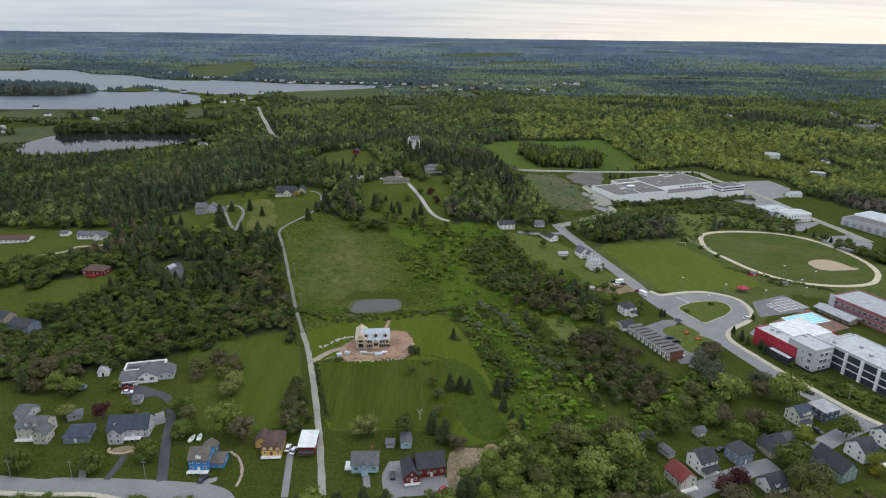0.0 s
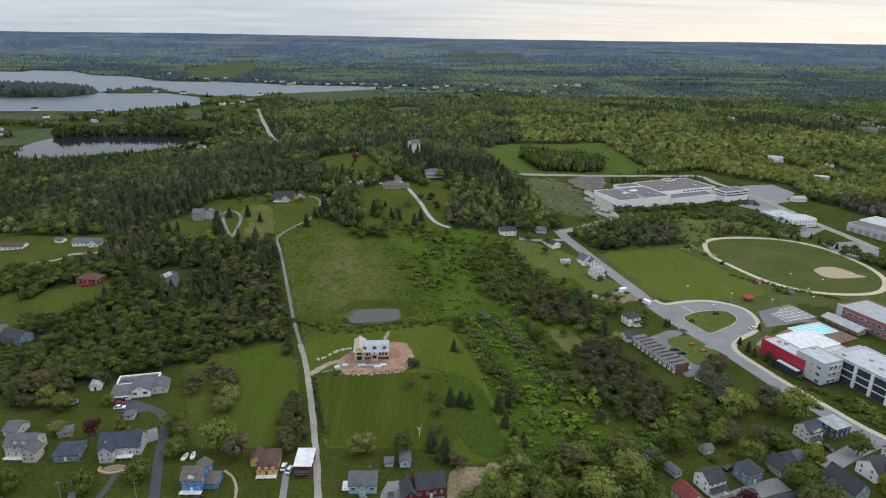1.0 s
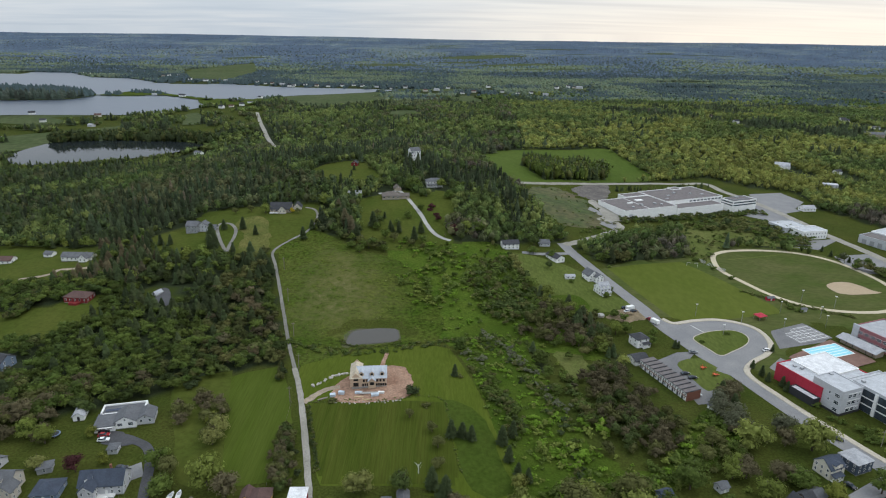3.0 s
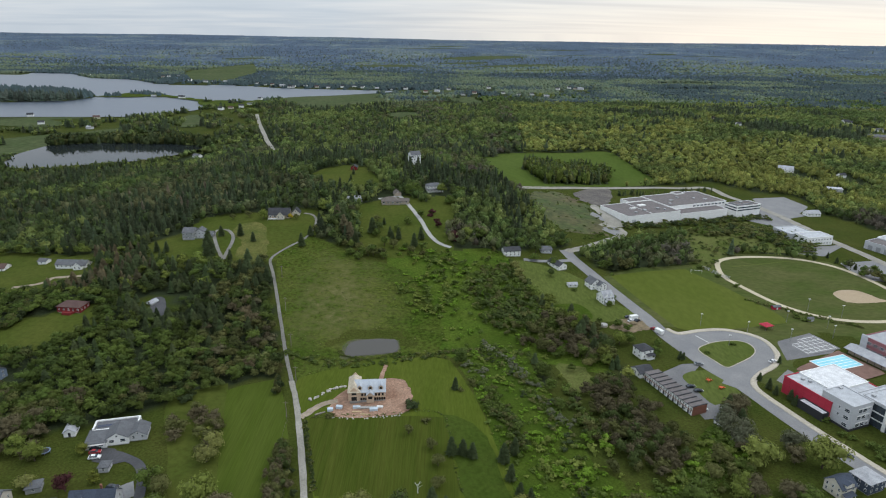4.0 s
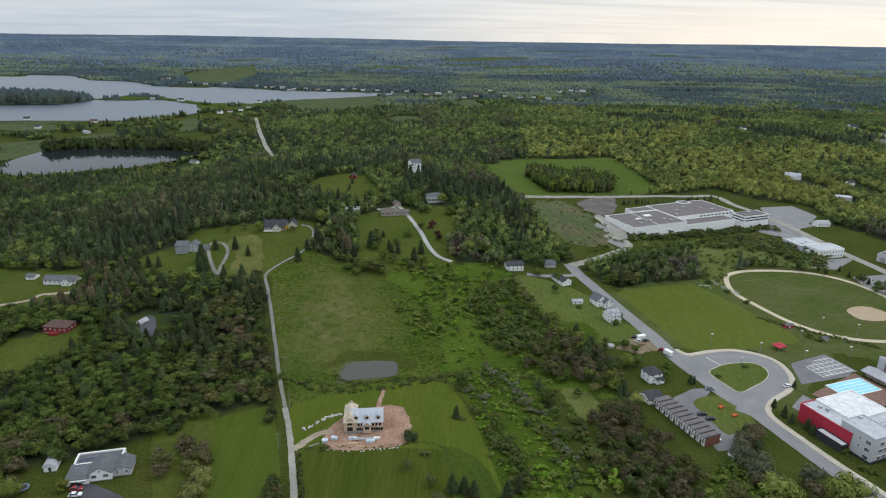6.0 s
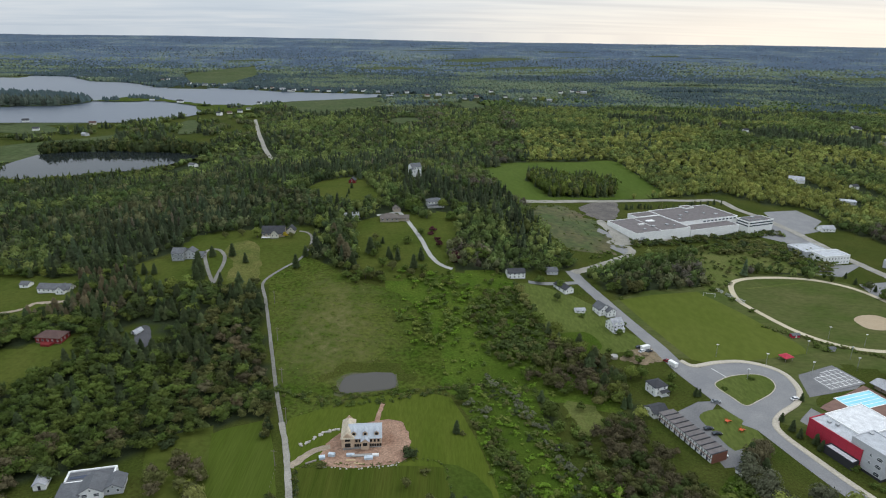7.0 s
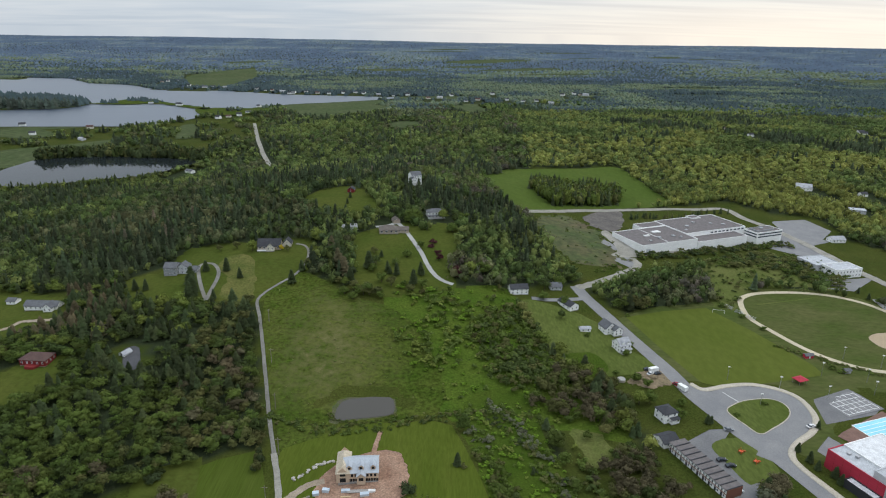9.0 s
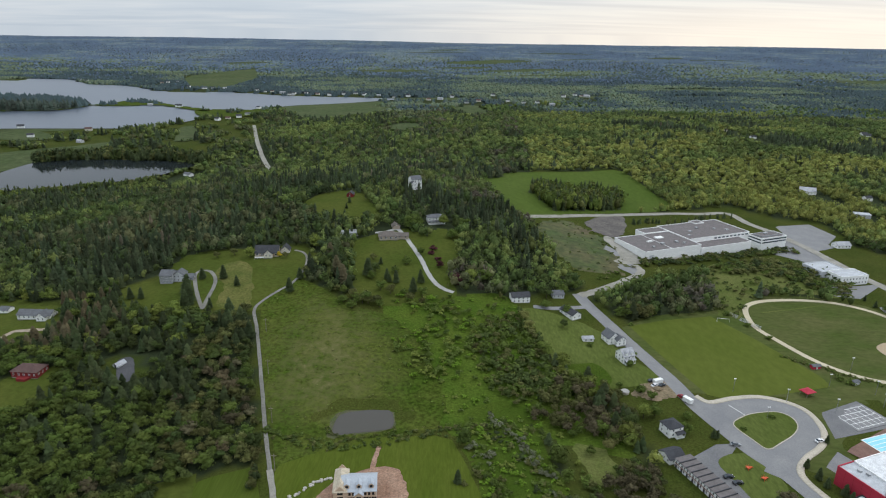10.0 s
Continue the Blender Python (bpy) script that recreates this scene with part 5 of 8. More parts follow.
KEEP_OPEN = [(-10, 553), (-32, 648), (-43, 517), (-34, 518), (-86, 615), (-159, 357), (-204, 280), (-222, 291), (-234, 404), (-245, 404), (403, 775), (412, 690), (660, 1010), (335, 592), (-124, 487), (-110, 492), (-176, 446), (-165, 448)]
# the far and ridge greens hold the blue of distance haze
GREENS = {"fir": (0.044, 0.064, 0.027), "spruce": (0.056, 0.078, 0.034), "brown": (0.1030, 0.0952, 0.0560), "leafy": (0.0799, 0.1180, 0.0276), "fresh": (0.132, 0.172, 0.040), "yellow": (0.142, 0.168, 0.034), "olive": (0.0994, 0.1120, 0.0405), "far_haze_dark": (0.078, 0.108, 0.092), "far_haze_mid": (0.128, 0.166, 0.106), "far_haze_light": (0.182, 0.220, 0.112), "ridge_haze_dark": (0.128, 0.170, 0.196), "ridge_haze_mid": (0.168, 0.215, 0.222), "ridge_haze_light": (0.215, 0.258, 0.222),
          "plum": (0.0648, 0.0260, 0.0294), "pale": (0.1728, 0.1900, 0.0644), "grey": (0.100, 0.112, 0.074), "blossom": (0.125, 0.142, 0.095), "vivid": (0.105, 0.185, 0.022), "lime": (0.188, 0.214, 0.044), "willow": (0.158, 0.192, 0.052), "deep": (0.060, 0.088, 0.027), "gold": (0.3672, 0.3000, 0.0276), "bare": (0.3240, 0.2800, 0.2208)}


def species(x, y):
    """Which tree grows here, in stands: (is conifer, tint name). Distant stands get tints with haze mixed in."""
    n = noise.noise((x / 110, y / 110, 0.3)) + 0.55 * noise.noise((x / 38, y / 38, 2.0))
    m = noise.noise((x / 150, y / 120, 9.0)) + 0.5 * noise.noise((x / 45, y / 45, 6.0)) + rng.normal() * 0.16
    j = rng.normal() * 0.28
    if 1380 < y < 1720 and x < -640:
        return True, "far_haze_dark"
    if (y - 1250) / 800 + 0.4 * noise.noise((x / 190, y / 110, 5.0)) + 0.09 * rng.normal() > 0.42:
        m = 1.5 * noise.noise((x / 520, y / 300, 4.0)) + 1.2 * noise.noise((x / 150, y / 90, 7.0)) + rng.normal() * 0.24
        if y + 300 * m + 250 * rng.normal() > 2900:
            return rng.random() < 0.12, "ridge_haze_dark" if m > -0.12 else "ridge_haze_mid" if m > -0.5 else "ridge_haze_light"
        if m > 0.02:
            return rng.random() < 0.45, "far_haze_dark"
        return False, "far_haze_mid" if m > -0.34 else "far_haze_light"
    if x > 60 + 0.05 * y and y > 600:
        bright = bump(x, y, 250, 780, 170, 190, 130, 140, 0.9)
        con = n + 0.5 * j - bright > 0.26
        names = ("leafy", "leafy", "fresh", "fresh", "lime")
        m += bright * 0.9
    elif x > 60 and y > 420:
        con, names = n + j > 0.6, ("brown", "olive", "leafy", "leafy", "fresh")
    elif -60 < x < 90 and 430 < y < 640:
        con, names = n + j > 0.22, ("brown", "olive", "leafy", "leafy", "fresh")
    elif -240 < x < -180 and 365 < y < 425 and rng.random() < 0.6:
        return True, "brown" if rng.random() < 0.55 else "fir"
    elif x < -60 and y > 360:
        m += rng.normal() * 0.22
        con, names = n + 1.4 * j > (0.4 if y < 420 else 0.34), ("olive", "deep", "leafy", "deep", "fresh") if y < 700 else ("olive", "leafy", "leafy", "fresh", "fresh")
    elif x < -60:
        m += rng.normal() * 0.26
        con, names = n + 1.3 * j > (0.42 if x > -175 and y > 325 else 0.95), ("brown", "olive", "deep", "leafy", "leafy")
    elif x > 15 and y < 300:
        con, names = False, ("brown", "olive", "leafy", "willow", "willow")
    else:
        con, names = n + j > 0.4, ("brown", "olive", "leafy", "fresh", "fresh")
    if con:
        return True, ("fir", "spruce", "fir", "brown")[int(rng.integers(0, 4 if m < -0.75 else 3))]
    return False, names[int(min(4, max(0, (m + 0.62) * 4.2)))]


def tree_rows(px, py, level, hmin, hmax, size=1.0):
    ok = off_roads(px, py, 2.5 if level not in ("far", "ridge") else 4)
    for c in CLEARINGS + FAR_FIELDS:
        ok &= ~inside(px, py, c)
    wet = np.zeros(len(px), bool)
    for c in WATERS:
        wet |= inside(px, py, c)
    for c in ISLANDS:
        wet &= ~inside(px, py, c)
    ok &= ~wet
    for cx, cy, a, b in FAR_CUTS:
        ok &= ((px - cx) / a) ** 2 + ((py - cy - 0.2 * (px - cx)) / b) ** 2 > 1
    for hx, hy in KEEP_OPEN:
        ok &= ~((abs(px - hx) < 12) & (py - hy > (-26 if hy > 440 else -11)) & (py - hy < 9))
    for hx, hy in FAR_HOUSES + FAR_HOUSES_EAST:
        ok &= ~((abs(px - hx) < 13) & (py - hy > -0.075 * hy) & (py - hy < 10))
    # the spit in the harbour carries only a few clumps of trees
    spit = inside(px, py, ISLANDS[1]) | inside(px, py, ISLANDS[2])
    for cx, cy, r in ((-800, 1575, 20), (-765, 1640, 26), (-735, 1625, 20), (-700, 1600, 14), (-460, 1470, 26), (-425, 1530, 18), (-545, 1495, 10)):
        spit &= np.hypot(px - cx, py - cy) > r
    ok &= ~spit
    # open farmland with hedgerows between the lake and the harbour
    farm = inside(px, py, FARMLAND)
    hedged = np.array([noise.noise((x / 75, y / 48, 11.0)) for x, y in zip(px, py)]) if farm.any() else np.zeros(len(px))
    ok &= ~(farm & (hedged < 0.02))
    # trees before far fields and the lake are shortened to clear the camera's view
    height_cut = np.ones(len(px))
    for c in FAR_FIELDS:
        height_cut[inside(px * (1 + 45 / py), py + 45, c)] = 0.4
    height_cut[inside(px, py, [(-640, 700), (-300, 700), (-300, 850), (-420, 775), (-540, 770), (-640, 800)])] = 0.62
    rows = []
    low = np.zeros(len(px), bool)
    for c in LOW_SCRUB:
        low |= inside(px, py, c)
    for x, y, lo, sh in zip(px[ok], py[ok], low[ok], height_cut[ok]):
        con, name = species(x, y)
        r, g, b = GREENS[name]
        # mid-distance trees turn paler and bluer, a light haze painted into the tint
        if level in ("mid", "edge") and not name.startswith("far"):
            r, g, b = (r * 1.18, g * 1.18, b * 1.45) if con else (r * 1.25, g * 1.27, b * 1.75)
        k = (rng.uniform(0.6, 1.34) if level not in ("far", "ridge") else rng.uniform(0.88, 1.12)) * 0.8 * (1 + 0.22 * noise.noise((x / 55, y / 45, 3.3)))
        h = (hmin + (hmax - hmin) * rng.beta(1.5, 1.7)) * (1.1 if con else 0.95) * sh
        if level == "near" and x < -60:
            h *= 0.9
        if 1380 < y < 1700 and x < -830:
            h *= 1.7
        if lo:
            dense = x > 60 and y < 380
            if rng.random() < (0.82 if dense else 0.78):
                continue
            h *= 0.72 if dense else 0.5
            con = con and rng.random() < 0.3
            name = ("olive", "brown", "leafy", "olive")[int(rng.integers(0, 4))] if x > 60 and y < 380 else ("leafy", "olive", "fresh", "leafy")[int(rng.integers(0, 4))]
            r, g, b = GREENS[name]
        wdt = h * (rng.uniform(0.75, 1.05) if con else rng.uniform(0.82, 1.05)) * size * (1.18 if level == "near" else 1.0)
        rows.append((level + ("_c" if con else "_b"), x, y, ground_z(x, y) - (0.0 if con else 0.1 * h), h, wdt, rng.uniform(0, 6.28), r * k * rng.uniform(0.92, 1.08), g * k, b * k))
    return rows


near_rows = sorted(tree_rows(*scatter(150, 440, 4.7, 40, 0.76), "near", 5.5, 11.5), key=lambda r: r[2])
edge_rows, near_rows = near_rows[:300], near_rows[300:]
merge("woodland", near_rows, "mixed spring woodland of broadleaf trees and firs")
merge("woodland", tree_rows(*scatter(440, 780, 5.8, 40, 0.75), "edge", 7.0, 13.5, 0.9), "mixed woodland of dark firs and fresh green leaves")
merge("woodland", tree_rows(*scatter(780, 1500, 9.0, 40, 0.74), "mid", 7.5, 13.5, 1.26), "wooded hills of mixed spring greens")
merge("far_woods", tree_rows(*scatter(1500, 2600, 9.4, 40, 0.74), "far", 6.5, 12.0, 1.55), "far woods around the harbour", material="far_haze_leaf")
# ridge trees are undersized so the slope looks farther away from the camera
merge("far_woods", tree_rows(*scatter(2600, 5120, 10.5, 40, 0.73, 1.8), "ridge", 4.0, 7.5, 2.6), "distant wooded ridges on the horizon", material="far_haze_leaf")

# ---- buildings ----


def wall_mat(name, c, dirt=0.12):
    return mat(name, c, tuple(v * 0.86 for v in c), 0.25, 0.75, fine=6, stain=dirt, stretch=(1, 1, 6, 0))


def roof_mat(name, c):
    return mat(name, c, tuple(v * 0.72 for v in c), 0.35, 0.9, bump_h=0.02, fine=9, stain=0.28)


for key, c in {"white": (0.86, 0.86, 0.84), "cream": (0.66, 0.62, 0.52), "beige": (0.50, 0.46, 0.39), "blue": (0.06, 0.23, 0.52), "sky": (0.40, 0.57, 0.66), "slate": (0.16, 0.21, 0.28), "navy": (0.055, 0.075, 0.11), "yellow": (0.68, 0.42, 0.13), "red": (0.20, 0.022, 0.022), "crimson": (0.42, 0.03, 0.055), "rose": (0.30, 0.12, 0.13), "grey": (0.30, 0.31, 0.32), "palegrey": (0.50, 0.51, 0.53), "green": (0.20, 0.30, 0.27), "brick": (0.22, 0.095, 0.065), "osb": (0.56, 0.42, 0.30), "tan": (0.38, 0.32, 0.25), "charcoal": (0.035, 0.036, 0.04)}.items():
    M["w_" + key] = wall_mat(key + "_siding", c)
for key, c in {"charcoal": (0.055, 0.057, 0.064), "grey": (0.13, 0.135, 0.145), "blue": (0.058, 0.072, 0.10), "brown": (0.115, 0.07, 0.062), "red": (0.21, 0.05, 0.045), "pale": (0.40, 0.41, 0.43), "white": (0.74, 0.75, 0.76), "gravel": (0.165, 0.148, 0.145), "taupe": (0.15, 0.13, 0.115), "membrane": (0.50, 0.52, 0.545), "osb": (0.58, 0.50, 0.38)}.items():
    M["r_" + key] = roof_mat(key + "_roofing", c)
M["trim"] = mat("white_trim", (0.84, 0.84, 0.82), scale=0.6, rough=0.6, stain=0.06)
M["found"] = mat("foundation_concrete", (0.36, 0.35, 0.33), scale=0.3, rough=0.9, fine=8, stain=0.2)
M["wood"] = mat("bare_lumber", (0.52, 0.40, 0.24), (0.42, 0.31, 0.18), 0.8, 0.8, fine=6, stain=0.2)
M["greywood"] = mat("weathered_wood", (0.27, 0.24, 0.20), (0.2, 0.175, 0.145), 0.6, 0.9, fine=6, stain=0.25)
M["metal"] = mat("galvanised_steel", (0.5, 0.51, 0.52), scale=0.5, rough=0.45, metal=0.8, stain=0.12)
# near-black colour that takes the place of shade inside unglazed openings
M["dark"] = mat("opening_shade", (0.018, 0.017, 0.016), scale=0.5, rough=0.9, stain=0.1)
M["wrap"] = mat("grey_roof_underlay", (0.42, 0.455, 0.49), (0.36, 0.39, 0.43), 0.3, 0.55, fine=5, stain=0.12)
M["rock"] = mat("pale_rock", (0.46, 0.43, 0.38), (0.33, 0.31, 0.27), 0.5, 0.9, fine=7, stain=0.3, per_object=0.2)


def glass_mat(name, c=(0.03, 0.04, 0.05)):
    m = mat(name, c, tuple(v * 1.6 for v in c), 0.3, 0.12, fine=4, stain=0.1, spec=0.5)
    return m


M["glass"] = glass_mat("window_glass")
M["solar"] = glass_mat("solar_panel", (0.02, 0.028, 0.05))


def window_meshes(w, h):
    """A sash window: frame with a mullion, and its pane behind."""
    bm = bmesh.new()
    t = 0.09
    for a, b, c, d in ((-w / 2, w / 2, 0, t), (-w / 2, w / 2, h - t, h), (-w / 2, -w / 2 + t, t, h - t), (w / 2 - t, w / 2, t, h - t), (-w / 2 + t, w / 2 - t, h / 2 - 0.03, h / 2 + 0.03)):
        box(bm, a, b, -0.07, 0.02, c, d)
    fr = mesh_of("window", bm, M["trim"])
    bm = bmesh.new()
    box(bm, -w / 2 + t, w / 2 - t, -0.03, 0.01, t, h - t)
    return fr, mesh_of("pane", bm, M["glass"])


WIN = {"n": window_meshes(1.0, 1.35), "w": window_meshes(1.9, 1.4), "s": window_meshes(0.75, 0.9), "x": window_meshes(2.6, 1.7)}
bm = bmesh.new()
box(bm, -0.5, 0.5, -0.08, 0.02, 0, 2.05)
box(bm, 0.33, 0.39, -0.12, -0.08, 0.95, 1.1)
DOOR = {k: mesh_of("door", bm.copy(), M[k]) for k in ("trim", "w_red", "w_charcoal")}


def window(parent, x, y, z, face=0, size="n"):
    """face: the turn of the wall that it sits in; 0 looks towards -y of the house."""
    fr, pane = WIN[size]
    ob = shared("window", fr, parent, pose(x, y, z, 0, 0, face))
    shared("pane", pane, ob, Matrix())
    return ob


def gable_roof(bm, w, d, h, rise, over=0.4, thick=0.22, ridge="x"):
    a, b = (w, d) if ridge == "x" else (d, w)
    s = rise / (b / 2)
    sect = [(-b / 2 - over, h - over * s), (0, h + rise), (b / 2 + over, h - over * s)]
    top = [(y, z + thick) for y, z in sect]
    ring = sect + top[::-1]
    ends = []
    for x in (-a / 2 - over, a / 2 + over):
        ends.append([bm.verts.new((x, y, z) if ridge == "x" else (-y, x, z)) for y, z in ring])
    k = len(ring)
    for i in range(k):
        bm.faces.new((ends[0][i], ends[0][(i + 1) % k], ends[1][(i + 1) % k], ends[1][i]))
    for e in ends:
        for q in ((0, 1, 4, 5), (1, 2, 3, 4)):
            bm.faces.new([e[i] for i in q])


def hip_roof(bm, w, d, h, rise, over=0.45, thick=0.2):
    W2, D2 = w / 2 + over, d / 2 + over
    r = max(W2 - D2, 0.02)
    lo = [bm.verts.new(p) for p in ((-W2, -D2, h), (W2, -D2, h), (W2, D2, h), (-W2, D2, h))]
    ev = [bm.verts.new((v.co.x, v.co.y, h + thick)) for v in lo]
    if W2 >= D2:
        t = [bm.verts.new((-r, 0, h + rise)), bm.verts.new((r, 0, h + rise))]
        faces = [(ev[0], ev[1], t[1], t[0]), (ev[1], ev[2], t[1]), (ev[2], ev[3], t[0], t[1]), (ev[3], ev[0], t[0])]
    else:
        r = D2 - W2
        t = [bm.verts.new((0, -r, h + rise)), bm.verts.new((0, r, h + rise))]
        faces = [(ev[0], ev[1], t[0]), (ev[1], ev[2], t[1], t[0]), (ev[2], ev[3], t[1]), (ev[3], ev[0], t[0], t[1])]
    for f in faces:
        bm.faces.new(f)
    bm.faces.new(lo[::-1])
    for i in range(4):
        bm.faces.new((lo[i], lo[(i + 1) % 4], ev[(i + 1) % 4], ev[i]))


def gable_walls(bm, w, d, h, rise, ridge="x", z0=0.0, gable=True):
    box(bm, -w / 2, w / 2, -d / 2, d / 2, z0, h)
    if not gable:
        return
    a, b = (w, d) if ridge == "x" else (d, w)
    pts = [(-b / 2, h), (b / 2, h), (0, h + rise)]
    for x0 in (-a / 2, a / 2 - 0.2):
        e = [[bm.verts.new((x, y, z) if ridge == "x" else (-y, x, z)) for y, z in pts] for x in (x0, x0 + 0.2)]
        bm.faces.new(e[0])
        bm.faces.new(e[1][::-1])
        for i in range(3):
            bm.faces.new((e[0][i], e[0][(i + 1) % 3], e[1][(i + 1) % 3], e[1][i]))


def moved(bm, m):
    bmesh.ops.transform(bm, matrix=m, verts=bm.verts)
    return bm


def block(ob, w, d, h, rise, wall, roof, ox=0.0, oy=0.0, ridge="x", kind="gable", storeys=1, wins=3, side=2, size="n", door="", over=0.4, base=-1.2, door_x=0.0, turn=0):
    """One body of a house under ob: wall, roof, foundation, windows and perhaps a door, at (ox, oy)."""
    m = pose(ox, oy, 0, 0, 0, turn)
    bm = bmesh.new()
    gable_walls(bm, w, d, h, rise, ridge, 0.35, kind == "gable")
    part("wall", moved(bm, m), M[wall], ob)
    bm = bmesh.new()
    box(bm, -w / 2 + 0.05, w / 2 - 0.05, -d / 2 + 0.05, d / 2 - 0.05, base, 0.35)
    part("foundation", moved(bm, m), M["found"], ob)
    bm = bmesh.new()
    if kind == "gable":
        gable_roof(bm, w, d, h, rise, over, ridge=ridge)
    elif kind == "hip":
        hip_roof(bm, w, d, h, rise, over)
    elif kind == "mono":
        prof = [(-d / 2 - over, h), (d / 2 + over, h + rise), (d / 2 + over, h + rise + 0.2), (-d / 2 - over, h + 0.2)]
        e = [[bm.verts.new((x, y, z)) for y, z in prof] for x in (-w / 2 - over, w / 2 + over)]
        bm.faces.new(e[0])
        bm.faces.new(e[1][::-1])
        for i in range(4):
            bm.faces.new((e[0][i], e[0][(i + 1) % 4], e[1][(i + 1) % 4], e[1][i]))
    else:
        box(bm, -w / 2 - over, w / 2 + over, -d / 2 - over, d / 2 + over, h, h + 0.3)
    part("roof", moved(bm, m), M[roof], ob)
    lev = (h - 0.4) / storeys
    for s in range(storeys):
        z = 0.4 + lev * s + max(0.55, lev * 0.36)
        for face, n, length, off in ((0, wins, w, d / 2), (90, side, d, w / 2), (-90, side, d, w / 2)):
            for i in range(n):
                u = (i + 0.5) / n * length - length / 2
                if door and face == 0 and s == 0 and abs(u - door_x) < 1.2:
                    continue
                p = Vector((u, -off - 0.02, z)) if face == 0 else Vector((off + 0.02, u, z)) if face == 90 else Vector((-off - 0.02, u, z))
                p = m @ p
                window(ob, p.x, p.y, p.z, face + turn, size)
    if kind == "gable" and ridge == "y" and rise > 1.8:
        p = m @ Vector((0, -d / 2 - 0.02, h + rise * 0.18))
        window(ob, p.x, p.y, p.z, turn, "s")
    if door:
        shared("door", DOOR[door], ob, m @ pose(door_x, -d / 2 - 0.02, 0.4))


def dormer(ob, x, y, z, wall, roof, w=1.7, h=1.5, deep=2.4, rise=0.75):
    bm = bmesh.new()
    gable_walls(bm, w, deep, h, rise, "y", 0.0)
    d = part("dormer", moved(bm, pose(x, y + deep / 2, z)), M[wall], ob)
    bm = bmesh.new()
    gable_roof(bm, w, deep, h, rise, 0.18, 0.12, "y")
    part("dormer_roof", moved(bm, pose(x, y + deep / 2, z)), M[roof], d)
    shared("window", WIN["s"][0], d, pose(x, y - 0.02, z + 0.35))


def chimney(ob, x, y, z0, z1, s=0.7):
    bm = bmesh.new()
    box(bm, x - s / 2, x + s / 2, y - s / 2, y + s / 2, z0, z1)
    box(bm, x - s / 2 - 0.08, x + s / 2 + 0.08, y - s / 2 - 0.08, y + s / 2 + 0.08, z1, z1 + 0.15)
    part("chimney", bm, M["w_brick"], ob)


def porch(ob, x0, x1, y0, y1, z=0.5, roof="", top=2.7):
    """A deck with posts and a rail; perhaps with a lean-to roof."""
    bm = bmesh.new()
    box(bm, x0, x1, y0, y1, z - 0.25, z)
    for x in np.linspace(x0 + 0.1, x1 - 0.1, 4):
        box(bm, x - 0.07, x + 0.07, y0, y0 + 0.14, z - 1.2, top if roof else z + 0.95)
    box(bm, x0, x1, y0 + 0.03, y0 + 0.1, z + 0.85, z + 0.95)
    for x in np.arange(x0 + 0.3, x1, 0.4):
        box(bm, x, x + 0.05, y0 + 0.05, y0 + 0.08, z, z + 0.85)
    p = part("porch", bm, M["trim"], ob)
    if roof:
        bm = bmesh.new()
        v = box(bm, x0 - 0.3, x1 + 0.3, y0 - 0.3, y1, top, top + 0.15)
        for q in (v[2], v[3], v[6], v[7]):
            q.co.z += 0.7
        part("porch_roof", bm, M[roof], p)


def house(x, y, rz, w, d, h, rise, wall, roof, label, name="house", category="house", **kw):
    ob = thing(name, label, category, x, y, min(ground_z(x + a, y + b) for a in (-3, 3) for b in (-3, 3)) - 0.05, rz)
    ob.scale = (0.88, 0.88, 0.88)
    block(ob, w, d, h, rise, wall, roof, **kw)
    return ob


# the row of houses along the shore road
o = house(-152.5, 203.7, 2, 12.0, 9.0, 5.6, 3.2, "w_beige", "r_grey", "large beige two-storey house with a grey roof", storeys=2, wins=4, door="trim")
block(o, 5.5, 6, 4.8, 2.4, "w_beige", "r_grey", 5.5, -5.0, ridge="y", storeys=2, wins=2, side=2)
dormer(o, -1.5, -4.0, 5.9, "w_beige", "r_grey")
dormer(o, 2.0, -4.0, 5.9, "w_beige", "r_grey")
porch(o, -6, 2.5, -6.6, -4.6, 0.6)
house(-163, 214.5, -8, 6.3, 8.0, 3.0, 2.0, "w_palegrey", "r_grey", "grey garage behind the beige house", "garage", "garage", wins=1, side=1)
house(-143.5, 213.5, 20, 5.5, 5.0, 2.6, 1.6, "w_grey", "r_grey", "small grey shed with a hipped roof", "shed", "shed", kind="hip", wins=1, side=1)
house(-135.5, 202.0, 8, 9.8, 9.5, 3.0, 2.6, "w_slate", "r_blue", "blue-grey bungalow with a dark hipped roof", kind="hip", wins=3, door="trim")
o = house(-117.5, 205.5, 7, 16.5, 9.5, 4.6, 4.2, "w_palegrey", "r_blue", "large pale house with a dark blue roof and dormer", storeys=2, wins=6, door="trim", door_x=2)
block(o, 5.5, 5.5, 5.2, 2.6, "w_palegrey", "r_blue", -4.0, -6.0, ridge="y", storeys=2, wins=2, side=1)
dormer(o, -4.4, -4.6, 5.8, "w_white", "r_blue", 2.2, 1.7, 3.0)
chimney(o, 2.8, 0.8, 6.5, 10.2)
porch(o, -1.2, 5.5, -7.2, -4.8, 1.0)
o = house(-84.1, 187.4, 1, 7.8, 8.4, 5.6, 2.9, "w_blue", "r_taupe", "bright blue two-storey house with white trim", storeys=2, wins=3, side=2, door="trim")
dormer(o, 0, -4.0, 6.0, "w_white", "r_taupe", 2.2, 1.4, 2.6)
porch(o, -4.2, 4.0, -6.4, -4.3, 0.9)
block(o, 5.2, 7.0, 2.8, 1.6, "w_blue", "r_taupe", 6.6, 1.2, ridge="x", wins=2, side=1)
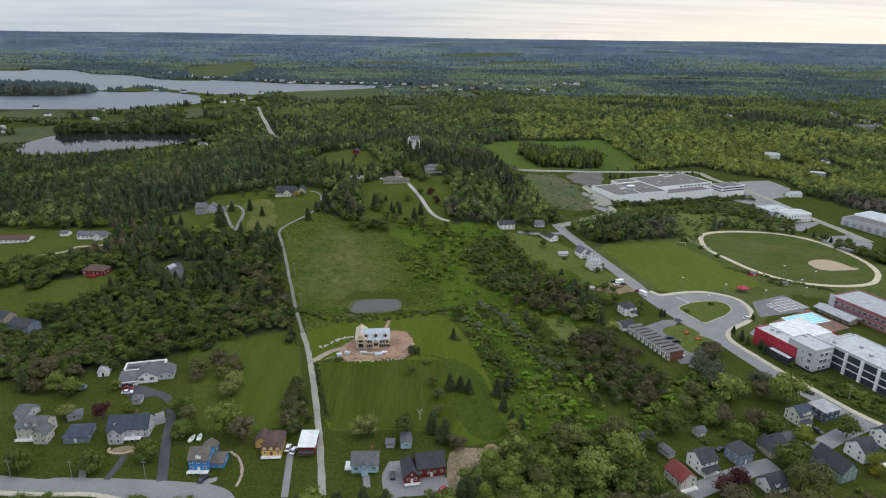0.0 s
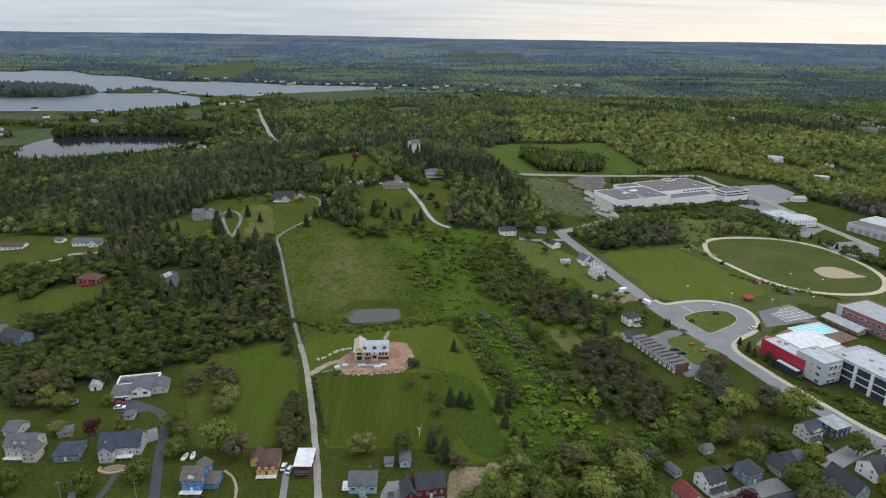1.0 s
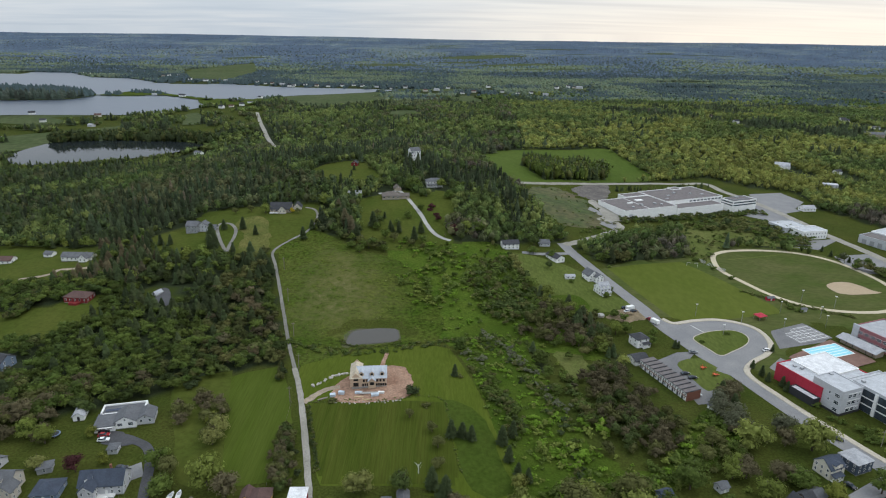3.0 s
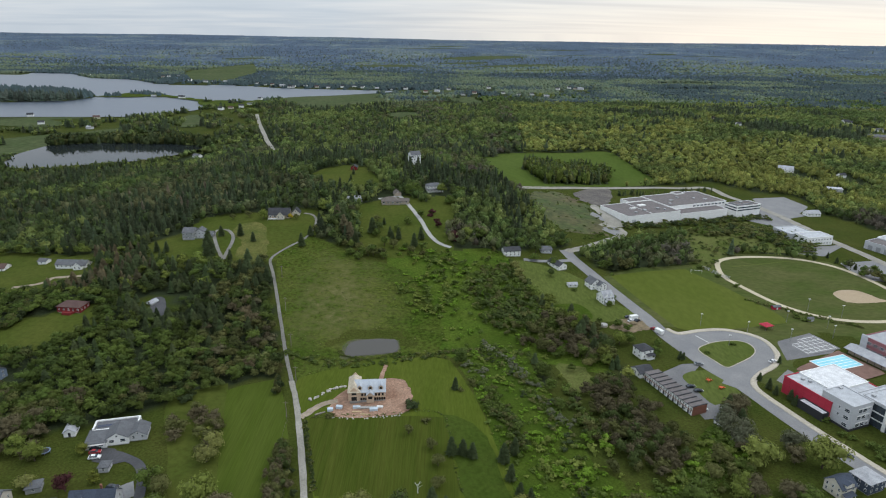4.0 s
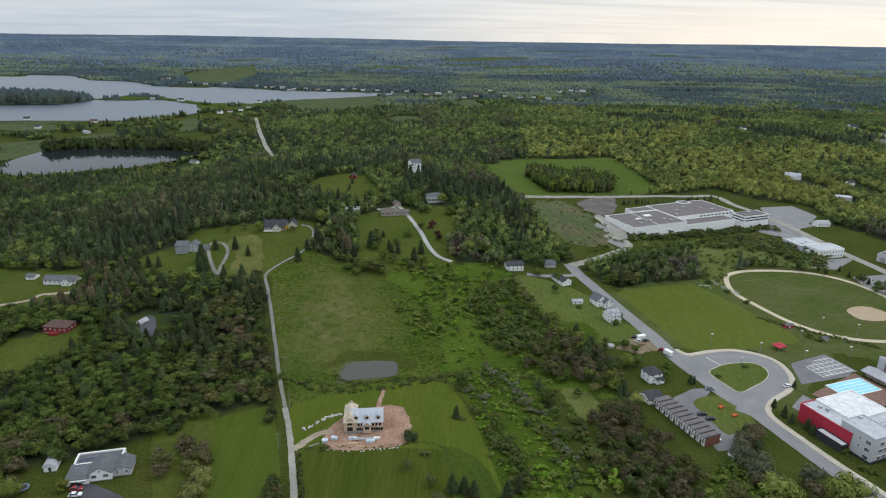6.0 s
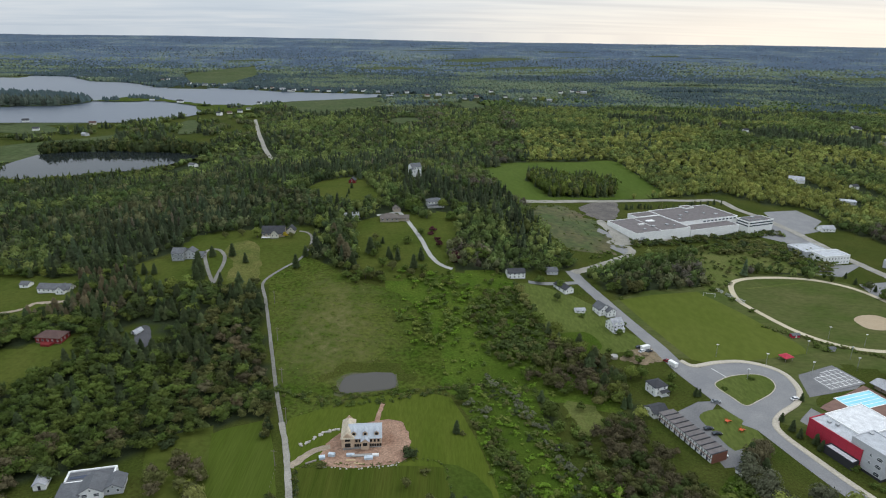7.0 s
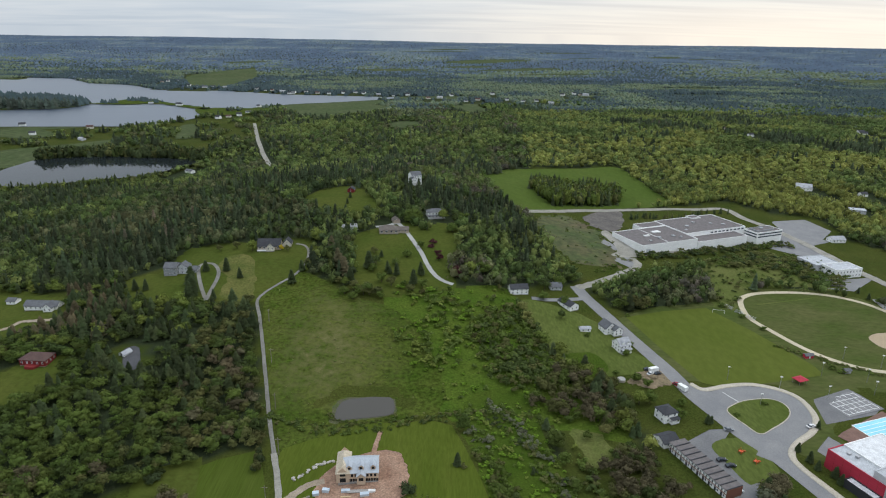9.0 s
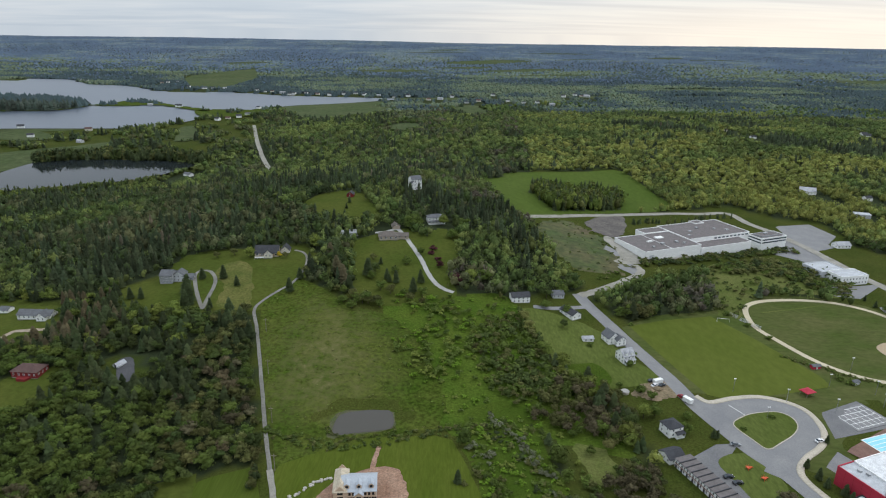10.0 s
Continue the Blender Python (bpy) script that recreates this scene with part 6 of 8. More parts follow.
block(o, 5.5, 5.0, 4.2, 2.0, "w_blue", "r_taupe", 1.0, 6.6, ridge="y", wins=1, side=1)
o = house(-61.2, 197.5, 4, 8.0, 12.5, 3.4, 3.6, "w_yellow", "r_brown", "yellow house with a brown roof and three dormers", kind="hip", wins=3, side=3, door="w_red")
for dx in (-2.6, 0, 2.6):
    dormer(o, dx, -6.6, 3.3, "w_yellow", "r_brown", 1.9, 1.0, 3.2, 1.2)
block(o, 5.0, 6.5, 3.2, 2.2, "w_yellow", "r_brown", -5.2, 3.0, ridge="y", wins=1, side=1)
porch(o, -4.0, 4.0, -8.2, -6.3, 0.7)
o = house(-48.4, 197.4, 2, 6.6, 10.5, 4.2, 0.5, "w_red", "r_white", "dark red garage with a white sloping roof", "garage", "garage", kind="mono", wins=0, side=1)
bm = bmesh.new()
box(bm, -3.2, 3.2, -7.4, -5.3, 2.5, 2.7)
part("awning", bm, M["r_charcoal"], o)
o = house(-26.2, 187.3, 3, 10.6, 8.6, 4.0, 3.0, "w_sky", "r_grey", "light blue house with a grey gable roof", storeys=1, wins=3, side=2, size="w", door="w_charcoal")
block(o, 2.6, 3.0, 4.4, 1.4, "w_sky", "r_grey", 0, -4.6, ridge="y", storeys=2, wins=1, side=0, size="s")
chimney(o, 2.6, 1.5, 5.5, 8.2)
porch(o, -8.2, -5.4, -2.5, 3.0, 0.5)
house(-18.3, 198.2, 2, 3.4, 3.6, 2.5, 0.9, "w_palegrey", "r_grey", "small pale grey garden shed", "shed", "shed", wins=3, side=0, size="s")
house(-12.6, 199.5, 4, 4.4, 7.0, 2.7, 1.9, "w_sky", "r_grey", "light blue shed with a grey gable roof", "shed", "shed", ridge="y", wins=1, side=1)
o = house(-3.6, 186.2, 12, 11.0, 9.5, 4.6, 3.8, "w_red", "r_charcoal", "dark red barn house with a charcoal roof", "barn", "barn", wins=4, side=2, door="trim")
block(o, 6.0, 9.5, 3.4, 2.8, "w_red", "r_charcoal", -8.2, -2.4, ridge="y", wins=2, side=2, door="trim")
porch(o, -11.4, -5.2, -8.6, -7.2, 0.5)
# bungalow with solar panels
o = house(-127.3, 242.6, 14, 8.0, 9.0, 3.4, 2.4, "w_white", "r_grey", "white bungalow with grey roofs and solar panels", ridge="y", wins=2, side=1, size="w")
o.scale = (1.0, 1.0, 0.95)
block(o, 7.5, 9.0, 2.9, 0.9, "w_white", "r_grey", -7.4, -1.2, kind="hip", wins=2, side=1, size="w")
block(o, 6.5, 7.5, 2.9, 1.9, "w_palegrey", "r_grey", 7.2, 0.6, ridge="y", wins=2, side=1)
bm = bmesh.new()
moved(bm, Matrix())
box(bm, -9.2, -3.0, 4.6, 6.2, 3.36, 3.46)
part("solar_panel", bm, M["solar"], o, "dark blue solar panels")
bm = bmesh.new()
box(bm, -10.6, 6.2, 3.0, 9.4, -0.6, 3.2)
part("rear_wall", bm, M["w_white"], o)
bm = bmesh.new()
box(bm, -10.0, 5.6, 3.6, 8.8, 3.2, 3.3)
rear = part("rear_roof", bm, M["r_grey"], o, "flat grey rear roof")
for a, b, c, d in ((-10.6, 6.2, 8.8, 9.4), (-10.6, -10.0, 3.0, 8.8), (5.6, 6.2, 3.0, 8.8)):
    bm = bmesh.new()
    box(bm, a, b, c, d, 3.2, 3.9)
    part("parapet", bm, M["trim"], rear, "white parapet")
bm = bmesh.new()
box(bm, -11.6, -4.0, -6.6, -5.4, 2.4, 2.7)
part("canopy", bm, M["trim"], o, "white canopy over the garage")
house(-147.8, 245.0, 14, 4.8, 7.0, 2.8, 1.5, "w_white", "r_pale", "white garden shed with a pale gable roof", "shed", "shed", ridge="y", wins=0, side=1, door="w_charcoal")
house(-124.1, 224.6, 8, 4.0, 4.4, 2.6, 1.4, "w_palegrey", "r_grey", "small grey garden house with a hipped roof", "garden_house", "shed", kind="hip", wins=1, side=1)
house(-204.5, 280.5, -15, 13.0, 9.0, 4.8, 2.6, "w_slate", "r_charcoal", "dark slate house among trees", storeys=2, wins=4)
house(-222, 291, -15, 10.0, 8.0, 3.4, 2.2, "w_tan", "r_charcoal", "brown bungalow with a charcoal roof among trees", wins=3)
house(-196, 250, -10, 10.0, 8.0, 3.2, 2.2, "w_palegrey", "r_pale", "pale grey house at a wood's edge", wins=3)
# houses on the western slope
o = house(-234.5, 404, -1, 22.0, 8.5, 3.2, 2.4, "w_white", "r_grey", "long white bungalow with a grey roof", wins=7, side=2)
block(o, 6.0, 7.0, 3.6, 2.6, "w_white", "r_grey", 6.5, -3.8, ridge="y", wins=2, side=1)
house(-259.5, 414, -6, 6.4, 6.0, 2.7, 1.6, "w_white", "r_grey", "white garage with a grey roof", "garage", "garage", wins=1, side=0)
house(-290, 408, 3, 22.0, 9.0, 3.2, 2.2, "w_white", "r_brown", "long white bungalow with a brown roof", wins=6)
o = house(-202.3, 345.5, -4, 15.0, 9.5, 3.6, 2.8, "w_red", "r_brown", "dark red house with a brown hipped roof", kind="hip", wins=5, side=3)
bm = bmesh.new()
prism(bm, [(-4, -4.6), (4, -4.6), (2.5, -8.0), (-2.5, -8.0)], -1.2, 1.2)
part("deck", bm, M["w_red"], o)
o = house(-162.9, 354.2, -24, 4.2, 5.6, 1.5, 1.3, "w_white", "r_pale", "white arched storage barn on gravel", "barn", "barn", ridge="y", wins=0, side=0, door="w_charcoal")
o = house(-176.2, 446.5, 2, 8.6, 11.0, 6.2, 2.6, "w_grey", "r_grey", "grey colonial house with white windows", storeys=2, wins=4, side=3)
block(o, 8.0, 7.5, 5.6, 2.6, "w_palegrey", "r_grey", 7.8, 1.5, ridge="y", storeys=2, wins=3, side=2)
block(o, 6.0, 7.0, 3.0, 2.0, "w_grey", "r_grey", 14.2, 3.0, wins=2, side=1)
o = house(-124.3, 487.5, 5, 18.0, 10.5, 3.4, 4.6, "w_tan", "r_charcoal", "large brown house with a dark roof and gables", wins=5, side=2, size="w")
block(o, 6.0, 5.0, 3.6, 3.0, "w_cream", "r_charcoal", 1.5, -5.6, ridge="y", wins=2, side=0)
block(o, 7.0, 8.0, 3.2, 3.4, "w_cream", "r_charcoal", 13.0, 5.0, ridge="y", wins=1, side=1)
porch(o, -9, -2, -8.0, -5.3, 0.5)
house(-86.2, 615.6, -4, 6.5, 7.5, 3.2, 2.4, "w_red", "r_charcoal", "small red barn on a hilltop field", "barn", "barn", ridge="y", wins=1, side=1)
o = house(-31.7, 650, 25, 11.0, 10.5, 10.5, 3.2, "w_white", "r_grey", "tall white three-storey house on the hill", storeys=3, wins=4, side=3)
block(o, 5.0, 5.0, 7.5, 2.2, "w_white", "r_grey", -4.5, -6.0, ridge="y", storeys=2, wins=2, side=1)
o = house(-10.3, 553.5, 14, 15.0, 9.0, 5.6, 2.6, "w_white", "r_grey", "white two-storey house with a grey hipped roof", kind="hip", storeys=2, wins=5, side=3)
porch(o, -7.5, 7.5, -7.0, -4.6, 0.5, "r_grey")
o = house(-43.8, 517.5, 6, 16.0, 11.0, 3.0, 3.4, "w_tan", "r_taupe", "brown bungalow with a broad taupe roof", wins=4, size="w", kind="hip")
block(o, 10.0, 7.0, 2.8, 2.0, "w_tan", "r_taupe", 11.5, -0.5, wins=2)
house(-40, 536, 20, 6, 7, 3, 2, "w_tan", "r_taupe", "small brown garage beside a lane", "garage", "garage", ridge="y", wins=0, side=1)
house(-80.0, 520, 5, 8.0, 8.0, 3.2, 2.0, "w_palegrey", "r_pale", "pale grey house half hidden by trees", wins=3)
house(-69.5, 522, 5, 7.5, 7.0, 3.0, 1.8, "w_palegrey", "r_pale", "pale grey garage beside a house", "garage", "garage", wins=1)
# along the school street
house(45.4, 441, 10, 13.0, 8.5, 4.6, 2.2, "w_white", "r_charcoal", "white split-level house with a charcoal roof", storeys=2, wins=4)
house(70.6, 452, 8, 8.5, 8.0, 3.2, 2.0, "w_palegrey", "r_grey", "small grey bungalow beside the street", wins=3)
house(75.2, 428, -60, 13.5, 7.6, 3.6, 2.2, "w_white", "r_charcoal", "white bungalow with a charcoal roof and lawn", wins=3)
house(80.3, 400.3, 6, 6.8, 4.2, 2.5, 1.0, "w_white", "r_pale", "small white shed on a lawn", "shed", "shed", wins=2, side=0)
o = house(93.5, 401.5, 22, 8.0, 8.5, 4.6, 3.4, "w_white", "r_grey", "white house with a grey gambrel-like roof", ridge="y", storeys=2, wins=2)
block(o, 6.5, 5.5, 4.2, 2.2, "w_white", "r_grey", 3.2, -5.0, ridge="y", storeys=2, wins=2)
o = house(97.0, 382.5, 22, 8.0, 8.5, 5.0, 3.4, "w_white", "r_pale", "white two-storey house with dormers", storeys=2, wins=3, side=3)
dormer(o, -1.8, -4.0, 5.2, "w_white", "r_pale")
dormer(o, 1.8, -4.0, 5.2, "w_white", "r_pale")
porch(o, -3.5, 3.5, -6.2, -4.4, 0.5, "r_pale")
o = house(102.5, 321.5, 22, 8.2, 8.0, 5.4, 2.4, "w_white", "r_charcoal", "white two-storey house with a charcoal hipped roof", kind="hip", storeys=2, wins=2, side=2)
porch(o, -1.0, 4.0, -6.0, -4.1, 0.5, "r_charcoal")
house(97.0, 303.5, 22, 9.0, 8.2, 3.0, 2.0, "w_white", "r_charcoal", "small white bungalow with a charcoal roof", wins=2, side=3)
house(118.6, 262.5, 22, 4.2, 4.0, 2.4, 1.2, "w_white", "r_grey", "small white shed behind the row houses", "shed", "shed", ridge="y", wins=1, side=0)

# row of town houses with party walls
row = thing("row_house", "long low row house with dark roofs and brick end", "row house", 106.2, 284.8, ground_z(106, 285) - 0.1, -68)
row.scale = (0.97, 0.9, 0.8)
L, D, N = 33.0, 8.5, 10
bm = bmesh.new()
box(bm, -L / 2, L / 2, -D / 2, D / 2, -1, 5.0)
part("wall", bm, M["w_white"], row)
bm = bmesh.new()
box(bm, -L / 2 - 0.3, L / 2 + 0.1, -D / 2 - 0.3, D / 2 + 0.3, 5.0, 5.3)
part("roof", bm, M["r_gravel"], row)
bm = bmesh.new()
box(bm, L / 2, L / 2 + 0.3, -D / 2 - 0.05, D / 2 + 0.05, -1, 5.35)
part("end_wall", bm, M["w_brick"], row, "brown brick end wall")
for i in range(N):
    u = -L / 2 + (i + 0.5) * L / N
    bm = bmesh.new()
    box(bm, u + L / N / 2 - 0.18, u + L / N / 2 + 0.18, -D / 2 - 0.25, D / 2 + 0.2, 5.3, 5.75)
    part("party_wall", bm, M["r_charcoal"], row)
    window(row, u - 0.75, -D / 2 - 0.02, 3.2, 0, "n")
    window(row, u + 0.75, -D / 2 - 0.02, 3.2, 0, "n")
    window(row, u + 0.5, -D / 2 - 0.02, 0.9, 0, "n")
    shared("door", DOOR["w_charcoal"], row, pose(u - 0.8, -D / 2 - 0.02, 0.2))
    bm = bmesh.new()
    box(bm, u - L / N / 2 + 0.1, u + L / N / 2 - 0.1, -D / 2 - 0.12, -D / 2, 2.5, 3.0)
    part("panel", bm, M["w_brick"], row)

# houses of the eastern side streets
o = house(145.5, 222.0, 22, 8.5, 8.0, 5.2, 3.2, "w_cream", "r_blue", "cream house with a dark blue gable roof", ridge="x", storeys=2, wins=2, side=3)
dormer(o, 0, -4.2, 5.3, "w_cream", "r_blue", 4.5, 1.5, 3.0, 0.8)
porch(o, -4.0, 1.5, -6.2, -4.2, 0.6, "r_blue")
o = house(157.5, 225.5, 22, 9.5, 9.0, 5.4, 1.4, "w_navy", "r_pale", "dark navy house with a pale hipped roof", kind="hip", storeys=2, wins=3, side=3)
o = house(94.5, 191.5, 22, 8.5, 8.2, 5.6, 2.8, "w_white", "r_charcoal", "white two-storey house with a charcoal roof", storeys=2, wins=3, side=2)
porch(o, -4.0, 4.0, -6.4, -4.2, 0.6, "r_charcoal")
o = house(110.2, 196.5, 22, 8.0, 7.6, 5.4, 1.8, "w_slate", "r_charcoal", "blue-grey two-storey house with white trim", kind="hip", storeys=2, wins=3, side=2, door="trim")
o = house(124.0, 201.0, 22, 7.5, 8.0, 3.6, 3.0, "w_tan", "r_charcoal", "brown shingled house with a charcoal roof", ridge="y", storeys=1, wins=2, side=3)
block(o, 5.0, 6.0, 3.0, 2.0, "w_tan", "r_charcoal", 6.5, 3.0, wins=1, side=1)
house(132.5, 207.5, 22, 6.5, 6.0, 2.8, 1.6, "w_green", "r_grey", "low grey-green garage beside a street", "garage", "garage", wins=1, side=1)
o = house(84.0, 183.5, 22, 7.6, 9.5, 4.4, 3.0, "w_cream", "r_red", "cream house with a red roof", ridge="y", storeys=2, wins=2, side=3)
porch(o, -3.8, 3.8, -6.8, -4.8, 0.5)
o = house(115.0, 181.0, 22, 9.0, 7.6, 3.2, 3.4, "w_white", "r_charcoal", "white cottage with a charcoal roof and dormer", wins=4, side=2)
dormer(o, -1.5, -3.8, 3.6, "w_white", "r_charcoal")
o = house(141.5, 190.5, 22, 8.5, 14.0, 5.0, 4.2, "w_green", "r_charcoal", "grey-green house with white-edged charcoal gables", ridge="y", storeys=2, wins=3, side=4)
block(o, 5.0, 6.0, 3.4, 2.4, "w_green", "r_charcoal", -6.0, 2.0, wins=2, side=1)
o = house(157.0, 199.5, 22, 8.5, 9.0, 5.4, 3.4, "w_white", "r_charcoal", "white house with dark roof and front gable", storeys=2, wins=3, side=2)
block(o, 5.0, 5.0, 5.0, 2.4, "w_white", "r_charcoal", 1.5, -5.0, ridge="y", storeys=2, wins=2, side=1)
porch(o, -1.5, 5.0, -9.6, -7.4, 0.8)
o = house(172.0, 208.0, 22, 9.0, 9.0, 5.4, 3.0, "w_white", "r_charcoal", "white two-storey house with a charcoal gable roof", storeys=2, wins=3, side=3)
house(84.2, 198.5, -62, 6.4, 3.4, 2.6, 0.9, "w_palegrey", "r_grey", "long narrow grey shed", "shed", "shed", wins=2, side=1)
house(101.0, 211.0, 22, 4.4, 4.0, 2.6, 1.4, "w_palegrey", "r_grey", "small grey shed with a white door", "shed", "shed", wins=0, side=1, door="trim")
house(79.0, 206.0, 22, 5.0, 5.0, 2.6, 1.6, "w_slate", "r_blue", "small blue-roofed shed among trees", "shed", "shed", wins=1, side=1)

# the unfinished house
site = thing("unfinished_house", "unfinished house of bare sheathing with grey roof underlay", "house", -32.7, 272.5, ground_z(-32.7, 269.5) - 0.1, 5)
site.scale = (0.94, 0.95, 0.86)
bm = bmesh.new()
box(bm, -8.0, 8.2, -5.5, 5.5, -0.6, 1.3)
part("foundation", bm, M["found"], site, "grey concrete basement wall")
bm = bmesh.new()
gable_walls(bm, 13.6, 10.4, 6.0, 3.6, "x", 1.3)
part("wall", moved(bm, pose(1.3, 0, 0)), M["w_osb"], site, "bare tan sheathing boards")
bm = bmesh.new()
gable_roof(bm, 13.6, 10.4, 6.0, 3.6, 0.45, 0.2)
part("roof", moved(bm, pose(1.3, 0, 0)), M["wrap"], site, "roof covered in grey underlay")
bm = bmesh.new()
gable_walls(bm, 5.2, 13.5, 6.0, 3.0, "y", 1.3)
part("wing_wall", moved(bm, pose(-6.0, 1.0, 0)), M["w_osb"], site)
bm = bmesh.new()
hip_roof(bm, 5.2, 13.5, 6.0, 3.5, 0.4)
part("wing_roof", moved(bm, pose(-6.0, 1.0, 0)), M["r_osb"], site, "pale board roof decking")
bm = bmesh.new()
gable_walls(bm, 3.4, 2.2, 5.4, 1.6, "y", 1.0)
p = part("portico", moved(bm, pose(1.4, -6.0, 0)), M["w_osb"], site)
bm = bmesh.new()
gable_roof(bm, 3.4, 2.6, 5.4, 1.6, 0.25, 0.14, "y")
part("portico_roof", moved(bm, pose(1.4, -6.0, 0)), M["wrap"], p)
for dx in (-3.4, 1.4, 6.2):
    bm = bmesh.new()
    gable_walls(bm, 2.0, 3.0, 1.7, 0.9, "y", 0.0)
    dm = part("dormer", moved(bm, pose(dx, -3.0, 6.6)), M["w_osb"], site)
    bm = bmesh.new()
    gable_roof(bm, 2.0, 3.0, 1.7, 0.9, 0.2, 0.12, "y")
    part("dormer_roof", moved(bm, pose(dx, -3.0, 6.6)), M["wrap"], dm)
    bm = bmesh.new()
    box(bm, dx - 0.55, dx + 0.55, -4.56, -4.4, 6.95, 8.15)
    part("opening", bm, M["dark"], dm)
for ux, wx, zz, hh in ((-3.9, 0.9, 3.7, 1.4), (-2.3, 0.9, 3.7, 1.4), (-0.9, 0.8, 3.7, 1.4), (3.9, 0.9, 3.7, 1.4), (5.4, 0.9, 3.7, 1.4), (7.0, 0.9, 3.7, 1.4)):
    bm = bmesh.new()
    box(bm, ux - wx / 2, ux + wx / 2, -5.26, -5.1, zz, zz + hh)
    part("opening", bm, M["dark"], site)
for ux, y0, z0, z1, wd in ((1.4, -7.16, 3.0, 4.6, 1.9), (-6.0, -5.8, 4.6, 6.0, 2.2), (-6.0, -5.8, 1.5, 3.6, 2.4)):
    bm = bmesh.new()
    box(bm, ux - wd / 2, ux + wd / 2, y0, y0 + 0.2, z0, z1)
    part("opening", bm, M["dark"], site)
# dark panels set on the wall as the shade between studs
bm = bmesh.new()
for ux in np.arange(-4.8, 8.2, 1.05):
    if abs(ux - 1.4) > 2:
        box(bm, ux - 0.42, ux + 0.42, -5.3, -5.15, 1.35, 2.7)
part("stud_gap", bm, M["dark"], site, "dark panels standing in for shade between wall studs")

# factory
fac = thing("factory", "long white factory hall with flat brown roofs", "factory", 149.2, 528.6, ground_z(160, 545) - 0.4, 23)
fac.scale = (1, 1, 0.8)


def hall(ob, x0, x1, y0, y1, h, wall, roof, base=-9.0):
    bm = bmesh.new()
    box(bm, x0, x1, y0, y1, base, h - 0.05)
    part("wall", bm, M[wall], ob)
    bm = bmesh.new()
    box(bm, x0 + 0.35, x1 - 0.35, y0 + 0.35, y1 - 0.35, h - 0.05, h + 0.1)
    r = part("roof", bm, M[roof], ob)
    for a, b, c, d in ((x0 - 0.05, x1 + 0.05, y0 - 0.05, y0 + 0.35), (x0 - 0.05, x1 + 0.05, y1 - 0.35, y1 + 0.05), (x0 - 0.05, x0 + 0.35, y0 + 0.35, y1 - 0.35), (x1 - 0.35, x1 + 0.05, y0 + 0.35, y1 - 0.35)):
        bm = bmesh.new()
        box(bm, a, b, c, d, h - 0.05, h + 0.55)
        part("parapet", bm, M[wall], r)


def roof_unit(ob, x, y, z, w, d, h, m="metal"):
    bm = bmesh.new()
    box(bm, x - w / 2, x + w / 2, y - d / 2, y + d / 2, z, z + h)
    box(bm, x - w / 2 - 0.1, x + w / 2 + 0.1, y - d / 2 - 0.1, y + d / 2 + 0.1, z + h, z + h + 0.12)
    part("roof_unit", bm, M[m], ob)


hall(fac, 0, 54, 0, 38, 8.2, "w_white", "r_gravel")
hall(fac, 54, 118, 13, 52, 8.6, "w_white", "r_gravel")
hall(fac, 30, 54, 38.1, 50, 8.6, "w_white", "r_gravel")
hall(fac, 54.1, 106, -1, 12.9, 5.0, "w_white", "r_gravel")
hall(fac, 116, 144, -2, 12, 6.6, "w_white", "r_gravel")
hall(fac, 119, 138, 1, 10, 7.6, "w_grey", "r_gravel")
hall(fac, 90, 100, 46, 54, 9.3, "w_white", "r_gravel")
for z in (1.5, 4.4):
    bm = bmesh.new()
    box(bm, 117, 143.5, -2.08, -1.9, z, z + 1.3)
    box(bm, 115.9, 116.1, -1.5, 11.5, z, z + 1.3)
    part("window", bm, M["glass"], fac, "dark ribbon of office windows")
for u in np.arange(80, 115, 4.2):
    bm = bmesh.new()
    box(bm, u, u + 2.6, 12.9, 13.05, 6.2, 7.6)
    part("window", bm, M["glass"], fac)
for x, y, w, d, h in ((20, 20, 5, 2, 0.9), (26, 12, 2.6, 2.6, 1.2), (34, 26, 7, 4, 0.8), (14, 8, 2, 2, 1), (40, 12, 2.4, 2.4, 1.2), (44, 8, 1.6, 1.6, 1), (70, 30, 3, 2, 1.2), (82, 36, 2, 2, 1.6), (96, 30, 2, 2, 1.0), (104, 24, 3, 2, 1.1), (62, 22, 2, 2, 0.9), (128, 6, 3, 2, 1.2)):
    roof_unit(fac, x, y, 8.3 if x < 116 else 7.6, w, d, h, "trim" if w > 4 else "metal")
bm = bmesh.new()
box(bm, 25.6, 26.0, 0.5, 37.5, 8.3, 8.55)
box(bm, 53.6, 54.4, 12.5, 37.5, 8.3, 9.0)
part("roof_joint", bm, M["trim"], fac)
bm = bmesh.new()
box(bm, 4, 8, -0.08, 0.1, 0.5, 4.5)
part("gate", bm, M["w_palegrey"], fac)

# white two-storey office building and the sheds beyond
off = thing("office_building", "white two-storey office building with rows of windows", "office", 284.0, 503.5, ground_z(290, 510) - 0.2, 14)
hall(off, 0, 23, 0, 14, 6.4, "w_white", "r_membrane", -1.5)
hall(off, -4, 18, 14.1, 34, 5.4, "w_palegrey", "r_membrane", -1.5)
for s in (1.0, 3.9):
    for i in range(8):
        window(off, 1.8 + i * 2.75, -0.02, s, 0, "n")
    for i in range(4):
        window(off, -0.02, 2 + i * 3.2, s, -90, "n")
ware = thing("warehouse", "long pale warehouse with flat grey roofs", "warehouse", 328.5, 503.7, ground_z(340, 500) - 0.2, -62)
hall(ware, 0, 40, 0, 16, 6.2, "w_palegrey", "r_gravel", -1.5)
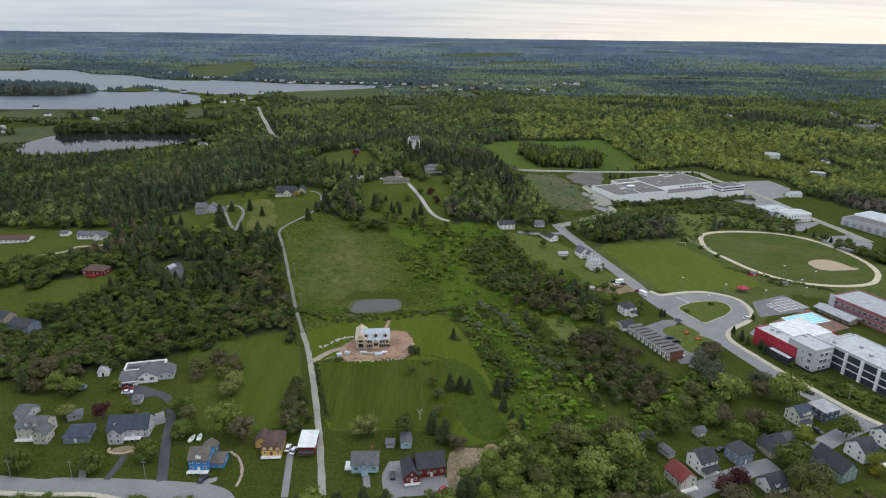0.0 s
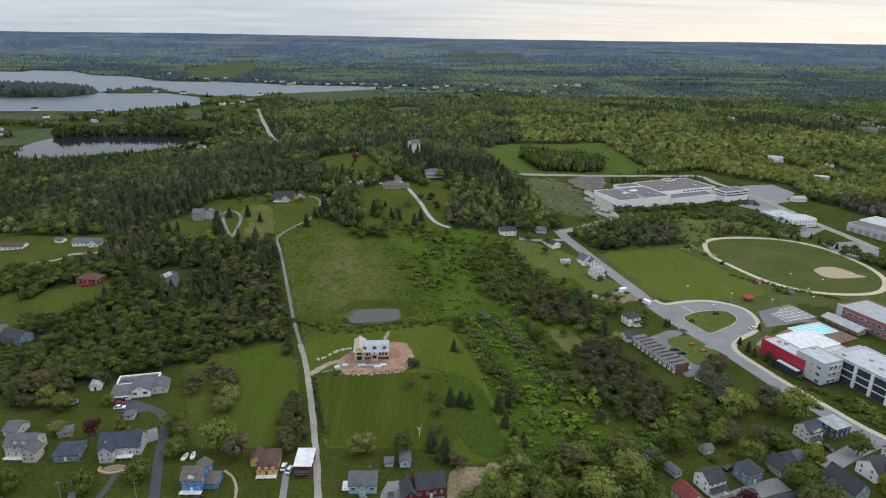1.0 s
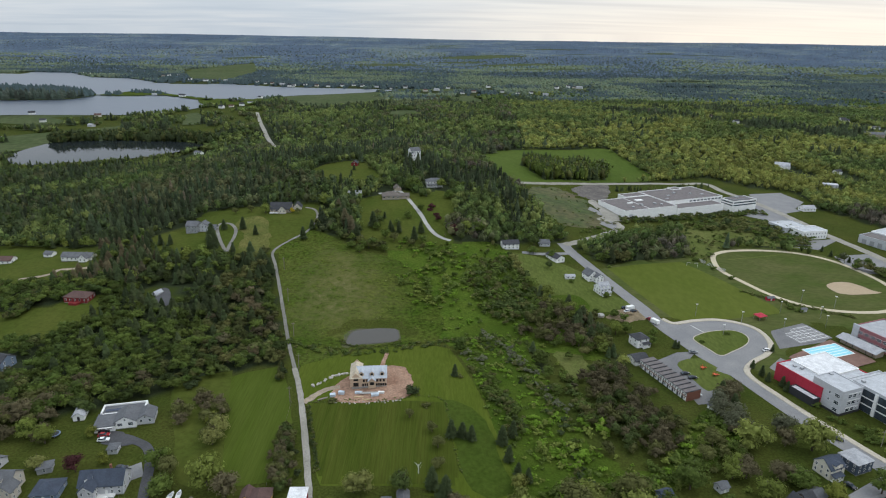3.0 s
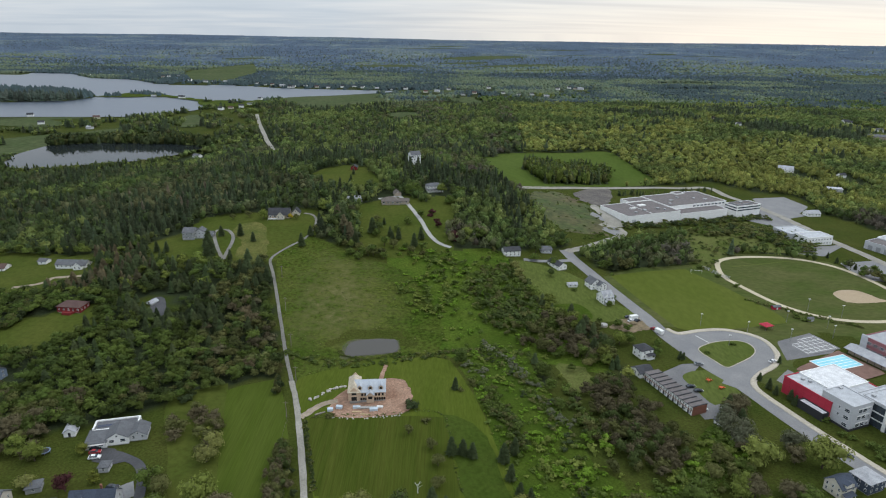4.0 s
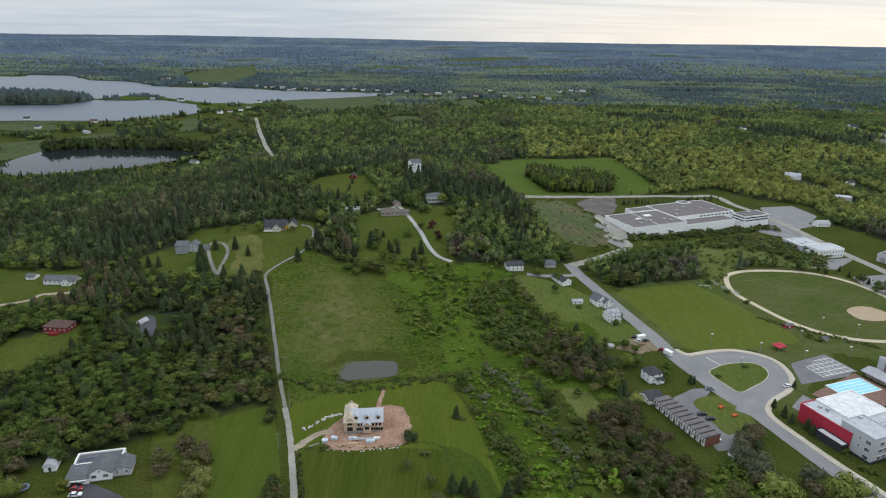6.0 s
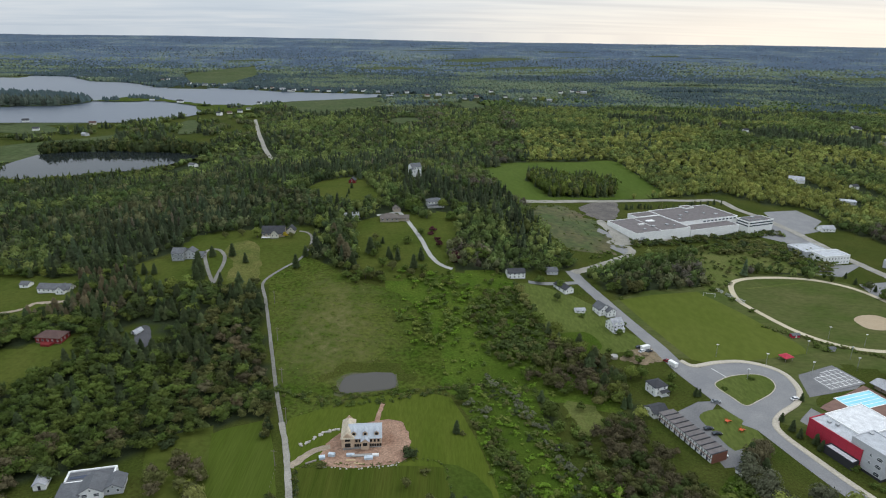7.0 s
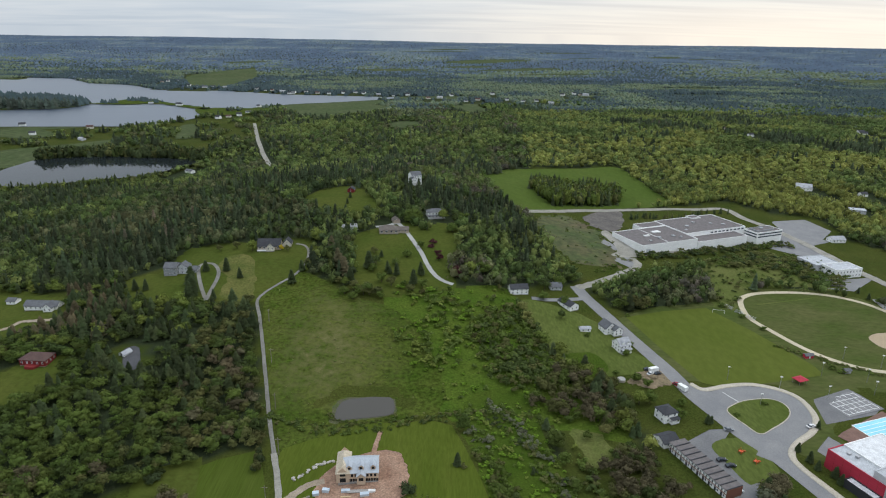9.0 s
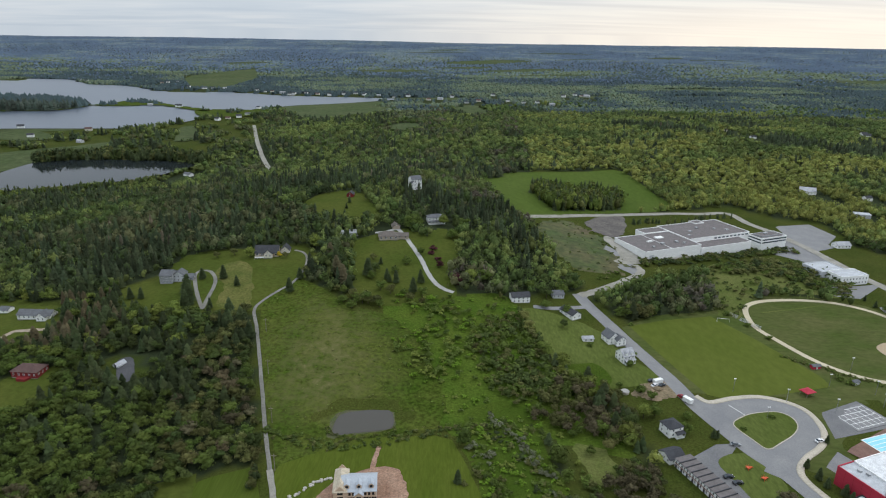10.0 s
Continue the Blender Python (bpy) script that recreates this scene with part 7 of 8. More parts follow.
hall(ware, 0, 40, 16.1, 40, 7.0, "w_white", "r_membrane", -1.5)
hall(ware, 41, 70, 4, 30, 5.4, "w_white", "r_pale", -1.5)
for i in range(6):
    bm = bmesh.new()
    box(bm, 3 + i * 6, 6.4 + i * 6, -0.08, 0.1, 0.2, 4.0)
    part("gate", bm, M["w_grey"], ware)
house(335, 592, 7, 14, 9, 3.4, 2.6, "w_white", "r_pale", "white bungalow beside the factory road", wins=4)
house(403, 775, 6, 17, 9, 4.4, 2.2, "w_white", "r_pale", "white house between trees", wins=4)
house(412, 690, -20, 16, 11, 4.2, 0.4, "w_palegrey", "r_membrane", "pale flat-roofed shed in the woods", "warehouse", "warehouse", kind="flat", wins=4)
house(660, 1010, -15, 30, 16, 7.0, 3.0, "w_tan", "r_grey", "large house with grey roof in the woods", wins=6, storeys=2)

# school
sch = thing("school", "modern school with a crimson hall and white classroom wings", "school", 158.5, 290.5, ground_z(170, 270), 22)
sch.scale = (0.88, 0.9, 0.92)
hall(sch, 0, 36, -27, 0, 9.0, "w_crimson", "r_membrane", -0.5)
hall(sch, 10, 35.6, -20, -0.4, 9.35, "w_white", "r_white", 8.0)
hall(sch, 0.6, 14.5, -37, -21, 12.4, "w_palegrey", "r_membrane", -0.5)
hall(sch, 14.6, 40, -30, -27.1, 11.2, "w_palegrey", "r_membrane", -0.5)
hall(sch, 16.5, 40, -98, -30.1, 12.0, "w_palegrey", "r_membrane", -0.5)
hall(sch, -4.5, -0.1, -27, -13, 3.6, "w_charcoal", "r_white", -0.5)
bm = bmesh.new()
box(bm, 0.3, 14.8, -37.3, -20.8, -0.4, 1.0)
part("plinth", bm, M["w_charcoal"], sch)
for z in (1.3, 5.0, 8.6):
    for y in (-34.5,):
        window(sch, 0.57, y, z, -90, "x")
        window(sch, 0.57, y + 4.0, z, -90, "n") if z > 2 else None
    for x, sz in ((6.0, "x"), (9.2, "x"), (12.4, "n")):
        window(sch, x, -37.02, z, 0, sz)
    bm = bmesh.new()
    box(bm, 4.6, 13.4, -37.12, -36.98, z + 1.75, z + 2.3)
    part("panel", bm, M["trim"], sch)
for k in range(7):
    y = -35.2 - k * 8.6
    bm = bmesh.new()
    box(bm, 16.0, 16.52, y - 8.2, y - 6.8, -0.4, 11.6)
    part("pier", bm, M["w_white"], sch)
    bm = bmesh.new()
    box(bm, 16.3, 16.46, y - 6.5, y, 0.0, 11.0)
    part("glazing", bm, M["glass"], sch, "dark curtain wall glazing")
    for z in (3.4, 7.1):
        bm = bmesh.new()
        box(bm, 16.1, 16.5, y - 6.6, y + 0.1, z, z + 0.55)
        part("spandrel", bm, M["trim"], sch)
    for yy in (y - 2.2, y - 4.4):
        bm = bmesh.new()
        box(bm, 16.18, 16.5, yy - 0.09, yy + 0.09, 0, 11.0)
        part("mullion", bm, M["w_charcoal"], sch)
for x, y in ((6, -6), (7.5, -9), (11, -22.5), (24, -50), (30, -62), (28, -42), (34, -75), (20, -33)):
    roof_unit(sch, x, y, 9.1 if y > -20 else 12.1, 1.5, 1.5, 0.9)
for y in np.arange(-24, -1, 4):
    bm = bmesh.new()
    box(bm, -0.04, 0.05, y - 0.04, y + 0.04, 0, 9)
    part("cladding_joint", bm, M["w_red"], sch)

# old school, pool house and swimming pool
old = thing("old_school", "older red and grey school building with dark windows", "school", 221.5, 334.5, ground_z(230, 320), 22)
hall(old, 1, 24, -46, 0, 8.0, "w_rose", "r_pale", -0.5)
for i in range(12):
    for z in (1.2, 4.8):
        window(old, 0.97, -4 - i * 3.4, z, -90, "x")
hall(old, 0.5, 1.5, -3, 0.4, 8.6, "w_palegrey", "r_pale", -0.5)
ph = thing("pool_house", "low pool house with a wide grey roof", "pool house", 212.5, 330.5, ground_z(215, 325), 22)
bm = bmesh.new()
box(bm, 1.2, 7, -20, 0, 0, 2.8)
part("wall", bm, M["w_tan"], ph)
bm = bmesh.new()
gable_roof(bm, 21.5, 9.0, 2.9, 1.4, 0.5, 0.2)
part("roof", moved(bm, pose(4.0, -10, 0, 0, 0, 90)), M["r_pale"], ph)
for i in range(6):
    bm = bmesh.new()
    box(bm, -0.1, 0.1, -1 - i * 3.6, -0.8 - i * 3.6, 0, 2.9)
    part("post", bm, M["w_charcoal"], ph)
M["poolwater"] = mat("pool_basin_blue", (0.22, 0.58, 0.68), (0.30, 0.66, 0.74), 0.15, 0.1, fine=6, stain=0.05, spec=0.5)
M["brickpave"] = mat("red_brick_paving", (0.20, 0.12, 0.095), (0.15, 0.09, 0.07), 0.3, 0.9, fine=8, stain=0.2)
pool_z = ground_z(200, 318)
patch("pool_deck", [(176.0, 312.0), (209.5, 332.5), (220.0, 309.0), (192.0, 296.5), (184.0, 300.0)], M["brickpave"], round_it=False, step=3, flat=pool_z + 0.35, label="red brick paving round the pool")
pool = thing("swimming_pool", "rectangular outdoor pool of pale turquoise water", "pool", 200.5, 318.5, pool_z + 0.36, 20)
bm = bmesh.new()
box(bm, -11.2, 11.2, -5.6, 5.6, -0.2, 0.02)
part("basin_water", bm, M["poolwater"], pool)
for a, b, c, d in ((-11.6, 11.6, -6.0, -5.6), (-11.6, 11.6, 5.6, 6.0), (-11.6, -11.2, -5.6, 5.6), (11.2, 11.6, -5.6, 5.6)):
    bm = bmesh.new()
    box(bm, a, b, c, d, -0.2, 0.12)
    part("rim", bm, M["trim"], pool)
for y in (-3.4, -1.1, 1.1, 3.4):
    bm = bmesh.new()
    box(bm, -10.5, 10.5, y - 0.13, y + 0.13, 0.02, 0.06)
    part("lane_rope", bm, M["trim"], pool)
# ---- scrub, hedges and single trees ----
for f in FAR_FIELDS:
    patch("far_field", f, M["far_meadow"], 0.6, step=15, ragged=6.0, label="green pasture among far woods")


def fill(poly, step):
    xs, ys = [p[0] for p in poly], [p[1] for p in poly]
    gx_, gy_ = np.meshgrid(np.arange(min(xs), max(xs), step), np.arange(min(ys), max(ys), step))
    px, py = gx_.ravel(), gy_.ravel()
    px = px + rng.uniform(-0.5, 0.5, len(px)) * step
    py = py + rng.uniform(-0.5, 0.5, len(py)) * step
    ok = inside(px, py, poly) & off_roads(px, py, 0.8)
    return list(zip(px[ok], py[ok]))


def plant(points, template, names, hmin, hmax, wide=1.0, keep=1.0):
    rows = []
    for x, y in points:
        if rng.random() > keep or inside(np.array([x]), np.array([y]), POND)[0]:
            continue
        r, g, b = GREENS[names[int(rng.integers(0, len(names)))]]
        k, h = (1.08 if template == "bush" else 0.88) * rng.uniform(0.82, 1.18), rng.uniform(hmin, hmax)
        rows.append((template, x, y, ground_z(x, y) - 0.12 * h, h, h * wide * rng.uniform(0.85, 1.2), rng.uniform(0, 6.28), r * k, g * k, b * k))
    return rows


def along(line, step, jitter):
    pts, out = curve_through(line, False, 12), []
    for x, y in pts:
        out += [(x + rng.normal() * jitter, y + rng.normal() * jitter) for i in range(step)]
    return out


merge("scrub", plant(fill(MARSH, 3.0), "bush", ("leafy", "vivid", "fresh", "vivid"), 0.7, 2.4, 1.6, 0.55), "low green scrub on wet grassland", "scrub")
for k, g in enumerate(GREEN_THICKETS):
    merge("thicket", plant(fill(g, 3.4), "bush", ("vivid", "vivid", "fresh") if k < 3 else ("leafy", "fresh", "vivid", "leafy"), 2.2, 4.6, 1.3, 0.9 if k < 3 else 0.5), "bright green thicket of young leaves", "thicket")
for g in GREY_ROWS:
    merge("blossoming_hedge", plant(along(g, 1, 1.5), "bush", ("blossom", "blossom", "grey", "leafy"), 1.6, 3.4, 1.15), "row of grey blossoming shrubs", "hedge")
merge("scrub", plant(fill(LOW_SCRUB[0], 4.2), "bush", ("leafy", "vivid", "vivid", "fresh"), 0.7, 2.6, 1.7, 0.3), "dense green bushes on overgrown pasture", "scrub")
merge("scrub", plant(fill(BELT_SCRUB, 4.6), "bush", ("olive", "fir", "leafy", "deep", "olive"), 3.0, 7.0, 1.2, 0.95), "dark scrub below the factory", "scrub")
merge("scrub", plant(fill(BELT_OPEN, 5.5), "bush", ("leafy", "olive", "deep", "olive"), 1.2, 4.2, 1.4, 0.72), "scattered bushes on rough grass", "scrub")
merge("shrubs", plant(along(YARD_ROW, 1, 1.5), "mid_c", ("fir", "spruce", "olive"), 4.5, 8.0, 0.9, 0.6), "row of young firs behind the factory", "shrubs")
merge("scrub", plant(along(DIRT_SLOPE + DIRT_SLOPE[:1], 1, 4.0), "bush", ("leafy", "olive", "leafy"), 0.8, 2.6, 1.5, 0.6), "bushes round a scraped slope", "scrub")
merge("thicket", plant(fill(SCRUB_WOOD, 3.7), "bush", ("deep", "leafy", "olive", "leafy", "deep"), 3.0, 6.5, 1.1, 0.92), "dense dark thicket beside lawns", "thicket")
merge("hedge", plant(along(WEST_HEDGE, 2, 1.6), "near_b", ("fir", "olive", "leafy"), 4.5, 7.0, 0.9), "row of dark trees between lawns", "hedge")
merge("shore_trees", plant([(x, y + 10) for x, y in along(LAKE[3:8], 5, 4.0)], "mid_b", ("fir", "spruce", "olive", "deep"), 17, 24, 0.7) + plant([(x, y + 16) for x, y in along(LAKE[3:8], 2, 5.0)], "mid_c", ("fir", "spruce", "deep"), 17, 24, 0.6), "tall dark trees on the lake shore", "trees")
for g in DARK_ROWS:
    merge("shrubs", plant(along(g, 2, 2.0), "bush", ("olive", "leafy", "deep", "leafy"), 2.0, 5.0, 1.0), "row of dark green shrubs on wet grass", "shrubs")
merge("copse", plant(fill(NORTH_COPSE, 4.2), "near_b", ("brown", "olive", "brown", "leafy", "olive"), 6, 10, 0.9, 0.85), "dense dark brownish copse beside a clearing", "copse")
merge("reeds", plant(along([(-53, 318), (-50, 313.5), (-44, 311.5), (-36, 311.5), (-28, 313.5), (-22, 317)], 1, 0.7), "bush", ("olive", "leafy"), 0.5, 1.3, 1.3), "low reeds at the edge of a pond", "reeds")
merge("brown_copse", plant(fill(BROWN_WOOD, 3.9), "near_b", ("brown", "olive", "deep", "brown"), 6.5, 9.0, 0.85, 0.92), "dense brownish budding wood beside wet grass", "copse")
merge("field_copse", plant(fill(FIELD_COPSE, 4.6), "mid_b", ("olive", "leafy", "leafy", "fresh"), 11, 19, 0.6) + plant(fill(FIELD_COPSE, 7.5), "mid_c", ("fir", "spruce"), 13, 20, 0.7), "copse in a green farm field", "copse")
merge("tall_hedge", plant(along([(-61, 236), (-59.5, 222), (-57, 207)], 3, 1.4), "near_b", ("olive", "deep", "brown"), 5.0, 7.5, 0.75), "tall dark hedge beside the lane", "hedge")
merge("tall_hedge", plant(along([(-76, 285), (-74, 277)], 1, 0.8), "near_b", ("fir", "olive"), 4.0, 6.0, 0.7), "dark trees beside the lane", "hedge")
merge("school_hedge", plant(fill(HEDGE, 2.6), "bush", ("leafy", "fresh", "leafy"), 2.0, 3.0, 1.4), "dense green hedge before the school", "hedge")
for k, (area, names, lo, hi, kind) in enumerate(zip(YARD_WOODS, (("brown", "olive", "brown", "leafy"), ("brown", "olive", "brown"), ("olive", "brown", "fir"), ("fir", "olive"), ("leafy", "willow", "olive", "leafy"), ("leafy", "leafy", "olive"), ("olive", "grey", "brown")), (6, 6, 4, 4, 6, 4, 6), (9, 9, 6.5, 6, 10, 7, 9), ("near_b",) * 7)):
    merge("copse", plant(fill(area, 4.6), kind, names, lo, hi, 0.95, 0.8), "copse of brownish and green trees between gardens", "copse")
merge("hedge", plant(along([(-56.8, 254.7), (-54.0, 245.2), (-50.6, 233.1), (-47.8, 224.4), (-45.4, 214.7)], 2, 0.45), "bush", ("fir", "olive", "deep"), 0.7, 1.6, 1.2), "low dark hedge along a ditch beside the lane", "hedge")
merge("tall_grass", plant(along([(-56.5, 257.6), (-40.7, 258.1), (-23.4, 257.1), (-0.9, 258.6), (3.8, 236.6), (7.5, 214.7)], 2, 0.4), "bush", ("olive", "deep", "leafy"), 0.3, 0.8, 1.6), "line of unmown grass along a fence", "grass")
merge("scrub", plant(along([(146, 520), (180, 533), (215, 548), (250, 562), (280, 574)], 4, 3.0), "bush", ("olive", "deep", "leafy", "fir"), 2.0, 5.0, 1.2), "dark scrub along the factory front", "scrub")
merge("shore_trees", plant([(x, y - 9) for x, y in along(LAKE[9:14], 2, 4.0)], "mid_b", ("olive", "leafy", "deep", "fresh"), 6, 10, 0.9) + plant([(x, y - 7) for x, y in along(LAKE[9:14], 1, 4.0)], "mid_c", ("fir", "spruce"), 7, 13, 0.7), "trees on the near shore of the lake", "trees")
merge("scrub", plant(fill(DIRT_SLOPE, 6.0), "bush", ("leafy", "olive", "deep"), 0.5, 1.8, 1.6, 0.45), "bushes growing on a scraped slope", "scrub")
# rough grass tufts in the meadow and the marsh
merge("tall_grass", plant(fill(MEADOW, 5.0), "bush", ("leafy", "olive"), 0.35, 0.75, 2.2, 0.22), "tufts of tall grass in a meadow", "grass")
# shrubs round the pond and along the field edges
merge("shrubs", plant(along([(-95, 326), (-70, 310), (-50, 306), (-25, 309), (0, 318), (20, 322), (45, 318)], 3, 2.2), "bush", ("leafy", "deep", "leafy", "olive"), 0.6, 1.9, 1.8), "rough shrubs along a ditch", "shrubs")
merge("shrubs", plant(along([(20, 322), (32, 300), (45, 270), (52, 240), (50, 212)], 2, 2.2), "bush", ("olive", "leafy", "fir"), 1.0, 3.0, 1.4), "rough shrubs at the lawn's edge", "shrubs")
merge("scrub", plant(fill(SE_SCRUB, 3.2), "bush", ("leafy", "fresh", "leafy", "vivid"), 1.6, 4.0, 1.5, 0.9), "lush green scrub behind gardens", "scrub")
merge("shrubs", plant(along([(190, 395), (205, 384), (222, 372), (240, 362)], 2, 1.2), "bush", ("olive", "leafy"), 0.8, 2.0, 1.5), "shrubs along a sports field fence", "shrubs")

LABELS = {"c": "dark green spruce tree on a lawn", "b": "leafy broadleaf tree with a rounded crown", "u": "rounded garden shrub on grass", "d": "dead bare white birch tree"}
COLOUR = {"deep": "deep green", "fir": "dark green", "olive": "olive green", "leafy": "green", "brown": "brownish", "grey": "grey-green blossoming", "fresh": "bright green", "plum": "dark purple", "pale": "pale green", "yellow": "yellow-green", "willow": "yellow-green willowy", "gold": "golden yellow"}


def trunk_mesh(h, r, limbs):
    bm = bmesh.new()
    tube(bm, 0, 0, -0.3, h * 0.62, r, r * 0.5, 7)
    for i in range(limbs):
        a = i * 2.4
        q = bmesh.new()
        tube(q, 0, 0, 0, h * 0.34, r * 0.42, r * 0.14, 5)
        me = bpy.data.meshes.new("limb")
        q.transform(pose(0, 0, h * (0.32 + 0.05 * i)) @ pose(0, 0, 0, 0, 0, math.degrees(a)) @ pose(0, 0, 0, 0, 42, 0))
        q.to_mesh(me)
        q.free()
        bm.from_mesh(me)
        bpy.data.meshes.remove(me)
    return mesh_of("trunk", bm, M["bark"])


CROWN = {}
TRUNK = {"b": [trunk_mesh(1.0, 0.032, 5), trunk_mesh(1.0, 0.026, 6)], "c": [trunk_mesh(0.9, 0.02, 0)]}


def crown(kind, tint):
    if (kind, tint) not in CROWN:
        shapes = []
        for i in range(2):
            if kind == "b":
                v, f = broadleaf(10, 980, 0.038, 0.27)
            elif kind == "c":
                v, f = conifer(14, 17, 0.27)
            else:
                v, f = broadleaf(8, 300, 0.08, 0.4)
            shapes.append(numpy_mesh("crown", v, f, M["leaf"], tuple(1.05 * c for c in GREENS[tint]), True))
        CROWN[(kind, tint)] = shapes
    return CROWN[(kind, tint)]


def tree(kind, tint, h, x, y):
    z, turn, hh = ground_z(x, y), rng.uniform(0, 360), h * rng.uniform(0.88, 1.12)
    if kind == "d":
        ob = thing("dead_tree", LABELS["d"], "tree", x, y, z)
        me = trunk_mesh(hh * 1.3, 0.13, 6)
        me.materials[0] = M["trim"]
        shared("trunk", me, ob, Matrix())
        return
    wide = hh * rng.uniform(0.92, 1.12) * (1.25 if kind == "u" else 1.0)
    name = {"c": "spruce_tree", "b": "tree", "u": "shrub"}[kind]
    label = {"c": ("brownish half-bare spruce tree" if tint == "brown" else "dark green spruce tree") + " standing on grass", "b": COLOUR[tint] + " broadleaf tree with a rounded uneven crown", "u": COLOUR[tint] + " rounded shrub standing on grass"}[kind]
    ob = thing(name, label, "shrub" if kind == "u" else "tree", x, y, z, turn)
    lean = pose(0, 0, 0, rng.uniform(-3, 3), rng.uniform(-3, 3), 0)
    c = crown(kind, tint)[int(rng.integers(0, 2))]
    drop = 0.2 if kind == "u" else 0.02
    shared("crown", c, ob, lean @ Matrix.Translation((0, 0, -drop * hh)) @ Matrix.Diagonal((wide, wide, hh, 1)))
    if kind in TRUNK:
        shared("trunk", TRUNK[kind][int(rng.integers(0, len(TRUNK[kind])))], ob, Matrix.Diagonal((hh, hh, hh, 1)))


for kind, tint, h, x, y in SINGLES:
    tree(kind, tint, h * (1.35 if kind == "c" and y < 300 else 1.15), x, y)
# the front trees of the woods, one by one
for key, x, y, z, h, w, turn, r, g, b in edge_rows:
    tint = min(("fir", "brown", "leafy", "fresh", "olive"), key=lambda n: sum((p / sum(GREENS[n]) - q / (r + g + b)) ** 2 for p, q in zip(GREENS[n], (r, g, b))) if n != "fir" else (0 if key == "near_c" else 9))
    tree("c" if key == "near_c" else "b", tint, h, round(x, 1), round(y, 1))

# ---- far houses along the harbour ----
FAR_KINDS = []
for wall, roof, w, d, h, rise in (("w_white", "r_charcoal", 12, 9, 5, 3), ("w_white", "r_grey", 15, 9, 3.6, 2.6), ("w_cream", "r_brown", 13, 9, 4, 3), ("w_palegrey", "r_pale", 18, 11, 5, 2.5)):
    bm = bmesh.new()
    gable_walls(bm, w, d, h, rise)
    wm = mesh_of("wall", bm, M[wall])
    bm = bmesh.new()
    gable_roof(bm, w, d, h, rise)
    FAR_KINDS.append((wm, mesh_of("roof", bm, M[roof]), w, d, wall.split("_")[1], roof.split("_")[1]))
for k, (x, y) in enumerate(FAR_HOUSES + FAR_HOUSES_EAST):
    while inside(np.array([x]), np.array([y - 14]), BAY)[0] and not any(inside(np.array([x]), np.array([y - 14]), i)[0] for i in ISLANDS):
        y += 12
    wm, rm, w, d, wc, rc = FAR_KINDS[k % 4 if k % 3 else 0]
    base = max(ground_z(x, y), 1.3 if y > 1200 else 0)
    ob = thing("far_house", f"distant {wc} house with a {rc} roof".replace("palegrey", "pale grey"), "house", x, y, base + 0.2, float(rng.uniform(-30, 30)), "houses along the harbour")
    ob.scale = (random.uniform(0.6, 0.95),) * 3
    shared("wall", wm, ob, Matrix())
    shared("roof", rm, ob, Matrix())
    for i in (-1, 0, 1):
        shared("window", WIN["w"][0], ob, pose(i * w * 0.3, -d / 2 - 0.02, 1.4))

# ---- vehicles ----
for key, c in {"white": (0.72, 0.72, 0.72), "black": (0.02, 0.021, 0.024), "red": (0.28, 0.025, 0.03), "grey": (0.22, 0.23, 0.24)}.items():
    M["car_" + key] = mat(key + "_car_paint", c, tuple(v * 0.95 for v in c), 0.5, 0.25, stain=0.04, spec=0.5)
M["tyre"] = mat("tyre_rubber", (0.022, 0.022, 0.022), scale=2, rough=0.9, stain=0.1)
bm = bmesh.new()
tube(bm, 0, 0, -0.11, 0.11, 0.33, 0.33, 12)
WHEEL = mesh_of("wheel", bm, M["tyre"])
bm = bmesh.new()
tube(bm, 0, 0, -0.12, 0.12, 0.19, 0.19, 10)
RIM = mesh_of("rim", bm, M["metal"])


def profile(bm, pts, half, inset=0.0):
    """A side profile (x, z), drawn in at the upper points, made into a body."""
    top = max(z for x, z in pts)
    sides = []
    for s in (-1, 1):
        sides.append([bm.verts.new((x, s * (half - inset * max(0.0, (z - 0.9) / max(0.01, top - 0.9))), z)) for x, z in pts])
    k = len(pts)
    bm.faces.new(sides[0])
    bm.faces.new(sides[1][::-1])
    for i in range(k):
        bm.faces.new((sides[0][i], sides[0][(i + 1) % k], sides[1][(i + 1) % k], sides[1][i]))


def car_proto(colour, x, y, rz):
    ob = thing("car", f"parked {colour} car on asphalt", "car", x, y, ground_z(x, y) + 0.18, rz)
    bm = bmesh.new()
    profile(bm, [(-2.15, 0.3), (2.15, 0.3), (2.2, 0.62), (2.0, 0.8), (1.05, 0.95), (-1.9, 0.98), (-2.2, 0.85)], 0.88)
    body = part("body", bm, M["car_" + colour], ob)
    bm = bmesh.new()
    profile(bm, [(1.0, 0.95), (0.35, 1.42), (-1.2, 1.45), (-1.85, 0.98)], 0.84, 0.16)
    part("cabin", bm, M["glass"], ob, "dark glazed cabin")
    bm = bmesh.new()
    box(bm, -1.15, 0.32, -0.66, 0.66, 1.43, 1.5)
    part("roof", bm, M["car_" + colour], ob)
    for wx in (-1.35, 1.35):
        for wy in (-0.82, 0.82):
            wh = shared("wheel", WHEEL, ob, pose(wx, wy, 0.33, 90, 0, 0))
            shared("rim", RIM, wh, Matrix())
    for yy in (-0.6, 0.6):
        bm = bmesh.new()
        box(bm, 2.1, 2.22, yy - 0.18, yy + 0.18, 0.6, 0.75)
        part("headlight", bm, M["trim"], body)
    return ob


PROTO = {}
for colour, (x, y), rz in CARS:
    if colour not in PROTO:
        PROTO[colour] = car_proto(colour, x, y, rz)
    else:
        copy_thing(PROTO[colour], pose(x, y, ground_z(x, y) + 0.18, 0, 0, rz))

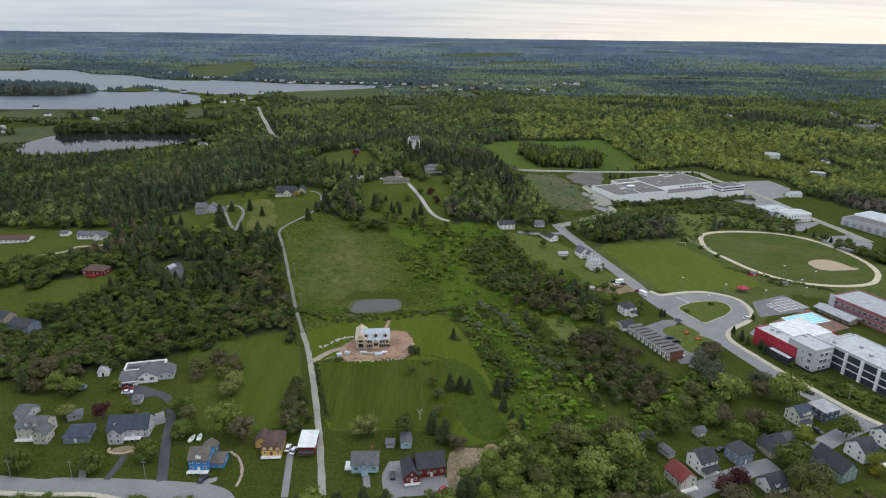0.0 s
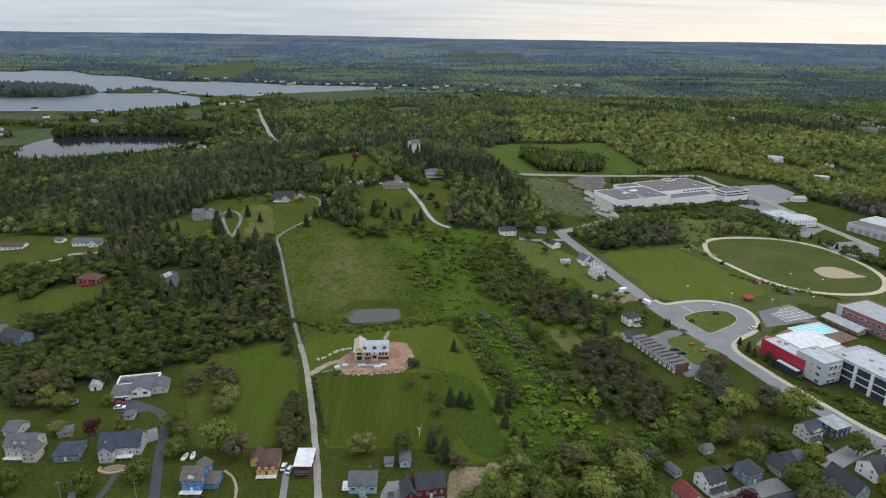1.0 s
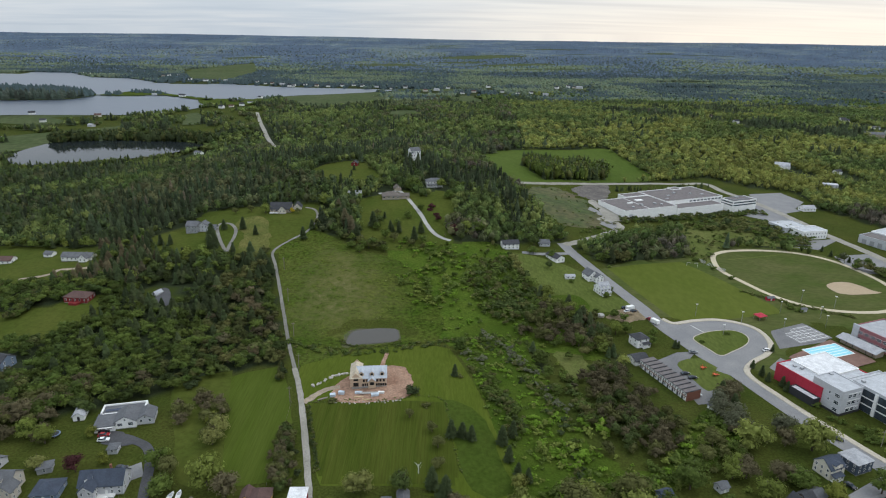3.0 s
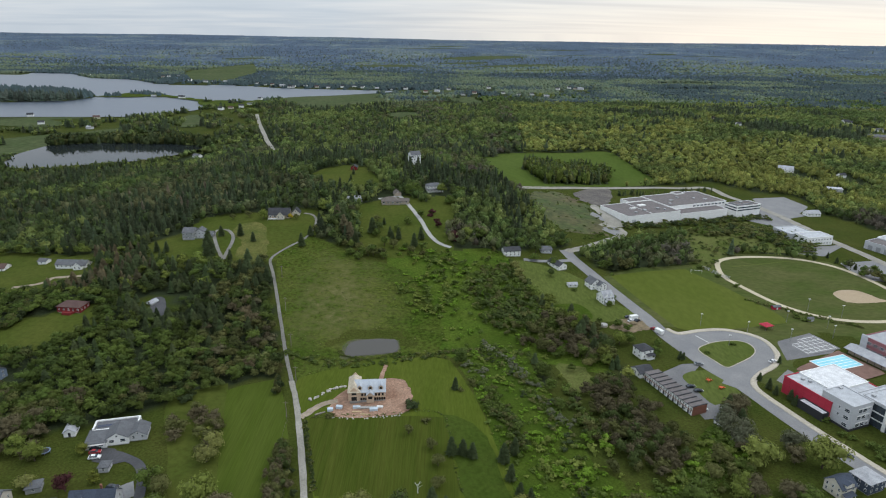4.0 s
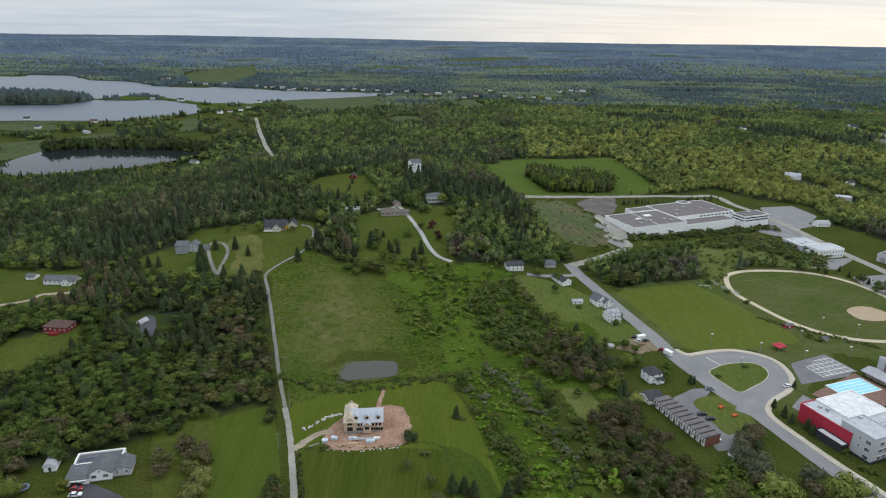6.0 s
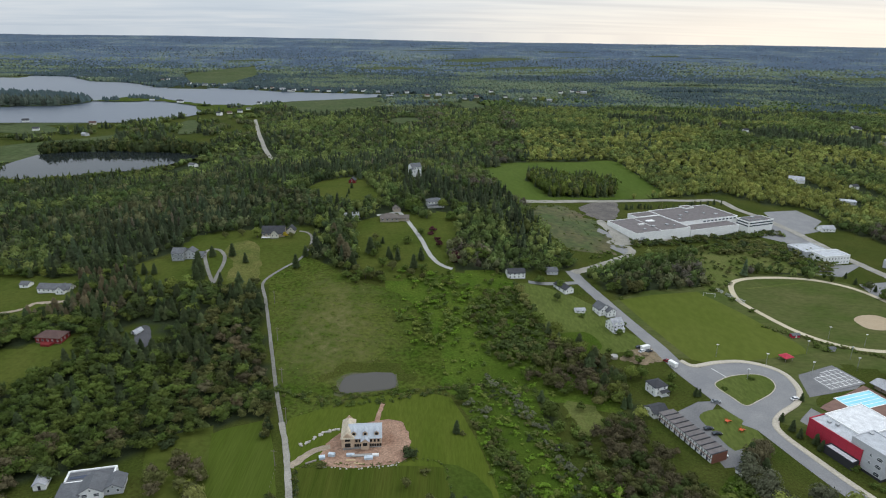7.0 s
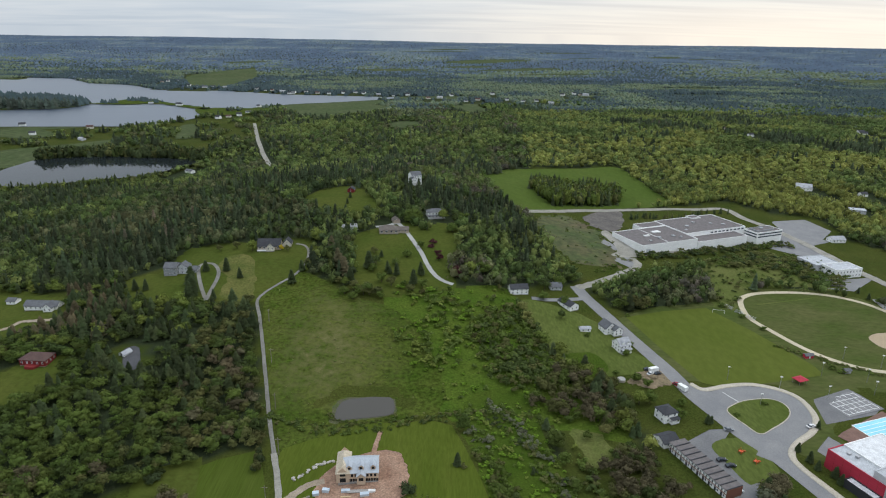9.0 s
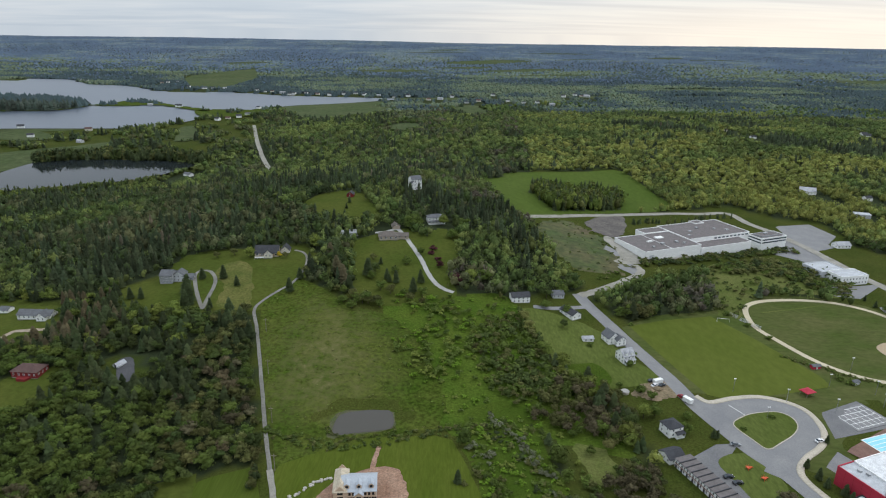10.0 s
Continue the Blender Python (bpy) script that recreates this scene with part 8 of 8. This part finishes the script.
# ---- poles, lamps and play equipment ----


def utility_pole(x, y, h):
    ob = thing("utility_pole", "weathered wooden utility pole with a crossarm", "pole", x, y, ground_z(x, y) - 0.3)
    bm = bmesh.new()
    tube(bm, 0, 0, 0, h, 0.16, 0.1, 8)
    part("post", bm, M["greywood"], ob)
    bm = bmesh.new()
    box(bm, -1.1, 1.1, -0.06, 0.06, h - 0.9, h - 0.75)
    part("crossarm", bm, M["greywood"], ob)


def lamp_post(x, y, h):
    ob = thing("lamp_post", "tall galvanised lamp post beside the field", "lamp", x, y, ground_z(x, y))
    bm = bmesh.new()
    tube(bm, 0, 0, 0, h, 0.13, 0.08, 8)
    part("post", bm, M["metal"], ob)
    bm = bmesh.new()
    box(bm, -0.6, 0.6, -0.25, 0.25, h - 0.1, h + 0.25)
    part("lamp_head", bm, M["trim"], ob)


for x, y in POLES[0]:
    utility_pole(x + 1.0, y, 8.5)
for x, y in POLES[1]:
    utility_pole(x, y, 8.0)
for x, y in POLES[2]:
    lamp_post(x, y, 7.5)
lamp_post(152.5, 335.0, 6.0)
# shelter with a red roof, and a dugout
sh = thing("shelter", "small open shelter with a red hipped roof", "shelter", 182.6, 356.7, ground_z(182.6, 356.7), 22)
bm = bmesh.new()
hip_roof(bm, 5.6, 4.6, 2.3, 1.3, 0.3)
part("roof", bm, M["w_crimson"], sh)
for a, b in ((-2.5, -2), (2.5, -2), (2.5, 2), (-2.5, 2)):
    bm = bmesh.new()
    box(bm, a - 0.08, a + 0.08, b - 0.08, b + 0.08, -0.3, 2.35)
    part("post", bm, M["greywood"], sh)
house(201.5, 384.2, 10, 5.5, 3.0, 2.3, 0.7, "w_crimson", "r_grey", "small crimson equipment hut beside the track", "hut", "hut", wins=0, side=0, door="trim")
house(214, 369, 10, 4.0, 2.6, 2.2, 0.6, "w_palegrey", "r_grey", "small pale dugout beside the ball field", "hut", "hut", wins=0, side=0)
# painted court lines
court = thing("sports_court", "asphalt ball court with white painted lines", "court", 198.2, 338.5, ground_z(198, 338) + 0.16, 20)
bm = bmesh.new()
box(bm, -11.5, 11.5, -8.5, 8.5, -0.3, 0.05)
part("surface", bm, M["asphalt"], court)
for i in range(-3, 4):
    bm = bmesh.new()
    box(bm, i * 3.3 - 0.12, i * 3.3 + 0.12, -7.5, 7.5, 0.05, 0.06)
    part("line", bm, M["trim"], court)
for i in range(-2, 3):
    bm = bmesh.new()
    box(bm, -9.9, 9.9, i * 3.4 - 0.12, i * 3.4 + 0.12, 0.062, 0.07)
    part("line", bm, M["trim"], court)
# play frames
M["orange"] = mat("orange_plastic", (0.62, 0.10, 0.03), scale=0.8, rough=0.5, stain=0.08)
for x, y in ((127.0, 297.5), (130.5, 291.0)):
    ob = thing("play_frame", "orange play frame with a slide on grass", "playground", x, y, ground_z(x, y), 30)
    for a, b in ((-0.7, -0.7), (0.7, -0.7), (0.7, 0.7), (-0.7, 0.7)):
        bm = bmesh.new()
        tube(bm, a, b, 0, 2.2, 0.07, 0.07, 6)
        part("post", bm, M["orange"], ob)
    bm = bmesh.new()
    box(bm, -0.8, 0.8, -0.8, 0.8, 1.1, 1.2)
    part("platform", bm, M["orange"], ob)
    bm = bmesh.new()
    v = box(bm, 0.8, 3.0, -0.4, 0.4, 0.1, 0.25)
    for q in v:
        if q.co.x < 1:
            q.co.z += 1.0
    part("slide", bm, M["orange"], ob)
# goals
for x, y, rz in ((172.0, 436.0, -10),):
    ob = thing("goal", "white soccer goal frame on turf", "goal", x, y, ground_z(x, y), rz)
    for a in (-3.6, 3.6):
        bm = bmesh.new()
        box(bm, a - 0.07, a + 0.07, -0.07, 0.07, 0, 2.44)
        part("post", bm, M["trim"], ob)
    bm = bmesh.new()
    box(bm, -3.67, 3.67, -0.07, 0.07, 2.4, 2.54)
    part("crossbar", bm, M["trim"], ob)
# bleachers beside the track
for i in range(3):
    x, y = 181 + i * 4.2, 444.5 - i * 7
    ob = thing("bleacher", "grey metal bleacher beside the oval track", "bleacher", x, y, ground_z(x, y), -58)
    for k in range(4):
        bm = bmesh.new()
        box(bm, -3, 3, k * 0.6, k * 0.6 + 0.3, 0.4 + k * 0.35, 0.46 + k * 0.35)
        part("bench", bm, M["metal"], ob)
    for a in (-2.6, 2.6):
        bm = bmesh.new()
        box(bm, a - 0.05, a + 0.05, 0, 2.1, 0, 0.4)
        part("support", bm, M["metal"], ob)

# ---- building site clutter ----


def rock_mesh(seed):
    bm = bmesh.new()
    bmesh.ops.create_icosphere(bm, subdivisions=1, radius=0.5)
    r = random.Random(seed)
    for v in bm.verts:
        v.co *= r.uniform(0.7, 1.15)
        v.co.z *= 0.7
    return mesh_of("boulder", bm, M["rock"])


ROCKS = [rock_mesh(i) for i in range(5)]
for line, big in zip(SITE_ROCKS, (1.6, 0.9)):
    pts = curve_through(line, False, 7 if big > 1 else 9)
    for i, (x, y) in enumerate(pts):
        s = big * random.uniform(0.6, 1.2)
        x, y = x + random.uniform(-0.8, 0.8), y + random.uniform(-0.8, 0.8)
        ob = new("boulder", ROCKS[i % 5])
        ob.matrix_basis = pose(x, y, ground_z(x, y) + 0.2 * s, 0, 0, random.uniform(0, 360)) @ Matrix.Diagonal((s, s, s, 1))
        tagged(ob, "pale boulder at the edge of bare earth", "boulder", "boulders round the building site")
M["bluewrap"] = mat("pale_blue_wrap", (0.55, 0.63, 0.70), scale=0.6, rough=0.4, stain=0.12)
for x, y, w, d, h, rz, m, nm, lb in ((-36.3, 262.9, 3.2, 1.2, 0.9, 4, "bluewrap", "material_bundle", "pale blue wrapped bundle of building boards"), (-28.8, 260.5, 3.4, 1.6, 1.1, 8, "bluewrap", "material_bundle", "pale blue wrapped bundle of building boards"), (-26.3, 262.2, 2.6, 1.0, 0.9, 0, "trim", "material_bundle", "white wrapped bundle of building boards"), (-43.8, 263.5, 2.6, 1.6, 1.3, -10, "bluewrap", "material_bundle", "blue wrapped pallet of building material"), (-47.4, 262.0, 2.4, 1.8, 1.2, 15, "bluewrap", "material_bundle", "blue wrapped pallet of building material"), (-35.8, 259.9, 3.8, 0.8, 0.3, 5, "wood", "lumber_stack", "stack of bare lumber on the ground"), (-32.3, 257.7, 4.0, 0.7, 0.25, -4, "wood", "lumber_stack", "stack of bare lumber on the ground"), (-29.3, 262.7, 12.5, 1.6, 0.25, 5, "found", "concrete_slab", "grey concrete slab before the unfinished house"), (-51.4, 260.0, 4.5, 0.8, 0.4, 30, "greywood", "lumber_stack", "heap of grey timber beside the track")):
    ob = thing(nm, lb, nm.replace("_", " "), x, y, ground_z(x, y) + 0.1, rz)
    n = 4
    for i in range(n):
        bm = bmesh.new()
        box(bm, -w / 2, w / 2, -d / 2 + i * d / n + 0.01, -d / 2 + (i + 1) * d / n - 0.01, 0, h * random.uniform(0.85, 1.05))
        part("board" if m != "found" else "slab", bm, M[m], ob)
# shore side of the road: sidewalk and armour stone
ribbon("shore_sidewalk", [(-420, 196), (-260, 181), (-146, 171.5), (-110, 170.5), (-70, 156), (-25, 140)], 2.0, M["concrete"], 0.32, thick=0.15, label="pale concrete sidewalk along the shore road")
for i in range(140):
    x = -175 + i * 0.75
    y = 166.5 - max(0, (x + 110)) * 0.35 + random.uniform(-1.8, 1.0)
    s = random.uniform(0.8, 1.7)
    ob = new("armour_stone", ROCKS[i % 5])
    ob.matrix_basis = pose(x, y, ground_z(x, y) + 0.15 * s, 0, 0, random.uniform(0, 360)) @ Matrix.Diagonal((s, s, s, 1))
    tagged(ob, "grey armour stone on the shore bank", "stone", "armour stones along the shore")
# fence posts beside the lane
for i in range(26):
    t = i / 25
    x, y = -64.5 + t * 3.5, 258 - t * 60
    bm = bmesh.new()
    tube(bm, 0, 0, -0.2, 1.2, 0.07, 0.06, 6)
    ob = new("fence_post", mesh_of("fence_post", bm, M["greywood"]))
    ob.matrix_basis = pose(x, y, ground_z(x, y))
    tagged(ob, "weathered wooden fence post beside the lane", "fence post", "fence posts along the lane")

# ---- boats, a terrace and a trampoline in the gardens ----
for x, y, rz in ((-93.0, 201.0, 84), (-90.4, 201.8, 98)):
    ob = thing("boat", "white motor boat stored on a lawn", "boat", x, y, ground_z(x, y) + 0.1, rz, "boats on the lawn")
    ob.scale = (0.8, 0.8, 0.8)
    bm = bmesh.new()
    rings = []
    for u, half, keel in ((-2.6, 0.95, 0.25), (-1.0, 1.1, 0.15), (0.8, 1.0, 0.2), (2.0, 0.6, 0.45), (2.8, 0.06, 0.85)):
        rings.append([bm.verts.new(q) for q in ((u, -half, 1.15), (u, -half * 0.75, keel + 0.2), (u, 0, keel), (u, half * 0.75, keel + 0.2), (u, half, 1.15))])
    for r0, r1 in zip(rings, rings[1:]):
        for i in range(4):
            bm.faces.new((r0[i], r0[i + 1], r1[i + 1], r1[i]))
        bm.faces.new((r0[4], r0[0], r1[0], r1[4]))
    bm.faces.new(rings[0])
    part("hull", bm, M["trim"], ob)
    bm = bmesh.new()
    box(bm, -0.6, 0.9, -0.6, 0.6, 1.15, 1.6)
    part("cabin", bm, M["w_palegrey"], ob, "pale grey cabin")
    for u in (-1.6, 1.2):
        bm = bmesh.new()
        box(bm, u - 0.15, u + 0.15, -0.9, 0.9, -0.1, 0.35)
        part("cradle", bm, M["greywood"], ob, "weathered wooden cradle")
terrace = thing("garden_terrace", "tan stone retaining wall round a sunken garden bed", "terrace", -115.6, 194.6, ground_z(-115.6, 194.6), 8)
r = random.Random(12)
for i in range(18):
    a = math.pi * (0.95 + 1.15 * i / 17)
    bm = bmesh.new()
    box(bm, -0.62, 0.62, -0.4, 0.4, -0.2, r.uniform(0.6, 0.9))
    ob = part("stone", bm, M["sand"], terrace)
    ob.matrix_basis = pose(5.2 * math.cos(a), 2.6 * math.sin(a), 0, 0, 0, math.degrees(a) + 90 + r.uniform(-12, 12))
bm = bmesh.new()
prism(bm, [(4.6 * math.cos(k * 0.524), 2.2 * math.sin(k * 0.524)) for k in range(12)], -0.1, 0.25)
part("bed", bm, M["earth"], terrace, "brown earth bed")
tramp = thing("trampoline", "round blue trampoline on a lawn", "trampoline", -151.6, 232.9, ground_z(-151.6, 232.9))
bm = bmesh.new()
tube(bm, 0, 0, 0.8, 0.9, 2.2, 2.2, 24)
part("pad", bm, M["w_slate"], tramp, "faded blue pad")
bm = bmesh.new()
tube(bm, 0, 0, 0.9, 0.93, 1.7, 1.7, 24)
part("mat", bm, M["w_charcoal"], tramp, "black jumping mat")
for k in range(6):
    bm = bmesh.new()
    tube(bm, 2.1 * math.cos(k * 1.047), 2.1 * math.sin(k * 1.047), 0, 0.82, 0.05, 0.05, 6)
    part("leg", bm, M["metal"], tramp)

# ---- contractor's yard ----
for i in range(3):
    x, y = 98 + i * 4.5, 351 + i * 2.5
    bm = bmesh.new()
    bmesh.ops.create_icosphere(bm, subdivisions=2, radius=1)
    r = random.Random(40 + i)
    for v in bm.verts:
        v.co *= r.uniform(0.88, 1.1)
        v.co.z = max(v.co.z, -0.2)
    ob = new("earth_heap", mesh_of("earth_heap", bm, M["earth"]))
    ob.matrix_basis = pose(x, y, ground_z(x, y) + 0.2) @ Matrix.Diagonal((2.6, 2.0, 1.2, 1))
    tagged(ob, "loose heap of brown earth in a yard", "earth heap")
tank = thing("tank", "round pale concrete tank on a lawn", "tank", 89.5, 351.5, ground_z(89.5, 351.5))
bm = bmesh.new()
tube(bm, 0, 0, 0, 1.2, 2.0, 2.0, 20)
part("body", bm, M["concrete"], tank)
bm = bmesh.new()
tube(bm, 0, 0, 1.2, 1.45, 2.1, 1.9, 20)
part("lid", bm, M["found"], tank)
for x, y, rz, c in ((118.5, 345.5, -60, "trim"), (108.5, 361.0, 20, "trim")):
    ob = thing("box_trailer", "white box trailer parked in a yard", "trailer", x, y, ground_z(x, y) + 0.15, rz)
    bm = bmesh.new()
    box(bm, -2.4, 2.4, -1.1, 1.1, 0.5, 2.6)
    part("body", bm, M[c], ob)
    bm = bmesh.new()
    box(bm, 2.4, 3.6, -0.08, 0.08, 0.5, 0.62)
    part("drawbar", bm, M["metal"], ob)
    for yy in (-1.0, 1.0):
        shared("wheel", WHEEL, ob, pose(-0.3, yy, 0.33, 90, 0, 0))
